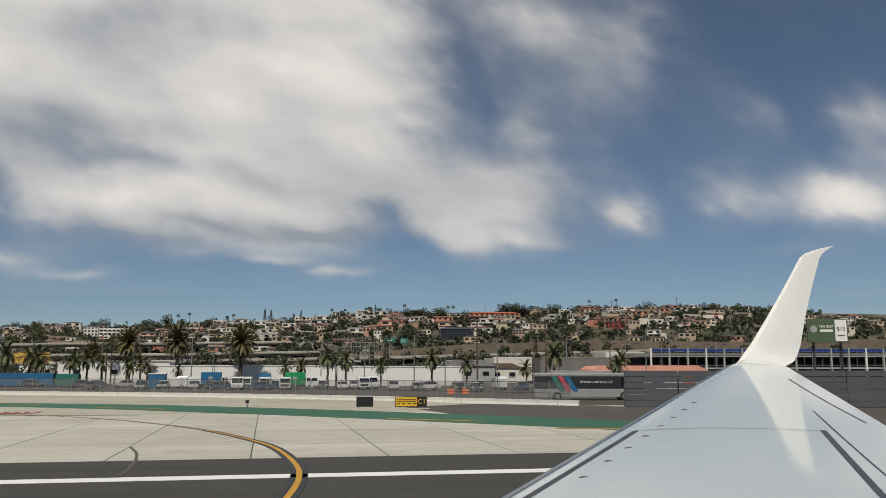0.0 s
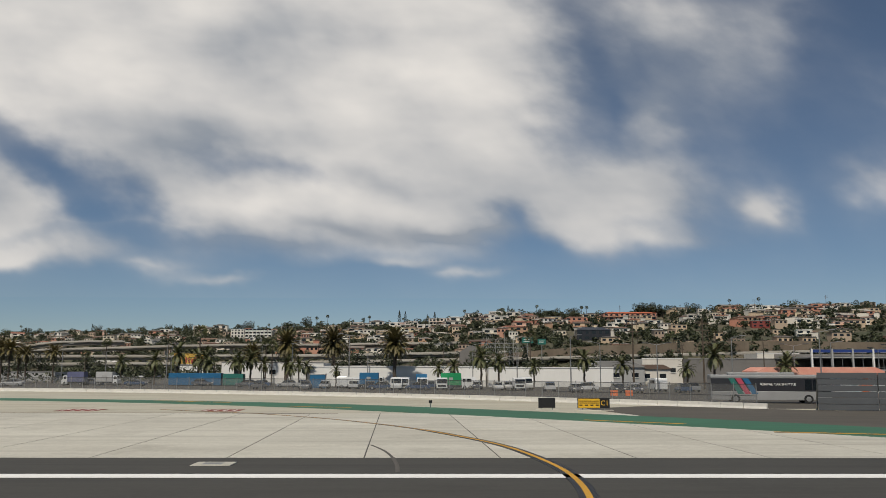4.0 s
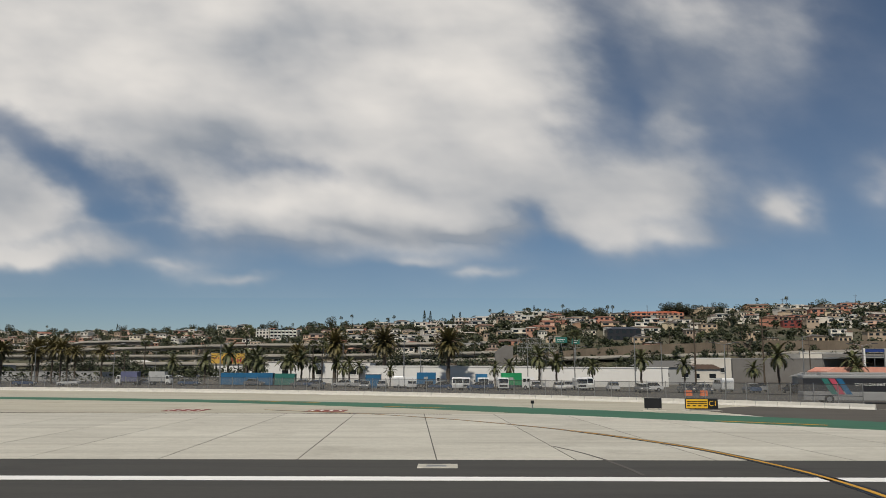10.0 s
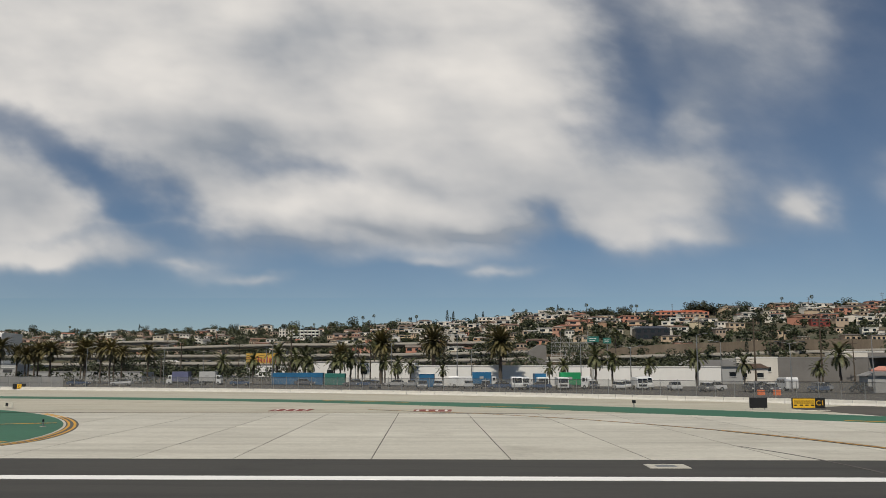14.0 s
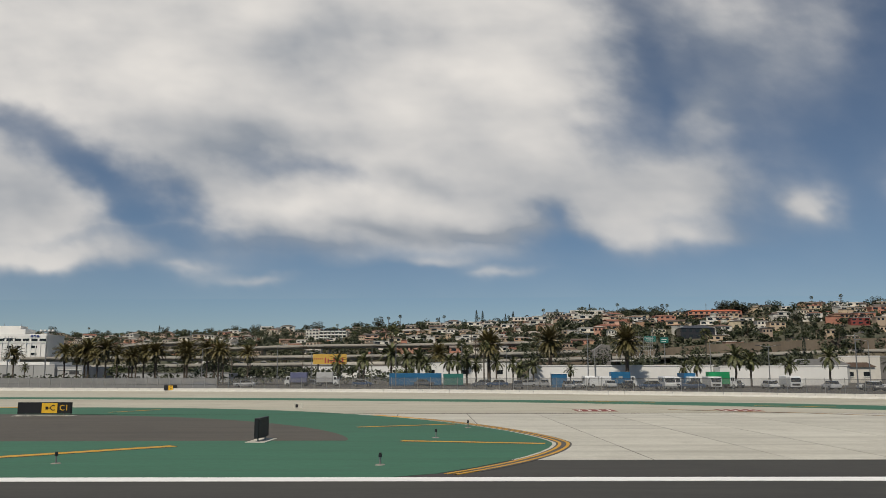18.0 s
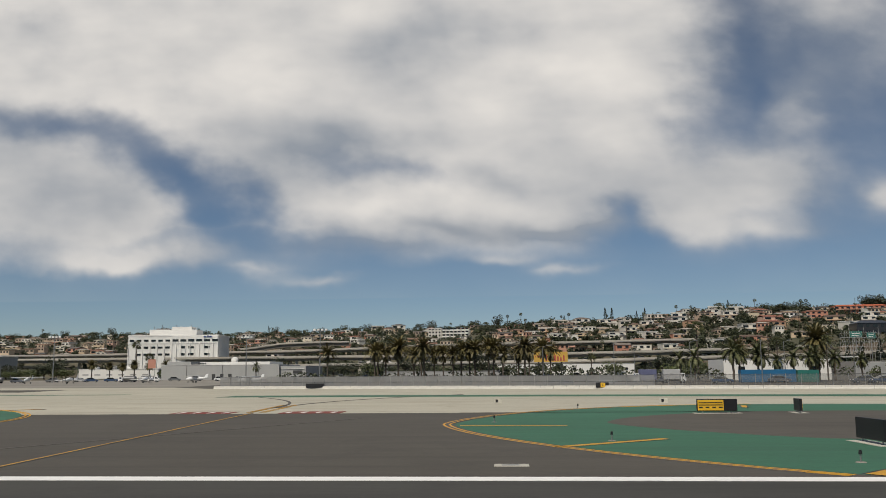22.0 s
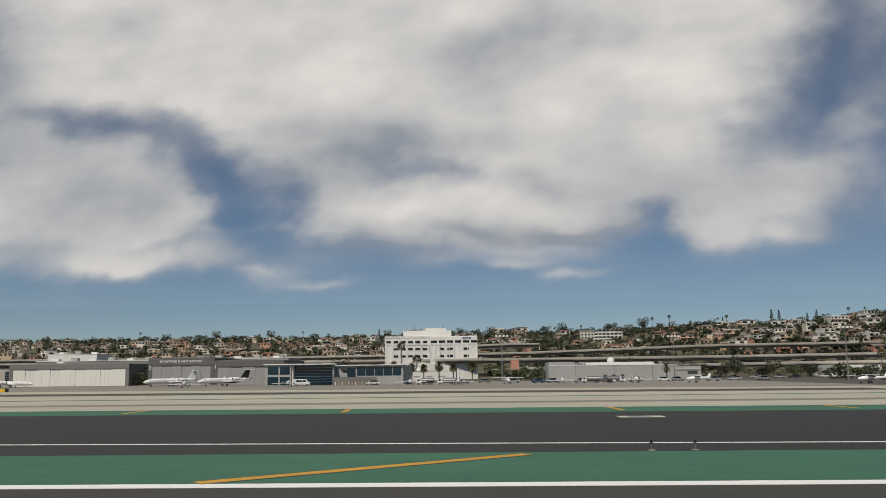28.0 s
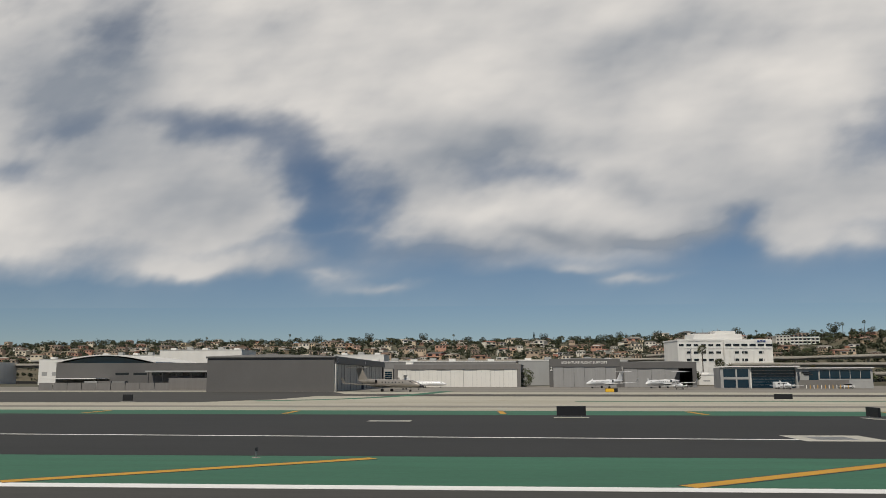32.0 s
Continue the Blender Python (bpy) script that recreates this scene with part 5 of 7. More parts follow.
# clipped hedge on the terrace
rnd = random.Random(3)
bm = bmesh.new()
leafy(bm, (-311, 290.4, 3.0), 5.5, 1.2, 1.6, 500, 0.3, rnd)
solid("hedge", bm, LEAF_SCRUB, "pale dry bushes on the office terrace", "bush", "stuff")
bm = bmesh.new()
leafy(bm, (-404.6, 322, 2.6), 4.0, 3, 3.0, 700, 0.35, rnd)
leafy(bm, (-404, 330, 4.2), 4.5, 3, 3.2, 500, 0.35, rnd)
leafy(bm, (-249.5, 330, 2.4), 5.5, 3, 2.2, 700, 0.4, rnd)
solid("hedge", bm, LEAF_MID, "green bushes between and beside the buildings", "bush", "stuff")


def shed(x, y, w, d, h, wall, label, roof=None, turn_deg=0.0, windows=0, gable=False, z=0.0):
    t = thing("low_building", label, "building", "low buildings behind the fence", m=pose(x, y, z, 0, 0, turn_deg))
    part("wall", box(0, 0, -1.5 if z else 0, w, d, h, 0.05), wall, t)
    if gable:
        part("roof", prism([(-0.4, h), (w + 0.4, h), (w * 0.75, h + d * 0.16), (w * 0.25, h + d * 0.16)], "y", -0.4, d + 0.4), roof or ROOF_GREY, t)
    else:
        part("coping", box(-0.1, -0.1, h, w + 0.1, 0.35, h + 0.25, 0.03), roof or ROOF_WHITE, t)
    for k in range(windows):
        window(t, w * (k + 0.5) / windows, 0.0, h * 0.55, min(1.6, w / windows * 0.5), 1.1)
    return t


shed(5.6, 176, 26.4, 12, 3.9, WHITE_WALL, "long low white building with a plain wall", windows=0)
shed(-33, 179, 38.2, 10, 4.1, WHITE_WALL, "long low white building behind parked trucks", ROOF_WHITE)
shed(-26, 204, 14, 16, 4.3, WHITE_WALL, "low white flat-roofed building", ROOF_GREY, 0, 0)
shed(-60, 214, 26, 16, 5.2, WHITE_WALL, "low pale building behind palms", ROOF_GREY, 0, 3)
shed(-3, 206, 24, 14, 4.2, WALL_STONE, "long low grey building", ROOF_GREY)
shed(32, 205, 14, 10, 4.2, GREY_WALL, "grey-walled house with a hipped grey roof", ROOF_GREY, 0, 3, True)
shed(48, 215, 10.4, 12, 6.4, WARM_WHITE, "white flat-roofed commercial building", ROOF_WHITE, 0, 2)
shed(45, 207, 8, 7, 3.8, WARM_WHITE, "small white house with a brown roof", HOUSE_ROOF, 0, 2, True)
shed(72, 254, 52, 20, 6.9, WALL_STONE, "long plain grey warehouse wall", ROOF_GREY)
shed(101, 274, 14, 12, 9.0, WARM_WHITE, "white flat-roofed building behind the grey wall", ROOF_WHITE, 0, 3)
shed(104, 238, 40, 14, 7.4, GREY_WALL, "pale flat building with rooftop units", ROOF_WHITE, 0, 2)
gap_block = shed(-463.6, 323, 9.4, 12, 6.9, DOOR_TAN, "small tan block with slatted windows between hangars", ROOF_GREY)
for k in range(6):
    part("slat", box(6.2, -0.1, 1.6 + 0.75 * k, 9.0, 0.03, 2.15 + 0.75 * k), GLASS_BLUE, gap_block)
shed(-192, 452, 16, 10, 6.6, WHITE_WALL, "small cream gabled house below the freeway", ROOF_WHITE, 0, 3, True)
shed(-118, 372, 60, 14, 5.0, WHITE_WALL, "pale low building under the freeway", ROOF_GREY, 0, 8)
shed(-150, 245, 34, 10, 2.6, GREY_WALL, "low grey shed behind the palm row", ROOF_GREY, 0, 0)
shed(40, 130, 6, 4, 2.6, GREY_WALL, "small grey shed beside the bus", ROOF_GREY, -8, 0, True)


def coral_building():
    t = thing("mural_building", "low building with a coral barrel roof and a painted mural", "building", m=pose(46.2, 134, 0, 0, 0, -8) @ Matrix.Diagonal((0.88, 1, 0.95, 1)))
    n_ = 8
    arc = [(0, 0), (22, 0), (22, 3.2)] + [(22 - 22 * i / n_, 3.2 + 1.5 * math.sin(math.pi * min(1, i / n_ * 1.0)) ** 0.5) for i in range(1, n_)] + [(0, 3.2)]
    part("roof", prism([(-0.3, 2.6), (22.3, 2.6), (22, 3.6), (20.5, 4.3), (1.5, 4.3), (0, 3.6)], "y", -0.2, 11), CORAL, t, "coral pink roof")
    part("wall", box(0, 0, 0, 22, 10.8, 2.6, 0.05), MURAL_BLUE, t)
    for k in range(4):
        bm = bmesh.new()
        bmesh.ops.create_circle(bm, cap_ends=True, segments=16, radius=0.9 + 0.3 * (k % 2), matrix=pose(3 + 5.2 * k, -0.05, 1.3, 90, 0, 0))
        part("mural_disc", bm, (CORAL, ORANGE_PLASTIC)[k % 2], t)


coral_building()


def garage():
    """Two-level parking structure with blue fascia and white posts."""
    t = thing("parking_structure", "open two-level parking structure with a blue fascia and white posts", "building", m=pose(88, 206, 0, 0, 0, -3))
    for z in (0.2, 3.4, 6.6):
        part("deck", box(0, 0, z, 90, 26, z + 0.4, 0.03), GREY_WALL, t)
    part("fascia", box(-0.2, -0.25, 7.95, 90.2, 0.1, 8.7, 0.04), BLUE_PAINT, t)
    part("fascia", box(-0.2, -0.3, 8.7, 90.2, 0.2, 8.85), STEEL, t)
    part("rear_wall", box(0, 25.6, 0, 90, 26, 8, 0.03), WALL_STONE, t)
    for k in range(19):
        part("post", box(5 * k - 0.2, -0.4, 0, 5 * k + 0.2, 0.2, 8.9, 0.03), GREY_WALL if k % 3 else WHITE_WALL, t)
        part("rail", box(5 * k + 0.3, -0.12, 7.0, 5 * k + 4.7, -0.04, 7.12), STEEL, t)
        part("rail", box(5 * k + 0.3, -0.12, 4.3, 5 * k + 4.7, -0.04, 4.42), STEEL, t)
    for k in range(17):
        part("mullion", box(5 * k + 2.4, -0.1, 3.8, 5 * k + 2.5, -0.02, 7.9), STEEL, t)


garage()


def billboard_green():
    t = thing("billboard", "green and white roadside billboard on a steel frame", "billboard", m=pose(117.5, 182, 0, 0, 0, -10))
    part("panel", box(0, -0.2, 9.8, 9.6, 0.2, 15.3, 0.03), BILL_GREEN, t)
    w = part("white_field", box(6.6, -0.26, 10.0, 9.4, -0.2, 15.1, 0.01), SIGN_WHITE, t)
    letters("THE BEST", 0.85, SIGN_WHITE, t, pose(4.55, -0.27, 13.5) @ UPRIGHT, depth=0.03)
    part("print_bar", box(3.0, -0.28, 12.2, 6.0, -0.21, 12.8), SIGN_WHITE, t)
    letters("$12", 1.35, BILL_GREEN, t, pose(8.0, -0.3, 12.9) @ UPRIGHT, depth=0.03)
    part("print_bar", box(7.1, -0.3, 11.2, 8.9, -0.25, 11.5), BILL_GREEN, t)
    bm = bmesh.new()
    bmesh.ops.create_circle(bm, cap_ends=True, segments=20, radius=0.85, matrix=pose(1.5, -0.24, 12.9, 90, 0, 0))
    part("print_disc", bm, GREY_WALL, t)
    for k in (1.5, 8):
        part("leg", box(k - 0.25, 0.2, 0, k + 0.25, 0.7, 14, 0.02), DARK_STEEL, t)
    part("catwalk", box(-0.2, -1.2, 9.5, 9.8, -0.2, 9.65), DARK_STEEL, t)


billboard_green()


def billboard_yellow():
    t = thing("billboard", "yellow billboard with red print above palm trees", "billboard", m=pose(-103.9, 317, 0))
    part("panel", box(0.2, -0.2, 5.6, 12.9, 0.2, 9.4, 0.03), BILL_YELLOW, t)
    for k in range(7):
        part("print_bar", box(4.6 + 1.1 * k, -0.27, 6.0, 5.1 + 1.1 * k, -0.2, 8.1 - 0.4 * (k % 3)), BILL_RED, t)
    for k in range(5):
        part("print_bar", box(0.7 + 0.72 * k, -0.27, 7.4, 1.0 + 0.72 * k, -0.2, 7.9), BILL_RED, t)
    for k in (2, 10.5):
        part("leg", rod((k, 0.3, 0), (k, 0.3, 8.5), 0.3), DARK_STEEL, t)


billboard_yellow()

# ---------- freeway ----------
def deck(pts, width, thick, label, pier_step=34, drop=True):
    t = thing("freeway_bridge", label, "bridge", "freeway bridges")
    line = [Vector(p) for p in pts]
    fine = [a.lerp(b, k / 6) for a, b in zip(line, line[1:]) for k in range(6)] + [line[-1]]
    def ribbon(o0, o1, z0, z1):
        rings = []
        for i, p in enumerate(fine):
            d = (fine[min(i + 1, len(fine) - 1)] - fine[max(i - 1, 0)])
            s = Vector((-d.y, d.x, 0)).normalized()
            rings.append([p + s * o0 + Vector((0, 0, z0)), p + s * o1 + Vector((0, 0, z0)), p + s * o1 + Vector((0, 0, z1)), p + s * o0 + Vector((0, 0, z1))])
        return loft(rings)
    # girder takes the darker tone: under-deck shade put into its colour
    part("girder", ribbon(-width / 2 + 1.2, width / 2 - 1.2, -thick, -0.35), FREEWAY_SHADED, t)
    part("road_deck", ribbon(-width / 2, width / 2, -0.35, 0), FREEWAY, t)
    for s in (-1, 1):
        part("parapet", ribbon(s * width / 2 - 0.15, s * width / 2 + 0.15, 0.0, 0.95), FREEWAY, t)
    run = 0.0
    for a, b in zip(fine, fine[1:]):
        run += (b - a).length
        if drop and run > pier_step:
            run = 0.0
            g = height(b.x, b.y)
            if b.z - thick - g > 1.5:
                part("pier", rod((b.x, b.y, g - 0.3), (b.x, b.y, b.z - thick + 0.02), 1.0, 1.0, 10), FREEWAY, t)
    return t


deck([(-760, 600, 16), (-420, 548, 14), (-242, 505, 14.4), (-194, 500, 15.6), (-158, 498, 16.7), (-125, 496, 17.4), (-80, 494, 17.5), (0, 484, 18.4), (90, 505, 22)], 12, 1.3, "upper pale concrete freeway bridge on round piers")
deck([(-760, 520, 12), (-420, 470, 10.2), (-230, 444, 9.8), (-140, 438, 9.9), (-60, 430, 10.4), (60, 440, 13)], 13, 1.5, "long pale concrete freeway bridge on round piers")
deck([(-262, 418, 4.6), (-200, 396, 5.4), (-80, 388, 6.2), (40, 392, 8.5), (160, 372, 11.5), (330, 330, 11)], 11, 1.0, "lower concrete freeway ramp", 30)
deck([(-350, 640, 16), (-300, 605, 19.0), (-275, 600, 22.0), (-250, 600, 22.8), (-228, 604, 22.9)], 8, 2.4, "short ramp rising over the hillside", drop=False)
BANK = mat("brown_bank_wall", (0.21, 0.17, 0.125), 0.95, var=0.4, scale=0.12, bump=0.4, stretch=(1, 1, 0.4))
for pts, h0, label in (([(20, 352), (80, 345), (200, 338), (420, 330)], 4.6, "long pale retaining wall along the hillside road"), ([(-20, 408), (60, 392), (160, 380), (380, 372)], 5.0, "upper retaining wall on the hillside")):
    bm = bmesh.new()
    for (a, b), (c, d) in zip(pts, pts[1:]):
        n_ = 8
        for k in range(n_):
            xa, ya, xb, yb = a + (c - a) * k / n_, b + (d - b) * k / n_, a + (c - a) * (k + 1) / n_, b + (d - b) * (k + 1) / n_
            za, zb = height(xa, ya), height(xb, yb)
            v = [bm.verts.new(q) for q in ((xa, ya, za - 2), (xb, yb, zb - 2), (xb, yb, zb + h0), (xa, ya, za + h0), (xa, ya + 1, za - 2), (xb, yb + 1, zb - 2), (xb, yb + 1, zb + h0), (xa, ya + 1, za + h0))]
            for f in ((0, 1, 2, 3), (5, 4, 7, 6), (3, 2, 6, 7)):
                bm.faces.new([v[i] for i in f])
    solid("retaining_wall", bm, BANK, label, "wall", "structure")


def gantry():
    """Open substation frame of thin grey steel with rows of small insulators."""
    t = thing("steel_gantry", "open grey steel lattice frame with rows of insulators", "steel frame", m=pose(13.5, 330, 0) @ Matrix.Diagonal((0.78, 1, 1.06, 1)))
    for k in range(9):
        part("column", rod((2.3 * k, 0, 0), (2.3 * k, 0, 14.6 + 1.2 * (k % 3)), 0.08, 0.07, 6), GREY_WALL, t)
        part("brace", rod((2.3 * k, 0, 8.2), (2.3 * k + 2.2, 0, 12.0), 0.05, 0.05, 5), GREY_WALL, t)
        part("brace", rod((2.3 * k + 2.2, 0, 11.8), (2.3 * k, 0, 15.2), 0.05, 0.05, 5), GREY_WALL, t)
    for r in range(5):
        part("beam", rod((0, 0, 8.3 + 1.6 * r), (18.4, 0, 8.3 + 1.6 * r), 0.06, 0.06, 6), GREY_WALL, t)
        for k in range(8):
            part("insulator", rod((2.3 * k + 1.0, -0.1, 8.35 + 1.6 * r), (2.3 * k + 1.0, -0.1, 8.9 + 1.6 * r), 0.1, 0.07, 6), GREY_WALL, t)
    part("platform", box(-3, -3, 6.0, 9, 2, 6.35, 0.05), ROOF_WHITE, t)
    part("shelter", box(-4, -2, 0, 20, 3, 4.6, 0.05), HANGAR_MID, t)
    part("sloped_wall", prism([(-11, 0), (-2, 0), (-2, 12), (-6, 12.5), (-11, 10)], "y", 4, 10), WALL_STONE, t)


gantry()
for x, z, w in ((36.5, 16.6, 5.2), (42.8, 16.0, 3.6)):
    t = thing("road_sign", "green overhead freeway sign with white print", "road sign", "freeway signs", m=pose(x, 372, 0))
    part("panel", box(-w / 2, -0.1, z - 1.25, w / 2, 0.1, z + 1.25, 0.03), ROOF_TEAL, t)
    for r in range(2):
        part("print_bar", box(-w * 0.34, -0.16, z - 0.6 + 0.8 * r, w * (0.2 + 0.1 * r), -0.1, z - 0.4 + 0.8 * r), SIGN_WHITE, t)
    part("pole", rod((0, 0.2, 0), (0, 0.2, z), 0.2), STEEL, t)

# ---------- vehicles ----------
def wheels(t, xs_, half, r, w=0.24):
    for x in xs_:
        for s in (-1, 1):
            wh = part("wheel", rod((x, s * half - w / 2, r), (x, s * half + w / 2, r), r, r, 14), RUBBER, t)
            part("rim", rod((x, s * (half + w / 2), r), (x, s * (half + w / 2 + 0.015), r), r * 0.58, r * 0.5, 10), STEEL, wh)


def car():
    t = thing("car", "parked car with dark windows", "car", "parked cars")
    body = [(-2.2, 0.35), (2.2, 0.35), (2.25, 0.62), (2.05, 0.82), (1.15, 0.93), (-1.75, 0.98), (-2.22, 0.9)]
    bm = prism(body, "y", -0.88, 0.88)
    bmesh.ops.bevel(bm, geom=bm.edges[:], offset=0.06, segments=2, affect="EDGES")
    part("body", bm, CAR_PAINT, t, smooth=True)
    cab = [(-1.7, 0.95), (1.15, 0.92), (0.45, 1.42), (-1.15, 1.46)]
    bm = prism(cab, "y", -0.76, 0.76)
    part("windows", bm, GLASS, t)
    part("roof", prism([(-1.22, 1.42), (0.5, 1.39), (0.38, 1.47), (-1.1, 1.51)], "y", -0.72, 0.72), CAR_PAINT, t)
    for s in (-1, 1):
        part("headlight", box(2.12, s * 0.62 - 0.18, 0.62, 2.24, s * 0.62 + 0.18, 0.76, 0.02), SIGN_WHITE, t)
    wheels(t, (-1.35, 1.4), 0.78, 0.33)
    return Kind(t)


def van():
    t = thing("van", "white parked van with dark windows", "van", "parked vans")
    side_ = [(-2.7, 0.4), (2.6, 0.4), (2.7, 0.95), (2.3, 1.2), (1.55, 2.05), (1.2, 2.2), (-2.6, 2.25), (-2.75, 2.0)]
    bm = prism(side_, "y", -0.98, 0.98)
    bmesh.ops.bevel(bm, geom=bm.edges[:], offset=0.08, segments=2, affect="EDGES")
    part("body", bm, VEHICLE_WHITE, t)
    part("windscreen", prism([(2.33, 1.22), (1.6, 2.02), (1.55, 1.98), (2.25, 1.2)], "y", -0.85, 0.85), GLASS, t)
    for s in (-1, 1):
        for k in range(3):
            part("side_window", box(-1.9 + 1.15 * k, s * 0.985 - 0.01, 1.35, -0.9 + 1.15 * k, s * 0.985 + 0.012, 1.9), GLASS, t)
        part("headlight", box(2.6, s * 0.7 - 0.18, 0.85, 2.7, s * 0.7 + 0.18, 1.05), SIGN_WHITE, t)
    wheels(t, (-1.7, 1.75), 0.86, 0.36)
    return Kind(t)


def box_truck(mt, label):
    t = thing("box_truck", label, "truck", "box trucks")
    part("box_body", box(-4.2, -1.2, 0.95, 1.6, 1.2, 3.4, 0.04), mt, t)
    cabp = [(1.75, 0.5), (3.6, 0.5), (3.65, 1.3), (3.3, 1.7), (3.0, 2.45), (1.75, 2.5)]
    part("cab", prism(cabp, "y", -1.05, 1.05), VEHICLE_WHITE, t)
    part("windscreen", prism([(3.34, 1.7), (3.03, 2.4), (2.97, 2.38), (3.27, 1.68)], "y", -0.95, 0.95), GLASS, t)
    for s in (-1, 1):
        part("side_window", box(2.0, s * 1.05 - 0.01, 1.6, 2.85, s * 1.05 + 0.012, 2.25), GLASS, t)
        part("mirror", box(3.1, s * 1.3 - 0.1, 1.6, 3.2, s * 1.3 + 0.1, 2.1), BLACK_SIGN, t)
    part("print_patch", box(-2.0, -1.225, 2.0, -0.8, -1.2, 2.5), GREY_WALL, t)
    part("chassis", box(-4.1, -0.5, 0.55, 3.2, 0.5, 0.95), DARK_STEEL, t)
    wheels(t, (-2.9, 2.6), 0.95, 0.46, 0.3)
    return Kind(t)


def front_truck():
    t = thing("truck", "white truck cab seen from the front", "truck", "white trucks")
    part("cab", prism([(0.0, 0.5), (2.0, 0.5), (2.05, 1.4), (1.75, 2.4), (0.0, 2.5)], "y", -1.1, 1.1), VEHICLE_WHITE, t)
    part("windscreen", prism([(2.05, 1.45), (1.78, 2.32), (1.72, 2.3), (1.98, 1.43)], "y", -1.0, 1.0), GLASS, t)
    part("grille", box(2.0, -0.8, 0.75, 2.08, 0.8, 1.15), BLACK_SIGN, t)
    part("load_bed", box(-4.0, -1.15, 0.9, -0.1, 1.15, 2.6, 0.04), VEHICLE_WHITE, t)
    wheels(t, (-2.6, 1.2), 0.95, 0.45, 0.3)
    return Kind(t)


CAR, VAN, FRONT = car(), van(), front_truck()
T_BLUE, T_GREEN, T_GREY, T_PURPLE = box_truck(TRUCK_BLUE, "box truck with a blue load box"), box_truck(TRUCK_GREEN, "box truck with a bright green load box"), box_truck(TRUCK_GREY, "box truck with a silver grey load box"), box_truck(TRUCK_PURPLE, "box truck with a dull purple load box")
SHORT = Matrix.Diagonal((0.62, 0.9, 0.88, 1))
T_GREEN.put(pose(-2.1, 150, 0) @ SHORT)
T_BLUE.put(pose(-17.5, 160, 0) @ SHORT)
T_PURPLE.put(pose(-84.6, 184, 0, 0, 0, 180) @ SHORT, 1.0)
T_GREY.put(pose(-77.6, 186, 0) @ SHORT, 1.0)
T_BLUE.put(pose(-8.2, 152, 0, 0, 0, 90), 0.82)
for x, y, a in ((-4.6, 147, -90), (-8, 147.5, -90), (-11.3, 148, -90), (9, 147, -90), (-22.5, 160, 180)):
    FRONT.put(pose(x, y, 0, 0, 0, a), 0.84)
cont = thing("shipping_container", "long blue container standing behind the fence", "container", m=pose(-64, 184, 0))
part("shell", box(0, 0, 0.1, 11.4, 2.4, 2.75, 0.03), TRUCK_BLUE, cont)
for k in range(22):
    part("rib", box(0.25 + 0.5 * k, -0.05, 0.25, 0.45 + 0.5 * k, 0.0, 2.6), TRUCK_BLUE, cont)
cont2 = thing("shipping_container", "dark green container standing behind the fence", "container", m=pose(-52.2, 184.2, 0))
part("shell", box(0, 0, 0.1, 4.4, 2.4, 2.6, 0.03), ROOF_TEAL, cont2)
for k in range(8):
    part("rib", box(0.25 + 0.5 * k, -0.05, 0.25, 0.45 + 0.5 * k, 0.0, 2.45), ROOF_TEAL, cont2)
kiosk = thing("kiosk", "small blue box kiosk among parked cars", "kiosk", m=pose(-30.5, 166, 0))
part("shell", box(0, 0, 0, 3.0, 2.2, 2.6, 0.03), TRUCK_BLUE, kiosk)
part("roof", box(-0.1, -0.1, 2.6, 3.1, 2.3, 2.75), SIGN_WHITE, kiosk)
rnd = random.Random(11)
for i in range(34):
    x = -44 + 2.9 * i + rnd.uniform(-0.5, 0.5)
    y = np.interp(x, [-60, 0, 30, 60], [162, 143, 128, 118]) + rnd.choice((0, 7, 14)) + rnd.uniform(-0.5, 0.5)
    (VAN if rnd.random() < 0.12 else CAR).put(pose(x, y, 0, 0, 0, rnd.choice((90, -90, 88, 180))), 1.0)
for i in range(5):
    x = -104 + 11.6 * i + rnd.uniform(-1.5, 1.5)
    CAR.put(pose(x, 178 + rnd.uniform(-3, 8) if x > -110 else 190, 0, 0, 0, rnd.choice((0, 180, 5))))
for i in range(22):
    x = -190 + 9.2 * i + rnd.uniform(-2, 2)
    CAR.put(pose(x, 340 + rnd.uniform(-6, 4), 0, 0, 0, rnd.choice((0, 180))), 1.0)


def bus():
    t = thing("shuttle_bus", "grey and black airport shuttle bus with coloured stripes", "bus", m=pose(24.5, 92, 0, 0, 0, -10))
    part("lower_body", box(0, 0, 0.35, 12.6, 2.5, 1.3, 0.06), BUS_GREY, t)
    part("upper_body", box(0.03, 0.02, 1.3, 12.57, 2.48, 2.7, 0.05), BUS_DARK, t)
    part("roof", box(0, 0, 2.7, 12.6, 2.5, 3.1, 0.1), BUS_GREY, t)
    for k, mt in enumerate((ROOF_TEAL, GRAFFITI, TRUCK_BLUE)):
        part("stripe", prism([(1.9 + 0.75 * k, 2.7), (2.5 + 0.75 * k, 2.7), (3.5 + 0.75 * k, 1.0), (2.9 + 0.75 * k, 1.0)], "y", -0.02, 0.03), mt, t)
    letters("RENTAL CAR SHUTTLE", 0.36, SIGN_WHITE, t, pose(7.1, -0.03, 2.05) @ UPRIGHT, depth=0.01)
    for k in range(3):
        part("side_window", box(9.9 + 0.85 * k, -0.03, 1.5, 10.6 + 0.85 * k, 0.03, 2.6), GLASS, t)
    part("roof_unit", box(2, 0.5, 3.1, 9, 2, 3.35, 0.05), BUS_GREY, t)
    wheels(t, (2.6, 10.2), 1.25, 0.48, 0.3)
    for o in [c for c in t.children if c.name.startswith("wheel")]:
        o.location.y = 1.25


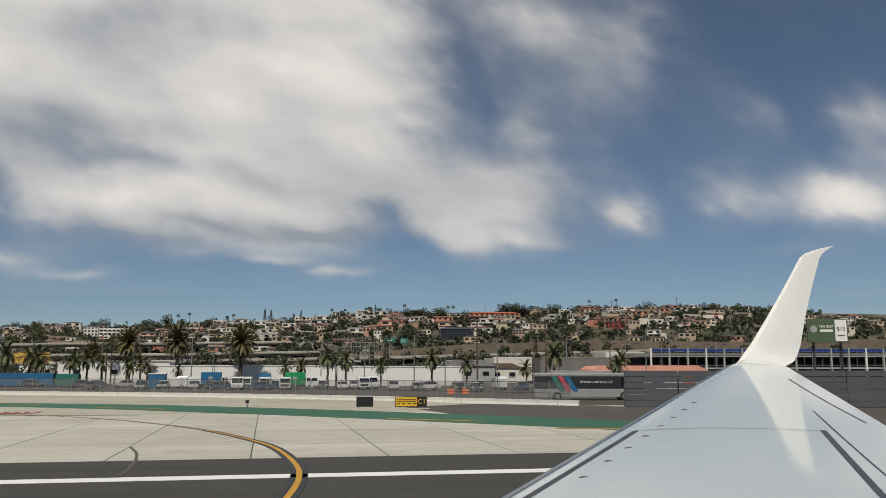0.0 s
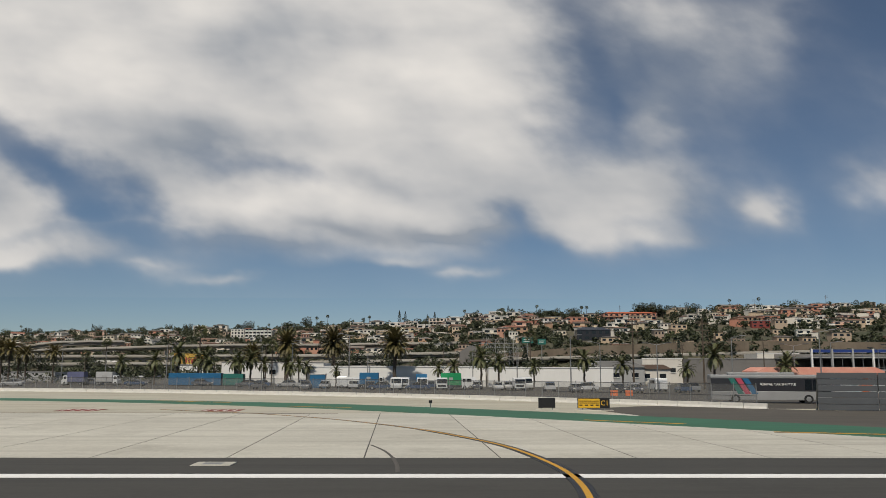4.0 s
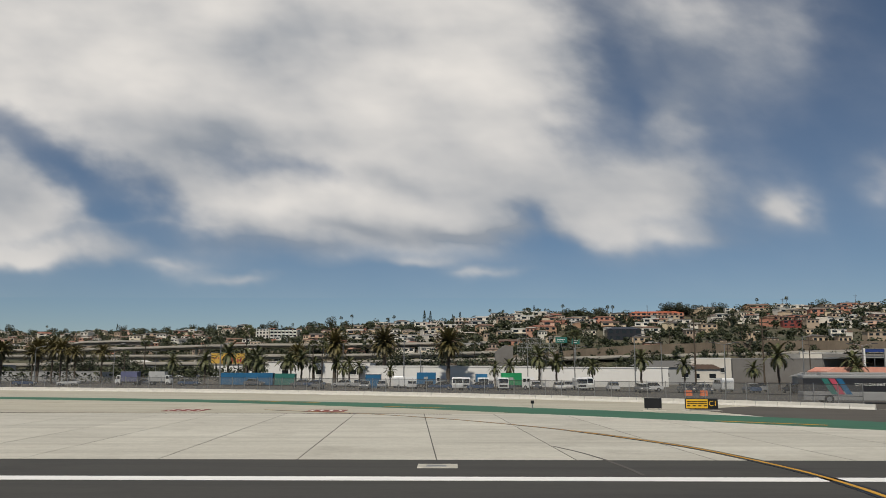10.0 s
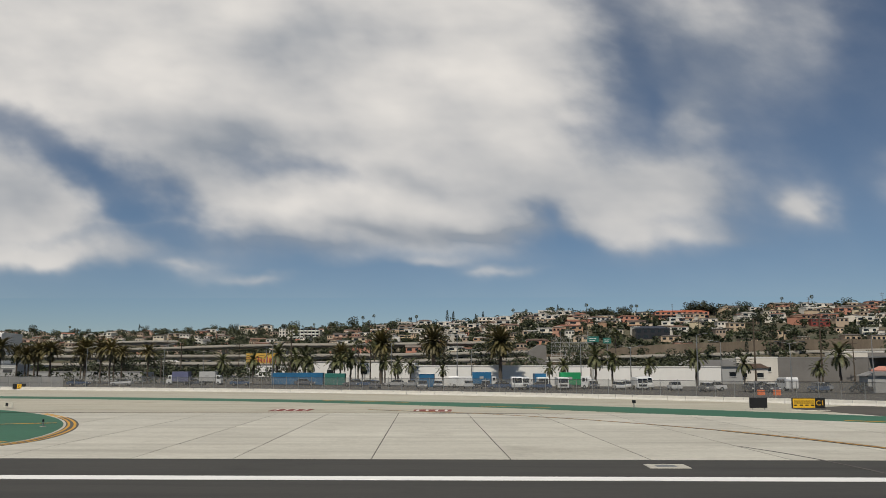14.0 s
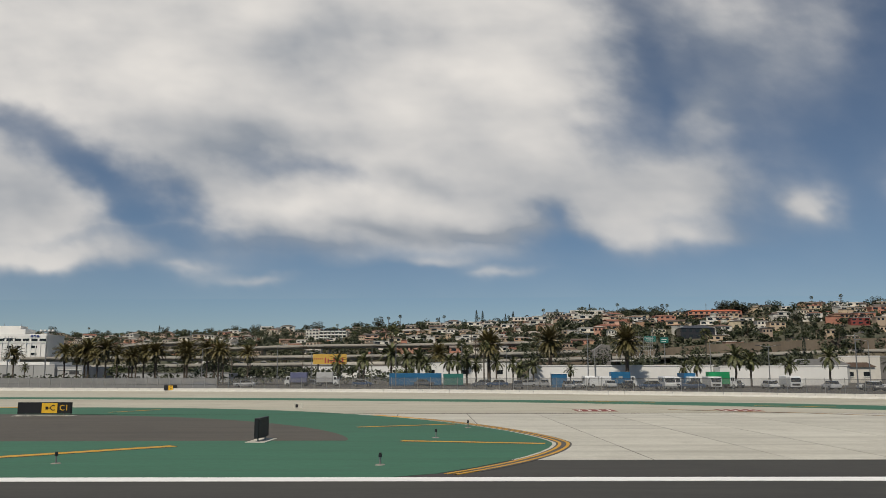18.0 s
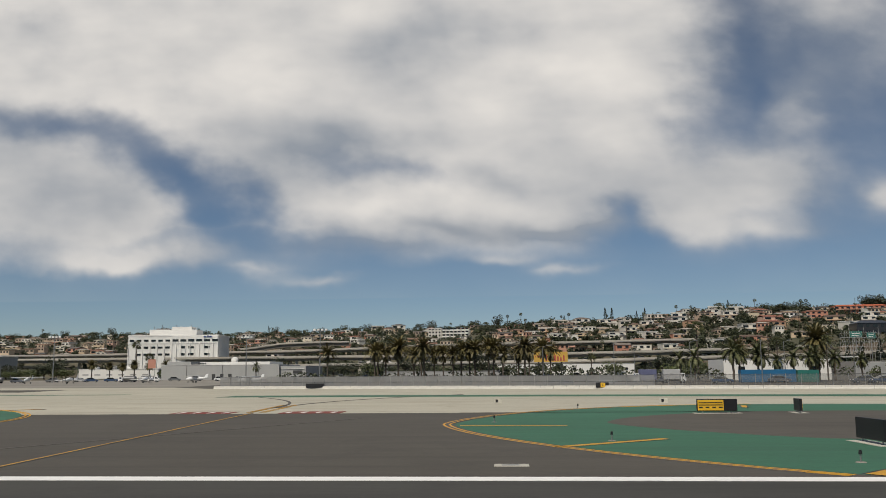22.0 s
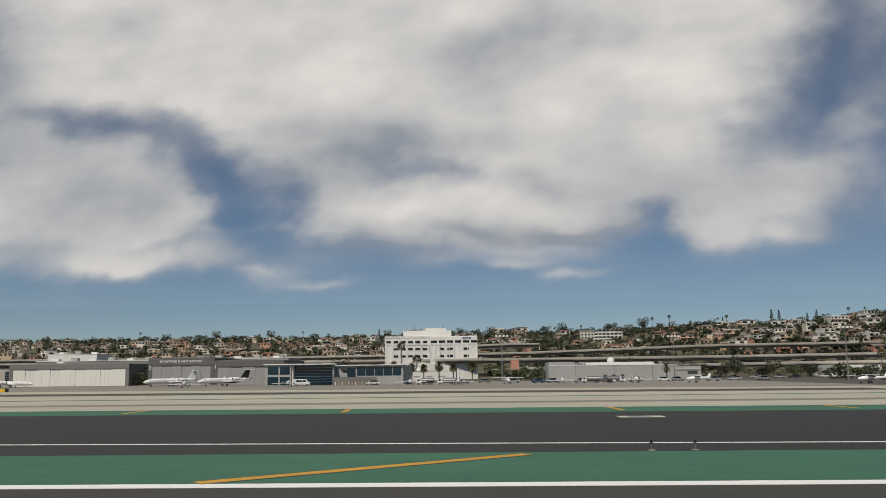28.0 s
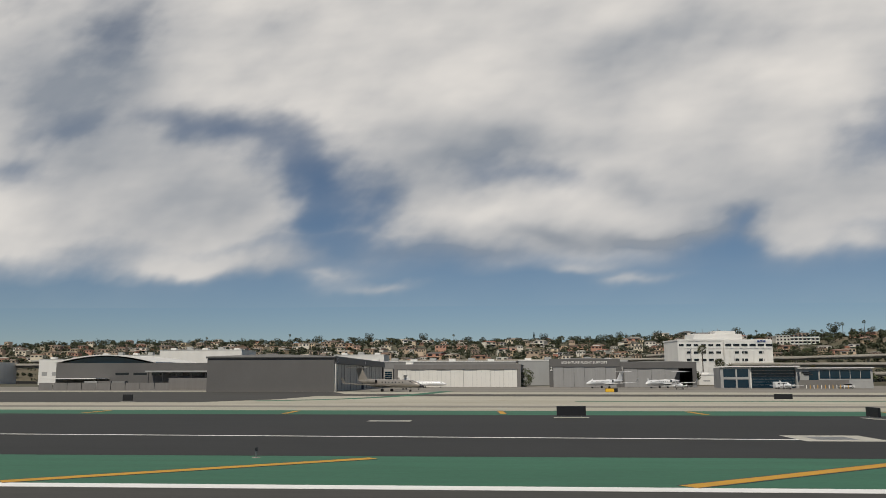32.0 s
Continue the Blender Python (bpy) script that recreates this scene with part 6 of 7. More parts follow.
bus()
for x, y in ((19.4, 118), (21.4, 117.5)):
    t = thing("traffic_barrier", "orange plastic road barrier", "barrier", "orange barriers", m=pose(x, y, 0))
    part("body", prism([(-0.22, 0), (0.22, 0), (0.08, 0.75), (-0.08, 0.75)], "x", -0.5, 0.5), ORANGE_PLASTIC, t)

# ---------- aircraft ----------
def body_of_revolution(profile, n=18, squash=1.0):
    return loft([[(x, r * math.cos(2 * math.pi * i / n), z0 + r * squash * math.sin(2 * math.pi * i / n)) for i in range(n)] for x, r, z0 in profile])


def blade(root, tip, chord_r, chord_t, thick, sweep):
    """A tapered flying surface from root to tip; the chord runs along -x."""
    root, tip = Vector(root), Vector(tip)
    d = (tip - root).normalized()
    up = Vector((1, 0, 0)).cross(d).normalized()
    rings = []
    for u in (0, 0.5, 1):
        p = root.lerp(tip, u) - Vector((sweep * u, 0, 0))
        c, th = chord_r + (chord_t - chord_r) * u, thick * (1 - 0.55 * u)
        rings.append([p + Vector((-c * k, 0, 0)) + up * th * s for k, s in ((0, 0), (0.08, 0.6), (0.35, 1), (1, 0.05), (0.35, -0.7), (0.08, -0.5))])
    return loft(rings)


def jet(paint, label, belly=None, scale=1.0, winglets=True):
    t = thing("business_jet", label, "airplane", "parked jets")
    prof = [(12.4, 0.05, 1.95), (12.0, 0.38, 2.0), (11.2, 0.72, 2.1), (10, 1.02, 2.25), (8.6, 1.2, 2.4), (0, 1.22, 2.45), (-6, 1.18, 2.5), (-9, 0.85, 2.75), (-11.6, 0.4, 3.1), (-12.6, 0.12, 3.2)]
    part("fuselage", body_of_revolution(prof), paint, t, smooth=True)
    for s in (-1, 1):
        w = part("wing", blade((1.5, s * 1.0, 1.75), (-3.5, s * 12.6, 2.55), 5.2, 1.5, 0.28, 2.2), paint, t)
        if winglets:
            part("winglet", blade((-5.7, s * 12.5, 2.5), (-6.3, s * 13.1, 4.2), 1.5, 0.6, 0.08, 0.5), paint, w)
        en = part("engine", loft([[(x, s * 1.95 + r * math.cos(a * math.pi / 7), 3.1 + r * math.sin(a * math.pi / 7)) for a in range(14)] for x, r in ((-3.4, 0.55), (-4.0, 0.72), (-6.0, 0.72), (-7.6, 0.42))]), paint, t, smooth=True)
        part("intake", rod((-3.38, s * 1.95, 3.1), (-3.5, s * 1.95, 3.1), 0.5, 0.5, 14), BLACK_SIGN, en)
        part("pylon", box(-6.6, min(s * 1.0, s * 1.5), 2.95, -4.2, max(s * 1.0, s * 1.5), 3.15), paint, t)
        part("tailplane", blade((-10.6, s * 0.1, 7.1), (-12.0, s * 4.4, 7.3), 2.4, 1.2, 0.2, 0.8), paint, t)
        for k in range(7):
            part("cabin_window", rod((6.5 - 1.35 * k, s * 1.12, 2.8), (6.5 - 1.35 * k, s * 1.2, 2.8), 0.2, 0.2, 10), GLASS, t)
        part("cockpit_window", prism([(10.3, 2.72), (9.0, 3.2), (8.7, 2.95), (9.7, 2.6)], "y", s * 0.62 - 0.3, s * 0.62 + 0.3), GLASS, t)
        g = part("main_gear", rod((-0.6, s * 2.2, 0.4), (-0.6, s * 2.2, 1.8), 0.09), STEEL, t)
        for k in (-0.2, 0.2):
            part("tyre", rod((-0.6, s * 2.2 + k - 0.1, 0.42), (-0.6, s * 2.2 + k + 0.1, 0.42), 0.42, 0.42, 12), RUBBER, g)
    part("fin", blade((-8.2, 0, 3.2), (-10.5, 0, 7.3), 4.2, 2.4, 0.16, 0.6), belly or paint, t)
    ng = part("nose_gear", rod((8.6, 0, 0.3), (8.6, 0, 1.6), 0.07), STEEL, t)
    part("tyre", rod((8.6, -0.2, 0.3), (8.6, 0.2, 0.3), 0.3, 0.3, 12), RUBBER, ng)
    if belly:
        part("belly", body_of_revolution([(9, 0.1, 1.5), (7, 0.8, 1.75), (-6, 0.86, 1.8), (-10, 0.1, 2.4)], squash=0.75), belly, t, smooth=True)
    return Kind(t)


def light_plane(high, label):
    t = thing("light_aircraft", label, "airplane", "parked light aircraft")
    part("fuselage", body_of_revolution([(3.4, 0.1, 1.2), (3.1, 0.4, 1.25), (2.0, 0.55, 1.35), (0.4, 0.68, 1.5), (-1.2, 0.5, 1.5), (-4.2, 0.14, 1.6)], 12, 1.1), JET_WHITE, t, smooth=True)
    z = 2.2 if high else 1.1
    part("wing", box(-0.7, -5.6, z, 0.9, 5.6, z + 0.16, 0.05), JET_WHITE, t)
    part("tailplane", box(-4.4, -1.7, 1.6, -3.6, 1.7, 1.68, 0.02), JET_WHITE, t)
    part("fin", blade((-3.2, 0, 1.7), (-3.9, 0, 3.0), 1.3, 0.7, 0.06, 0.2), JET_WHITE, t)
    part("canopy", prism([(1.3, 1.65), (0.8, 2.15), (-0.9, 2.15), (-1.4, 1.7)], "y", -0.5, 0.5), GLASS, t)
    for s in (-1, 1):
        part("strut", rod((0.2, s * 0.5, 1.0), (0.2, s * 1.1, 0.3), 0.05), STEEL, t)
        part("tyre", rod((0.2, s * 1.1 - 0.08, 0.26), (0.2, s * 1.1 + 0.08, 0.26), 0.26, 0.26, 10), RUBBER, t)
        if not high:
            part("engine", loft([[(x, s * 2.0 + r * math.cos(a * math.pi / 5), 1.25 + r * math.sin(a * math.pi / 5)) for a in range(10)] for x, r in ((1.7, 0.2), (1.3, 0.36), (-0.4, 0.3), (-1.0, 0.1))]), JET_WHITE, t)
            part("propeller", box(1.7, s * 2.0 - 0.06, 0.4, 1.75, s * 2.0 + 0.06, 2.1), DARK_STEEL, t)
    part("nose_leg", rod((2.6, 0, 0.2), (2.6, 0, 1.0), 0.05), STEEL, t)
    part("tyre", rod((2.6, -0.07, 0.22), (2.6, 0.07, 0.22), 0.22, 0.22, 10), RUBBER, t)
    if not high:
        part("propeller", box(3.4, -0.05, 0.4, 3.46, 0.05, 2.0), DARK_STEEL, t)
    return Kind(t)


for i in range(13):
    x = -196 + 14.5 * i + rnd.uniform(-4, 4)
    CAR.put(pose(x, np.interp(x, (-200, -80, 40), (396, 388, 392)) - 2.5, np.interp(x, (-200, -80, 40), (5.4, 6.2, 8.5)) + 0.01, 0, 0, 0), 1.05)
J_WHITE = jet(JET_WHITE, "white business jet parked in front of hangars")
J_BELLY = jet(JET_WHITE, "white business jet with a dark belly and fin", BUS_DARK)
J_GREY = jet(JET_GREY, "bronze-grey business jet with white doors behind it")
J_GREY.put(pose(-441, 218, 0, 0, 0, -33), 0.86)
jet(BUS_DARK, "small dark brown business jet beside the hangar doors").put(pose(-441, 255, 0, 0, 0, -18), 0.5)
J_WHITE.put(pose(-439, 297, 0, 0, 0, -8), 0.62)
J_WHITE.put(pose(-377.6, 285, 0, 0, 0, 224), 0.75)
J_BELLY.put(pose(-358.6, 284, 0, 0, 0, 224), 0.75)
LP, HP = light_plane(False, "small white twin-engine aircraft"), light_plane(True, "small white high-wing aircraft")
for k, x, y, a in ((LP, -360, 250, -84), (LP, -329, 252, -80), (LP, -292, 252, -90), (LP, -277.6, 252, -95), (HP, -263, 252, -80), (LP, -247, 248, -92), (LP, -225, 252, -85), (HP, -208, 248, 176), (HP, -178, 205, 172)):
    k.put(pose(x, y, 0, 0, 0, a), 0.86)
for i in range(18):
    x = -320 + 8.3 * i + rnd.uniform(-2, 2)
    CAR.put(pose(x, 270 + rnd.uniform(-3, 14), 0, 0, 0, rnd.choice((0, 180, 20))), 1.0)
VAN.put(pose(-327, 262, 0, 0, 0, 8), 0.95)


def fuel_truck():
    t = thing("fuel_truck", "white airport fuel truck with a silver tank", "truck", "fuel trucks")
    part("cab", prism([(2.0, 0.6), (4.1, 0.6), (4.15, 1.5), (3.6, 2.5), (2.0, 2.55)], "y", -1.1, 1.1), VEHICLE_WHITE, t)
    part("windscreen", prism([(4.12, 1.55), (3.66, 2.4), (3.6, 2.38), (4.05, 1.52)], "y", -1.0, 1.0), GLASS, t)
    part("side_window", prism([(2.5, 1.6), (3.7, 1.6), (3.45, 2.3), (2.5, 2.3)], "y", -1.12, 1.12), GLASS, t)
    part("chassis", box(-4.0, -0.9, 0.55, 2.2, 0.9, 0.85), DARK_STEEL, t)
    part("tank", loft([[(x, 1.15 * k * math.cos(a * math.pi / 8), 1.85 + 0.95 * k * math.sin(a * math.pi / 8)) for a in range(16)] for x, k in ((-4.1, 0.75), (-3.9, 1.0), (1.6, 1.0), (1.8, 0.75))]), STEEL, t, "silver tank", True)
    part("hose_box", box(-1.6, -1.2, 0.6, -0.2, -0.85, 1.3, 0.03), VEHICLE_WHITE, t)
    part("walkway", box(-3.6, -0.3, 2.8, 1.4, 0.3, 2.9), DARK_STEEL, t)
    wheels(t, (-3.0, -1.9, 3.1), 0.95, 0.5, 0.3)
    return Kind(t)


FUEL = fuel_truck()
for x, a in ((-288.3, 184), (-281.6, 180), (-236.5, 176), (-229, 10)):
    FUEL.put(pose(x, 264, 0, 0, 0, a), 0.7)
panel = thing("hoarding", "faded pink panel on two posts below the freeway", "sign", m=pose(-257.2, 330, 0))
part("panel", box(-1.6, -0.08, 4.6, 1.6, 0.08, 8.2, 0.02), PINK_WALL, panel)
for k in (-1.2, 1.2):
    part("post", rod((k, 0.15, 0), (k, 0.15, 8.0), 0.08), STEEL, panel)
tug = thing("tow_tug", "small dark baggage tug", "vehicle", m=pose(-447, 300, 0))
part("body", box(-1.3, -0.7, 0.25, 1.3, 0.7, 0.95, 0.06), DARK_STEEL, tug)
part("seat_back", box(-0.4, -0.5, 0.95, -0.2, 0.5, 1.5, 0.04), BLACK_SIGN, tug)
wheels(tug, (-0.8, 0.8), 0.6, 0.3)

# ---------- poles ----------
def lamp_post(h, double=False, label="tall galvanised street lamp with a curved arm"):
    t = thing("street_lamp", label, "street lamp", "street lamps")
    part("pole", rod((0, 0, 0), (0, 0, h), 0.13, 0.07), STEEL, t)
    for s in ((-1, 1) if double else (1,)):
        a = part("arm", rod((0, 0, h), (s * 1.8, 0, h + 0.35), 0.05, 0.04, 6), STEEL, t)
        part("lamp_head", box(s * 1.5 if s > 0 else -2.5, -0.16, h + 0.28, 2.5 if s > 0 else -1.5, 0.16, h + 0.44, 0.04), DARK_STEEL if double else STEEL, a)
    return Kind(t)


L1, L2 = lamp_post(9.5), lamp_post(8.0, True, "dark double-headed car park lamp")
for x, y in ((17, 140), (24, 150), (40, 128), (-23, 168), (-38, 190), (-62, 176), (-90, 190), (-106, 186), (-70, 205), (-48, 205), (2, 170), (50, 120), (66, 150)):
    L1.put(pose(x, y, 0, 0, 0, rnd.choice((0, 180, 30, 150))), rnd.uniform(0.85, 1.1))
for x, y in ((30, 134), (-20, 178), (54, 138), (10, 160), (-84, 200), (72, 140), (80, 160)):
    L2.put(pose(x, y, 0, 0, 0, rnd.uniform(-20, 20)), 0.95)


def mast(h):
    t = thing("floodlight_mast", "tall apron floodlight mast with a row of lamps", "floodlight", "floodlight masts")
    part("pole", rod((0, 0, 0), (0, 0, h), 0.22, 0.12), STEEL, t)
    part("crossbar", box(-2.2, -0.1, h - 0.1, 2.2, 0.1, h + 0.1), STEEL, t)
    for k in range(4):
        part("lamp_head", box(-2 + 1.15 * k, -0.4, h + 0.1, -1.3 + 1.15 * k, 0.1, h + 0.6, 0.04), SIGN_WHITE, t)
    return Kind(t)


MAST = mast(14.7)
for x, y in ((-264, 268), (-337, 340), (-205, 288), (-168, 240)):
    MAST.put(pose(x, y, 0))


def utility_pole(h):
    t = thing("utility_pole", "dark wooden utility pole with a crossarm", "utility pole", "utility poles")
    part("pole", rod((0, 0, -1), (0, 0, h), 0.17, 0.11), BARK, t)
    for z in (h - 0.8, h - 2):
        part("crossarm", box(-1.3, -0.08, z - 0.08, 1.3, 0.08, z + 0.08), BARK, t)
    for k in (-1.1, 1.1):
        part("insulator", rod((k, 0, h - 0.72), (k, 0, h - 0.5), 0.06), DARK_STEEL, t)
    return Kind(t)


UP = utility_pole(12)
for x, y in ((30, 150), (46, 160), (-44, 230), (-110, 330), (-160, 460), (-64, 460), (130, 600), (180, 620), (240, 630), (300, 640), (-40, 520), (50, 480), (100, 430), (-220, 560), (66, 240), (92, 246), (270, 560), (330, 600)):
    on_hill(UP, x, y, rnd.uniform(0.85, 1.15))

# ---------- palms and trees on the flat ----------
for x, y, k in ((-41.5, 202, 0), (-28.4, 187, 1), (-14.1, 173.5, 2)):
    DATE[k].put(pose(x, y, 0, 0, 0, 40 * k), 1.0 if k < 2 else 0.95)
DATE[0].put(pose(-54, 222, 0, 0, 0, 10), 0.8)
for k, (x, y, q) in enumerate(((-310.3, 385, 0.7), (-302, 386, 0.62), (-296.7, 388, 0.58), (-289.5, 385, 0.68), (-283, 387, 0.62), (-274.3, 385, 0.66))):
    DATE[k % 3].put(pose(x, y, 0, 0, 0, 50 * k), q)
ROWPALM[0].put(pose(-158, 204, 0), 0.95)
for i in range(22):
    x = -148 + 2.1 * i + rnd.uniform(-1.3, 1.3)
    ROWPALM[i % 2].put(pose(x, 206 + rnd.uniform(-9, 9), 0, 0, 0, rnd.uniform(0, 360)), rnd.uniform(0.85, 1.15))
for x, y, s in ((-64, 190, 1.5), (-58, 192, 1.35), (-71, 196, 1.2), (-49, 186, 1.1), (-36, 176, 0.8), (-33, 178, 0.9), (-26, 172, 0.7), (3, 158, 1.25), (6.5, 160, 1.1), (13, 158, 0.9), (28, 150, 0.95), (24, 166, 1.2), (44, 148, 1.3), (58, 150, 1.1), (36, 138, 0.8), (-2, 166, 0.9), (-76, 188, 1.1), (-5, 164, 0.8), (50, 132, 0.9), (-51, 190, 1.15), (-47, 188, 1.25), (-44.8, 192, 1.0), (-57.7, 190, 1.2), (-55.8, 186, 1.0), (-40, 196, 1.1), (-61, 196, 1.3), (-36.5, 190, 1.0), (-205, 300, 1.0)):
    YOUNG[rnd.randrange(2)].put(pose(x, y, 0, 0, 0, rnd.uniform(0, 360)), s)
for x, y, s in ((-43, 192, 0.75), (-48, 210, 0.8), (-303, 432, 1.5), (-311, 434, 1.45), (-66, 215, 1.1), (-46, 232, 1.0), (22, 240, 1.1), (-130, 300, 1.0), (-125, 306, 1.1), (-84, 300, 1.0)):
    FAN[rnd.randrange(3)].put(pose(x, y, 0, 0, 0, rnd.uniform(0, 360)), s)
for x, y, s in ((20, 340, 1.05), (26, 342, 1.15), (31.5, 338, 1.2), (14, 344, 0.8)):
    CYP.put(pose(x, y, height(x, y) - 0.1), s)
for i in range(34):
    x, y = rnd.uniform(-260, 110), rnd.uniform(232, 380)
    if -120 < x < -85 and y < 320 or (x < -180 and y < 350) or (x > 66 and y < 285) or (x > 30 and 200 < y < 232) or (-12 < x < 24 and 324 < y < 345):
        continue
    BROAD[rnd.randrange(5)].put(pose(x, y, 0, 0, 0, rnd.uniform(0, 360)), rnd.uniform(0.55, 1.0))
for i in range(16):
    BROAD[rnd.randrange(5)].put(pose(-255 + 11 * i + rnd.uniform(-3, 3), 352 + rnd.uniform(-6, 10), 0, 0, 0, rnd.uniform(0, 360)), rnd.uniform(0.5, 0.8))
for i in range(7):
    BROAD[rnd.randrange(5)].put(pose(-352 + 4 * i + rnd.uniform(-2, 2), 384 + rnd.uniform(-8, 8), 0, 0, 0, rnd.uniform(0, 360)), rnd.uniform(0.6, 0.9))
for x, y, s in ((-262, 360, 1.0), (-254, 350, 0.9), (-330, 398, 0.9), (-338, 402, 1.0), (-346, 398, 0.8), (60, 320, 1.0), (68, 318, 1.1), (76, 322, 1.0), (84, 318, 0.9), (112, 300, 1.0)):
    BROAD[rnd.randrange(5)].put(pose(x, y, 0, 0, 0, rnd.uniform(0, 360)), s)

for i in range(15):
    BROAD[rnd.randrange(5)].put(pose(-30 + 4.4 * i + rnd.uniform(-1.5, 1.5), 194 + rnd.uniform(-4, 4), 0, 0, 0, rnd.uniform(0, 360)), rnd.uniform(0.45, 0.8))
bm = bmesh.new()
for i in range(60):
    x = -172 + 1.9 * i + rnd.uniform(-1, 1)
    leafy(bm, (x, 216 + rnd.uniform(-4, 4), rnd.uniform(0.8, 2.0)), 1.8, 1.8, 1.3, 34, 0.4, rnd)
for i in range(60):
    x = -150 + 3.2 * i + rnd.uniform(-1, 1)
    leafy(bm, (x, 300 + rnd.uniform(-8, 8), rnd.uniform(0.8, 3.0)), 3, 2.5, 1.9, 40, 0.55, rnd)
for i in range(46):
    leafy(bm, (-146 + 1.1 * i, 302 + rnd.uniform(-1, 1), rnd.uniform(1.0, 3.6)), 1.6, 1.4, 1.3, 40, 0.45, rnd)
for i in range(120):
    x = -230 + 2.1 * i
    leafy(bm, (x, np.interp(x, (-262, -200, -80, 40), (418, 396, 388, 392)) - 8 + rnd.uniform(-1, 1), rnd.uniform(0.8, 4.4)), 2.2, 1.5, 1.5, 34, 0.5, rnd)
solid("hedge", bm, LEAF_DARK, "dark green hedge and bushes behind the fence", "bush", "stuff")

# ---------- hillside houses ----------
def house(w, d, floors, roof, label, wall=None, roof_m=None, balcony=False, cols=3, name="house"):
    t = thing(name, label, "house", "hillside houses")
    h = 2.9 * floors
    part("wall", box(-w / 2, -d / 2, -4, w / 2, d / 2, h), wall or HOUSE_WALL, t)
    rm = roof_m or HOUSE_ROOF
    if roof == "hip":
        e, k = 0.35, min(w, d) * 0.13
        bm = bmesh.new()
        a = [bm.verts.new(c) for c in ((-w / 2 - e, -d / 2 - e, h), (w / 2 + e, -d / 2 - e, h), (w / 2 + e, d / 2 + e, h), (-w / 2 - e, d / 2 + e, h))]
        r = [bm.verts.new(c) for c in ((-w / 2 + d / 2.2, 0, h + k), (w / 2 - d / 2.2, 0, h + k))]
        for f in ((a[0], a[1], r[1], r[0]), (a[2], a[3], r[0], r[1]), (a[1], a[2], r[1]), (a[3], a[0], r[0]), (a[3], a[2], a[1], a[0])):
            bm.faces.new(f)
        part("roof", bm, rm, t)
    elif roof == "gable":
        k = d * 0.13
        part("roof", prism([(-d / 2 - 0.4, h - 0.05), (0, h + k), (d / 2 + 0.4, h - 0.05), (0, h + k + 0.22)], "x", -w / 2 - 0.35, w / 2 + 0.35), rm, t)
    else:
        part("roof", box(-w / 2 - 0.25, -d / 2 - 0.25, h, w / 2 + 0.25, d / 2 + 0.25, h + 0.4), roof_m or ROOF_WHITE, t)
    if name == "house":
        s = 1 if (w + floors) % 2 else -1
        ww, hw = w * 0.42, h * (0.72 if floors > 1 else 0.86)
        x0 = s * w * 0.62
        wg = part("wing", box(x0 - ww / 2, -d * 0.62, -4, x0 + ww / 2, d * 0.2, hw), wall or HOUSE_WALL, t)
        part("wing_roof", prism([(-d * 0.66, hw - 0.04), (-d * 0.2, hw + 0.55), (d * 0.24, hw - 0.04)], "x", x0 - ww / 2 - 0.3, x0 + ww / 2 + 0.3), rm, wg)
    for f in range(floors):
        for c in range(cols):
            x = -w / 2 + w * (c + 0.5) / cols
            wide = w / cols * (0.62 if (c + f) % 2 else 0.42)
            wi = part("window", box(x - wide / 2, -d / 2 - 0.05, 2.9 * f + 0.8, x + wide / 2, -d / 2 + 0.05, 2.9 * f + 2.3), GLASS, t)
        if balcony and f:
            b = part("balcony", box(-w / 2 + 0.4, -d / 2 - 1.5, 2.9 * f - 0.15, w / 2 - 0.4, -d / 2, 2.9 * f + 0.05), HOUSE_WALL, t)
    return Kind(t)


HOUSES = [house(12, 9, 1, "hip", "single-storey stucco house with a hipped roof", cols=2), house(11, 9, 2, "hip", "two-storey stucco house with a hipped tile roof", cols=2),
          house(14, 9, 2, "flat", "flat-roofed two-storey house with a wide balcony", None, ROOF_GREY, True, 2), house(9, 8, 2, "gable", "small gabled house with dark windows", cols=2),
          house(16, 9, 1, "gable", "long low gabled house", cols=3), house(11, 10, 2, "flat", "cream flat-roofed house with a balcony", WARM_WHITE, None, True, 2),
          house(10, 8, 1, "flat", "low flat-roofed house with a plain front", None, ROOF_GREY, False, 2), house(15, 10, 2, "gable", "broad two-storey house with a shallow roof", None, None, True, 2),
          house(12, 9, 2, "hip", "cream two-storey house with a tile roof", WARM_WHITE, cols=2), house(20, 10, 2, "hip", "long tan apartment house with a tile roof", cols=4)]
# landmarks
hotel = thing("apartment_block", "long white four-storey apartment block with balconies on the ridge", "building", m=pose(-164.4, 728, 0.6, 0, 0, -4) @ Matrix.Diagonal((0.72, 1, 1, 1)))
gz = 27.0
part("wall", box(-24, 0, gz - 8, -8, 14, 37.2), WARM_WHITE, hotel)
part("wall", box(-7.98, 2, gz - 8, 26, 14, 35.4), WARM_WHITE, hotel)
part("roof", box(-24.3, -0.3, 37.2, -7.7, 14.3, 37.7), ROOF_WHITE, hotel)
part("roof", box(-7.7, 1.7, 35.4, 26.3, 14.3, 35.9), ROOF_WHITE, hotel)
for f in range(4):
    z = gz + 0.3 + 2.75 * f
    for k in range(4):
        window(hotel, -22 + 4.0 * k, 0.0, z + 1.4, 2.0, 1.5)
    for k in range(7):
        b = part("balcony", box(-7 + 4.7 * k, 0.4, z, -3.4 + 4.7 * k, 2, z + 1.0, 0.03), SIGN_WHITE, hotel)
        part("recess", box(-6.8 + 4.7 * k, 1.85, z + 0.9, -3.6 + 4.7 * k, 2.02, z + 2.4), GLASS, b)
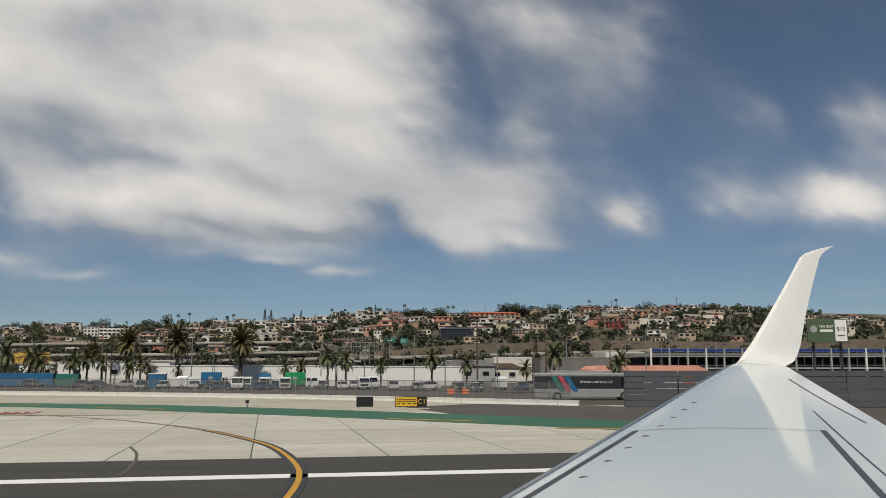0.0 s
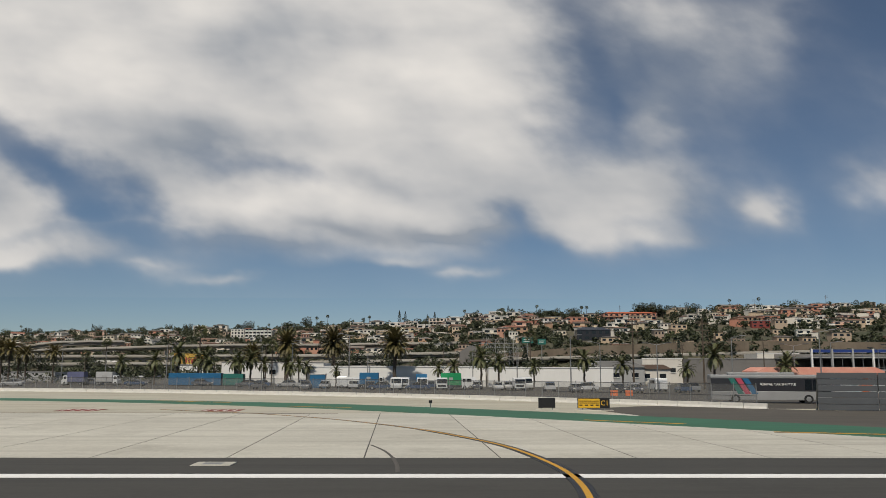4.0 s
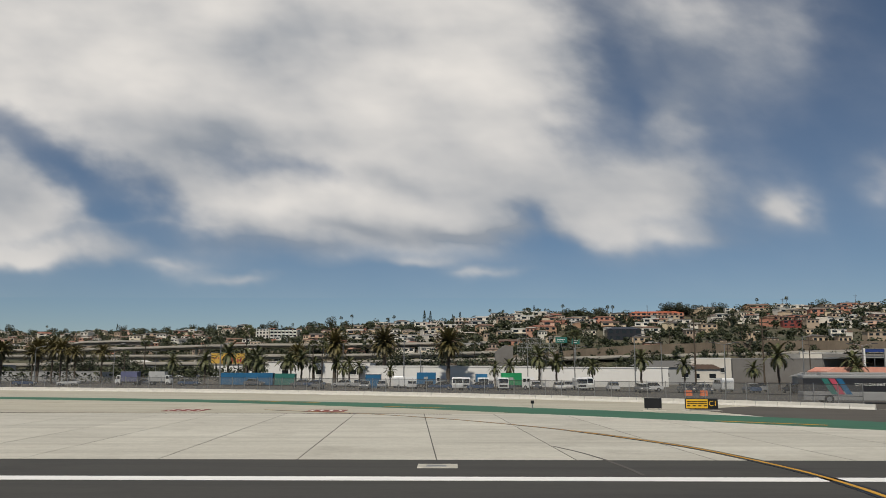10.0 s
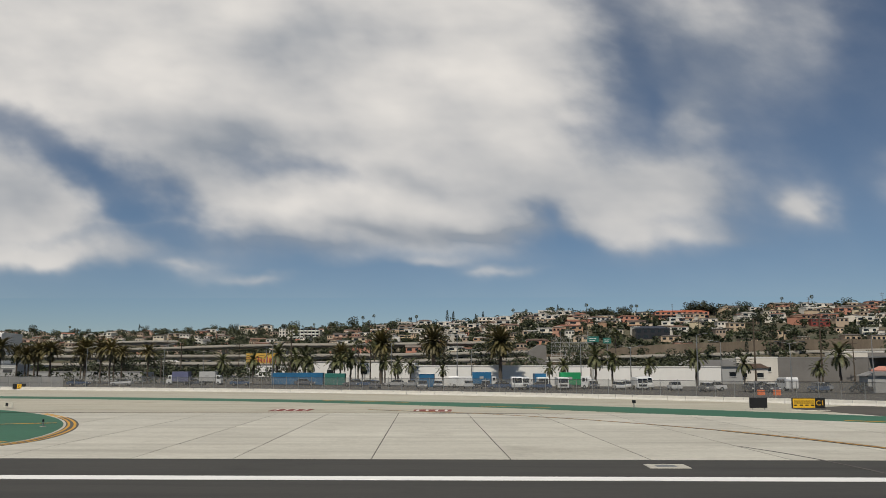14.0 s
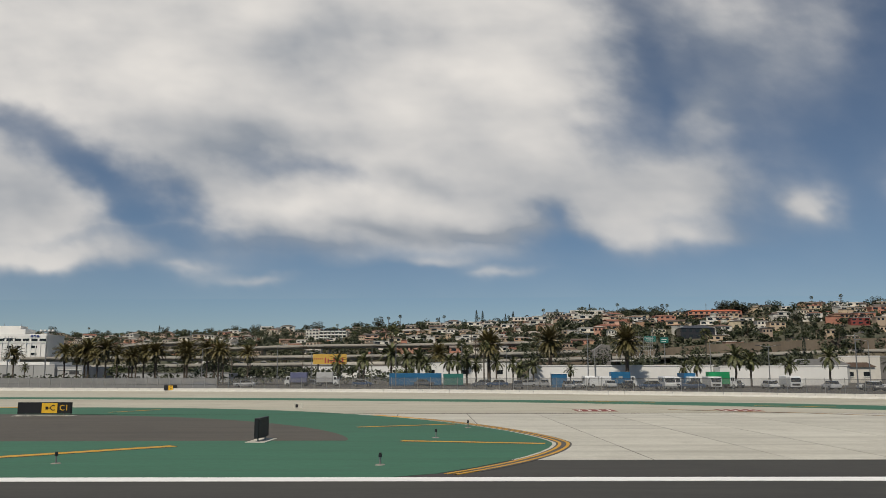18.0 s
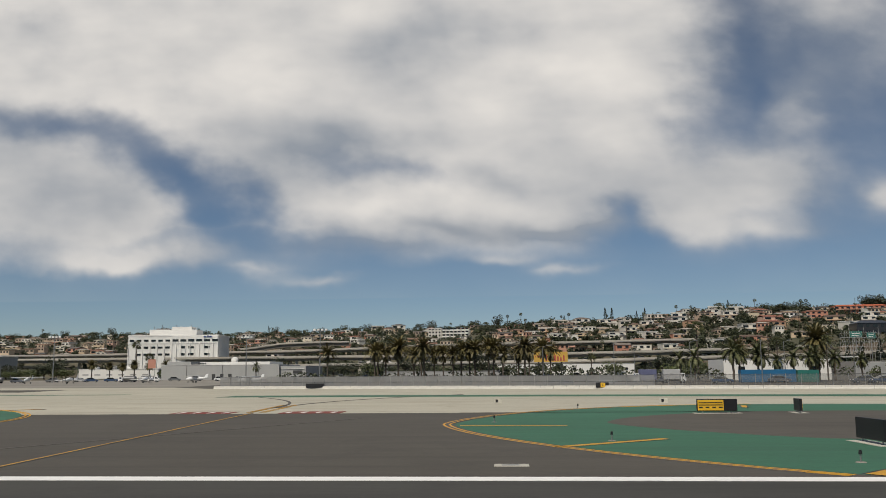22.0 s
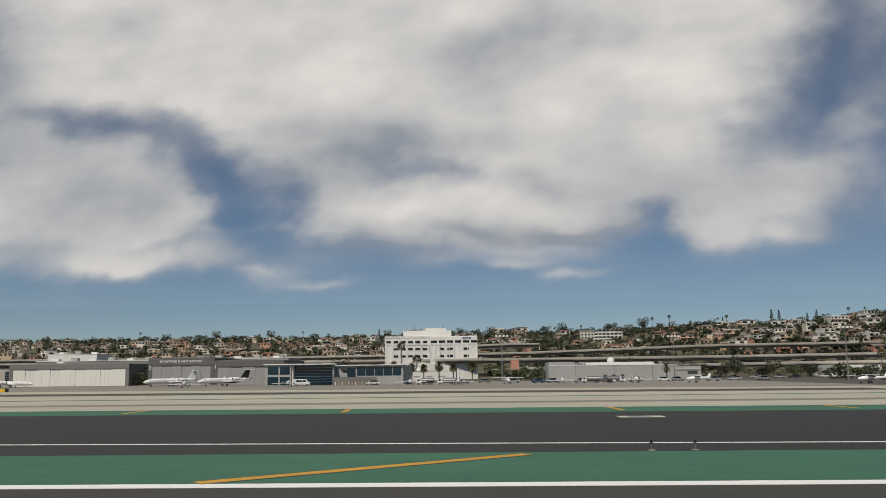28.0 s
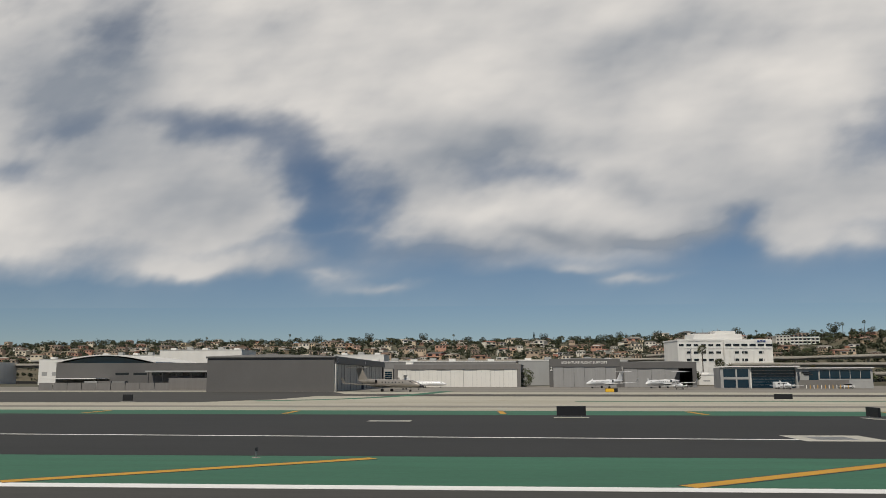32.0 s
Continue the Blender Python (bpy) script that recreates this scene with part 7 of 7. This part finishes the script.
orange = house(46, 12, 2, "hip", "long house with a bright orange tile roof on the ridge", None, ROOF_ORANGE, True, 10, "ridge_house")
orange.put(pose(141, 620, 40.2, 0, 0, -4) @ Matrix.Diagonal((0.84, 1, 0.86, 1)))
house(16, 12, 3, "flat", "white blocky apartment house stepping up the slope", WARM_WHITE, None, True, 5, "apartment_house").put(pose(-2, 636, height(-2, 630), 0, 0, 4), 0.85)
house(15, 12, 3, "flat", "cream flat-roofed apartment house near the ridge", WARM_WHITE, ROOF_GREY, False, 5, "apartment_house").put(pose(26, 642, height(26, 636) - 0.5, 0, 0, -3), 0.85)
house(20, 10, 2, "hip", "salmon-pink house with a tile roof above the freeway", PINK_WALL, None, True, 5, "pink_house").put(pose(-321, 800, 27.5, 0, 0, 0))
dark = house(26, 12, 2, "hip", "dark blue-black house on the slope", BUS_DARK, BUS_DARK, False, 5, "dark_house")
dark.put(pose(84.5, 470, 19.7, 0, 0, -3) @ Matrix.Diagonal((0.72, 1, 1.05, 1)))
red = house(16, 10, 2, "flat", "dark red house with tall white-framed windows", DARK_RED, ROOF_GREY, False, 3, "red_house")
red.put(pose(200, 520, height(200, 520), 0, 0, -10), 0.7)
taken = [(143, 622, 30), (84.5, 470, 15), (200, 520, 12), (-2, 636, 12), (26, 640, 12), (-161, 722, 34), (-321, 795, 18)]
wood = []
for row in range(15):
    u = 0.06 + 0.066 * row
    x = -760 + rnd.uniform(0, 20)
    while x < 420:
        yc, zc = crest(x)
        yb = np.interp(x, [c[0] for c in FOOT], [c[1] for c in FOOT])
        y = yb + (yc - yb) * u + rnd.uniform(-7, 7)
        step = rnd.uniform(15, 24) if x > -120 else rnd.uniform(34, 62)
        dense = 0.26 if row < 3 else 0.62
        if x > 20 and u < 0.4:
            dense = 0.1
        if x > 120 and u < 0.55:
            dense = 0.04
        if x < -330:
            dense *= 0.8
        if rnd.random() < dense and all((x - a) ** 2 + (y - b) ** 2 > c * c for a, b, c in taken) and not (-720 < x < 130 and u < 0.09):
            k = rnd.choices(range(10), (3, 5, 5, 4, 2, 5, 3, 4, 4, 1.2))[0]
            HOUSES[k].put(pose(x, y, height(x, y - 4) + 0.4, 0, 0, rnd.gauss(0, 20)), rnd.uniform(0.62, 0.95))
            for _ in range(rnd.choice((1, 2, 2, 3))):
                wood.append((x + rnd.uniform(-9, 9), y - rnd.uniform(4.5, 9), rnd.uniform(0.22, 0.55)))
        x += step

# pale blocks near the ridge
for x, y, k, s in ((-34, 668, 5, 1.0), (-22, 660, 8, 0.95), (-12, 612, 5, 0.9), (8, 604, 8, 1.0), (14, 622, 5, 1.1), (38, 622, 8, 0.9), (44, 600, 5, 0.95), (56, 628, 5, 1.0), (-52, 690, 8, 1.0), (-70, 700, 5, 0.9), (64, 596, 8, 0.9), (122, 560, 5, 0.9), (176, 580, 8, 0.9), (228, 600, 5, 1.0), (-250, 880, 5, 1.2), (-226, 870, 8, 1.2)):
    HOUSES[k].put(pose(x, y, height(x, y - 4) + 0.4, 0, 0, rnd.gauss(0, 12)), s)

# far houses joined on the left-hand slope and beyond the crest
def island_mat(name, palette):
    m, n, l = tree_of(name)
    ramp = n.new("ShaderNodeValToRGB")
    ramp.color_ramp.interpolation = "CONSTANT"
    e = ramp.color_ramp.elements
    while len(e) < len(palette):
        e.new(0.5)
    for i, c in enumerate(palette):
        e[i].position, e[i].color = i / len(palette), (*c, 1)
    l.new(n.new("ShaderNodeNewGeometry").outputs["Random Per Island"], ramp.inputs[0])
    l.new(ramp.outputs[0], n["Principled BSDF"].inputs["Base Color"])
    n["Principled BSDF"].inputs["Roughness"].default_value = 0.85
    return m


FAR_WALL = island_mat("far_stucco", [(0.64, 0.56, 0.43), (0.50, 0.38, 0.26), (0.68, 0.63, 0.54), (0.36, 0.27, 0.2), (0.58, 0.45, 0.32), (0.48, 0.26, 0.18), (0.42, 0.32, 0.23)])
FAR_ROOF = island_mat("far_roofing", [(0.22, 0.115, 0.075), (0.14, 0.12, 0.10), (0.3, 0.26, 0.22), (0.21, 0.14, 0.10), (0.44, 0.40, 0.34), (0.12, 0.10, 0.085)])
fw, fr_, fg = bmesh.new(), bmesh.new(), bmesh.new()
for i in range(470):
    x = rnd.uniform(-1150, -210) if i < 340 else rnd.uniform(-210, 400)
    yc, zc = crest(x)
    yb = np.interp(x, [c[0] for c in FOOT], [c[1] for c in FOOT])
    y = yb + (yc - yb) * rnd.uniform(0.2, 1.02)
    w, d, h = rnd.uniform(5, 11), rnd.uniform(5, 8), rnd.choice((2.6, 3.0, 4.6, 5.4))
    z = height(x, y - 3) + 0.3
    quad_box(fw, x - w / 2, y - d / 2, z - 4, x + w / 2, y + d / 2, z + h)
    k = rnd.uniform(0.15, 0.8)
    v = [fr_.verts.new(c) for c in ((x - w / 2 - 0.4, y - d / 2 - 0.4, z + h), (x + w / 2 + 0.4, y - d / 2 - 0.4, z + h), (x + w / 2 + 0.4, y + d / 2, z + h), (x - w / 2 - 0.4, y + d / 2, z + h), (x - w / 4, y, z + h + k), (x + w / 4, y, z + h + k))]
    for f in ((0, 1, 5, 4), (1, 2, 5), (2, 3, 4, 5), (3, 0, 4)):
        fr_.faces.new([v[q] for q in f])
    for q in range(3):
        cx = x - w / 2 + w * (q + 0.5) / 3
        quad_box(fg, cx - w * 0.09, y - d / 2 - 0.06, z + h - 2.0, cx + w * 0.09, y - d / 2 + 0.05, z + h - 0.8)
solid("far_house_walls", fw, FAR_WALL, "small pale stucco houses crowding the far slope", "houses", "stuff")
solid("far_house_roofs", fr_, FAR_ROOF, "brown and grey roofs of the far houses", "roofs", "stuff")
solid("far_house_windows", fg, GLASS, "dark windows of the far houses", "windows", "stuff")

# ---------- hillside trees ----------
for row in range(26):
    x = -860 + rnd.uniform(0, 20)
    while x < 440:
        yc, zc = crest(x)
        yb = np.interp(x, [c[0] for c in FOOT], [c[1] for c in FOOT])
        u = 0.02 + 0.042 * row
        y = yb + (yc - yb) * u + rnd.uniform(-6, 6)
        if rnd.random() < (0.62 if x < -60 else 0.5) * (1.15 if row > 22 else 1):
            q = rnd.random()
            if q < 0.78 and (x < -420 or q < 0.5 or u > 0.92):
                wood.append((x, y, rnd.uniform(0.45, 1.0)))
            elif q < 0.78:
                on_hill(BROAD[rnd.choices(range(5), (4, 3, 1.2, 3, 2))[0]], x, y, rnd.uniform(0.4, 0.85))
            elif q < 0.92:
                on_hill(FAN[rnd.randrange(3)], x, y, rnd.uniform(0.55, 0.85))
            else:
                on_hill(CYP, x, y, rnd.uniform(0.5, 0.9))
        x += rnd.uniform(26, 52)
# dark clumps of tall trees near the ridge
for i in range(16):
    on_hill(BROAD[(0, 2, 4)[i % 3]], 73 + 1.9 * i + rnd.uniform(-2, 2), 612 + rnd.uniform(-9, 9), rnd.uniform(0.55, 1.1))
for i in range(7):
    on_hill(BROAD[2], 154 + 2.8 * i, 638 + rnd.uniform(-4, 4), rnd.uniform(0.85, 1.05))
for i in range(26):
    x = -640 + 20.5 * i + rnd.uniform(-8, 8)
    on_hill(BROAD[(0, 2, 1)[i % 3]], x, crest(x)[0] - rnd.uniform(0, 30), rnd.uniform(0.75, 1.2))
# ridge-line trees that stand against the sky
for x, s, k in ((-33, 1.25, "c"), (-28, 1.15, "c"), (-10, 0.9, "c"), (-4, 1.05, "c"), (52, 0.9, "c"), (-300, 1.1, "b"), (-290, 1.2, "b"), (-180, 1.0, "b"), (-172, 1.1, "b"), (-60, 1.2, "f"), (-66, 1.0, "f"), (-100, 1.3, "f"), (-112, 1.3, "f"), (20, 1.1, "f"), (30, 0.9, "f"), (70, 1.2, "b"), (84, 1.2, "b"), (94, 1.1, "b"), (104, 1.2, "b"), (76, 1.2, "f"), (112, 1.2, "f"), (116, 1.2, "f"), (200, 1.2, "b"), (206, 1.1, "b"), (178, 1.3, "b"), (186, 1.4, "b"), (236, 1.2, "f"), (262, 1.3, "f"), (290, 1.2, "b"), (-420, 1.2, "b"), (-470, 1.2, "f"), (-540, 1.3, "b"), (-600, 1.2, "b"), (-660, 1.3, "f"), (-380, 1.1, "c"), (-700, 1.3, "b")):
    yc, zc = crest(x)
    k2 = int(abs(x))
    if k == "c":
        on_hill(CYP, x, yc - 6, s)
    elif k == "f":
        on_hill(FAN[1], x, yc + 6, s * 0.72)
    else:
        on_hill(BROAD[k2 % 3], x, yc + 2, s * 0.72)
# joined woods between the houses
for i in range(3600):
    x = rnd.uniform(-1000, 430) if i < 2200 else rnd.uniform(-240, 430)
    yc, zc = crest(x)
    yb = np.interp(x, [c[0] for c in FOOT], [c[1] for c in FOOT])
    wood.append((x, rnd.uniform(yb + 12, yc + 40), rnd.uniform(0.25, 0.85) if x > -200 else rnd.uniform(0.3, 1.0)))
for i in range(520):
    x = rnd.uniform(-950, 430)
    yc, zc = crest(x)
    wood.append((x, yc + rnd.uniform(-60, 12), rnd.uniform(0.6, 1.25)))
bm = bmesh.new()
for x, y, s in wood:
    if 116 < x < 170 and 560 < y < 632 and s > 0.3 or 70 < x < 100 and 445 < y < 470:
        continue
    z = height(x, y)
    for k in range(4):
        a = 6.28 * rnd.random()
        r = 2.2 * s * rnd.uniform(0.3, 1.1)
        leafy(bm, (x + r * math.cos(a), y + r * math.sin(a), z + s * rnd.uniform(1.6, 5.6)), 2.3 * s, 2.3 * s, 1.7 * s, 26, 0.7, rnd)
    tube(bm, (x, y, z - 0.3), (x, y, z + 3.5 * s), 0.22 * s, 0.12 * s, 5)
solid("hillside_woods", bm, LEAF_DARK, "dark green trees filling the gaps between houses", "trees", "stuff")
# low scrub over the slope
bm = bmesh.new()
for i in range(2600):
    x = rnd.uniform(-800, 430)
    yc, zc = crest(x)
    yb = np.interp(x, [c[0] for c in FOOT], [c[1] for c in FOOT])
    y = rnd.uniform(yb, yc + 30)
    leafy(bm, (x, y, height(x, y) + 0.5), 2.4, 2.4, 1.1, 9, 1.0, rnd)
solid("hillside_scrub", bm, LEAF_DARK, "low dark green shrubs scattered over the hillside", "shrubs", "stuff")
bm = bmesh.new()
for i in range(1500):
    x = rnd.uniform(-500, 430)
    yc, zc = crest(x)
    yb = np.interp(x, [c[0] for c in FOOT], [c[1] for c in FOOT])
    y = rnd.uniform(yb, yc)
    leafy(bm, (x, y, height(x, y) + 0.3), 2.0, 2.0, 0.7, 7, 0.8, rnd)
solid("dry_brush", bm, LEAF_SCRUB, "dry brown brush on the hillside", "shrubs", "stuff")

# ---------- aircraft wing beside the first view ----------
def wing_section(y):
    """Leading edge, trailing edge and level of the wing at a distance y from the cabin."""
    le = 0.27 + 0.525 * (y - 6.18)
    te = 5.12 + 0.239 * (y - 9.87)
    return le, te, -1.62 + 0.103 * y


def camber(u):
    return 0.075 * math.sqrt(max(u, 0.0)) * (1 - u)


def airfoil(y, n=16):
    le, te, z = wing_section(y)
    c = te - le
    us = [(1 - math.cos(math.pi * i / n)) / 2 for i in range(n + 1)]
    top = [(le + c * u, y, z + c * (camber(u) - 0.012)) for u in us]
    low = [(le + c * u, y, z - c * (camber(u) * 0.7 + 0.014)) for u in reversed(us[1:-1])]
    return top + low


WING = thing("aircraft_wing", "pale grey airliner wing with an upturned white winglet", "airplane wing", m=pose(-1.55, -0.95, 3.59, 0, 0, -9.46))
part("skin", loft([airfoil(y) for y in (2.2, 4, 6, 8, 10, 12, 14, 15.6, 16.3)]), WING_PAINT, WING, smooth=True)


def top_at(y, u):
    le, te, z = wing_section(y)
    c = te - le
    return Vector((le + c * u, y, z + c * (camber(u) - 0.012)))


def skin_strip(pts, w, lift=0.006):
    """A band laid on the wing's upper skin through (y, chord share) points."""
    bm = bmesh.new()
    rows = []
    fine = [(a[0] + (b[0] - a[0]) * k / 8, a[1] + (b[1] - a[1]) * k / 8) for a, b in zip(pts, pts[1:]) for k in range(8)] + [pts[-1]]
    for i, (y, u) in enumerate(fine):
        p = top_at(y, u) + Vector((0, 0, lift))
        q0, q1 = top_at(*fine[max(i - 1, 0)]), top_at(*fine[min(i + 1, len(fine) - 1)])
        d = (q1 - q0).normalized()
        s = d.cross(Vector((0, 0, 1))).normalized() * w / 2
        rows.append((bm.verts.new(p - s), bm.verts.new(p + s)))
    for a, b in zip(rows, rows[1:]):
        bm.faces.new((a[0], a[1], b[1], b[0]))
    return bm


for pts, w, nm in (([(3.5, 0.05), (9.04, 0.09)], 0.055, "walkway_line"), ([(9.04, 0.09), (9.1, 0.727)], 0.016, "panel_joint"), ([(9.1, 0.727), (3.5, 0.755)], 0.06, "walkway_line"),
                   ([(10.52, 0.755), (6.0, 0.80)], 0.015, "panel_joint"), ([(15.6, 0.03), (4.0, 0.025)], 0.012, "slat_joint"), ([(14.0, 0.80), (9.8, 0.93)], 0.02, "aileron_gap"), ([(14.0, 0.80), (14.05, 0.99)], 0.012, "aileron_gap")):
    part(nm, skin_strip(pts, w), WING_MARK, WING)
for k in range(8):
    y = 6.88 + 0.593 * k
    p = top_at(y, 0.13 + 0.0068 * k)
    part("vortex_generator", prism([(-0.045, -0.01), (0.045, -0.01), (0.04, 0.01), (-0.015, 0.012)], "y", -0.01, 0.01), STEEL, WING).matrix_basis = Matrix.Translation(p) @ pose(0, 0, 0, 0, 0, 15)
part("leading_edge", loft([[Vector((wing_section(y)[0] + dx, y, wing_section(y)[2] - 0.013 * (wing_section(y)[1] - wing_section(y)[0]) + dz)) for dx, dz in ((0.07, 0.04), (0.0, 0.03), (-0.025, 0.0), (0.0, -0.03), (0.07, -0.04))] for y in (2.2, 5, 8, 11, 14, 16.2)]), BARE_METAL, WING, "bare metal leading edge", True)
# blended winglet: rises from the tip and leans outwards
rings = []
root_le, root_te, root_z = wing_section(16.3)
for le, te, yy, zz, bend in ((root_le, root_te, 16.3, root_z - 0.013, 0.0), (5.78, 6.86, 16.62, 0.075, 0.25), (5.93, 7.05, 16.82, 0.14, 0.6), (6.07, 7.17, 16.92, 0.28, 0.9), (6.24, 7.26, 16.96, 0.47, 1.05),
                             (6.65, 7.44, 17.09, 1.02, 1.12), (7.10, 7.68, 17.23, 1.66, 1.15), (7.53, 7.95, 17.38, 2.30, 1.15), (7.66, 8.03, 17.40, 2.40, 1.1), (7.84, 8.12, 17.42, 2.47, 1.0), (8.06, 8.22, 17.44, 2.53, 0.9), (8.26, 8.30, 17.45, 2.565, 0.9)):
    c = te - le
    th = 0.045 * c
    nrm = Vector((0, -math.sin(bend), math.cos(bend)))
    rings.append([Vector((le + c * k, yy, zz)) + nrm * th * s for k, s in ((0, 0), (0.03, 0.5), (0.12, 0.9), (0.35, 1.1), (0.7, 0.55), (1, 0.02), (0.7, -0.4), (0.35, -0.7), (0.12, -0.7), (0.03, -0.45))])
part("winglet", loft(rings), WINGLET_PAINT, WING, "upturned white blended winglet", True)
edge = []
for r in rings[1:-2]:
    n0 = (r[2] - r[8]).normalized()
    edge.append([r[9] - n0 * 0.004, r[0] + Vector((-0.006, 0, 0)), r[1] + n0 * 0.004, r[0].lerp(r[5], 0.1) + (r[2] - r[0].lerp(r[5], 0.12)) * 0.98 + n0 * 0.006])
part("winglet_edge", loft(edge), SIGN_WHITE, WING, "bright leading edge of the winglet")
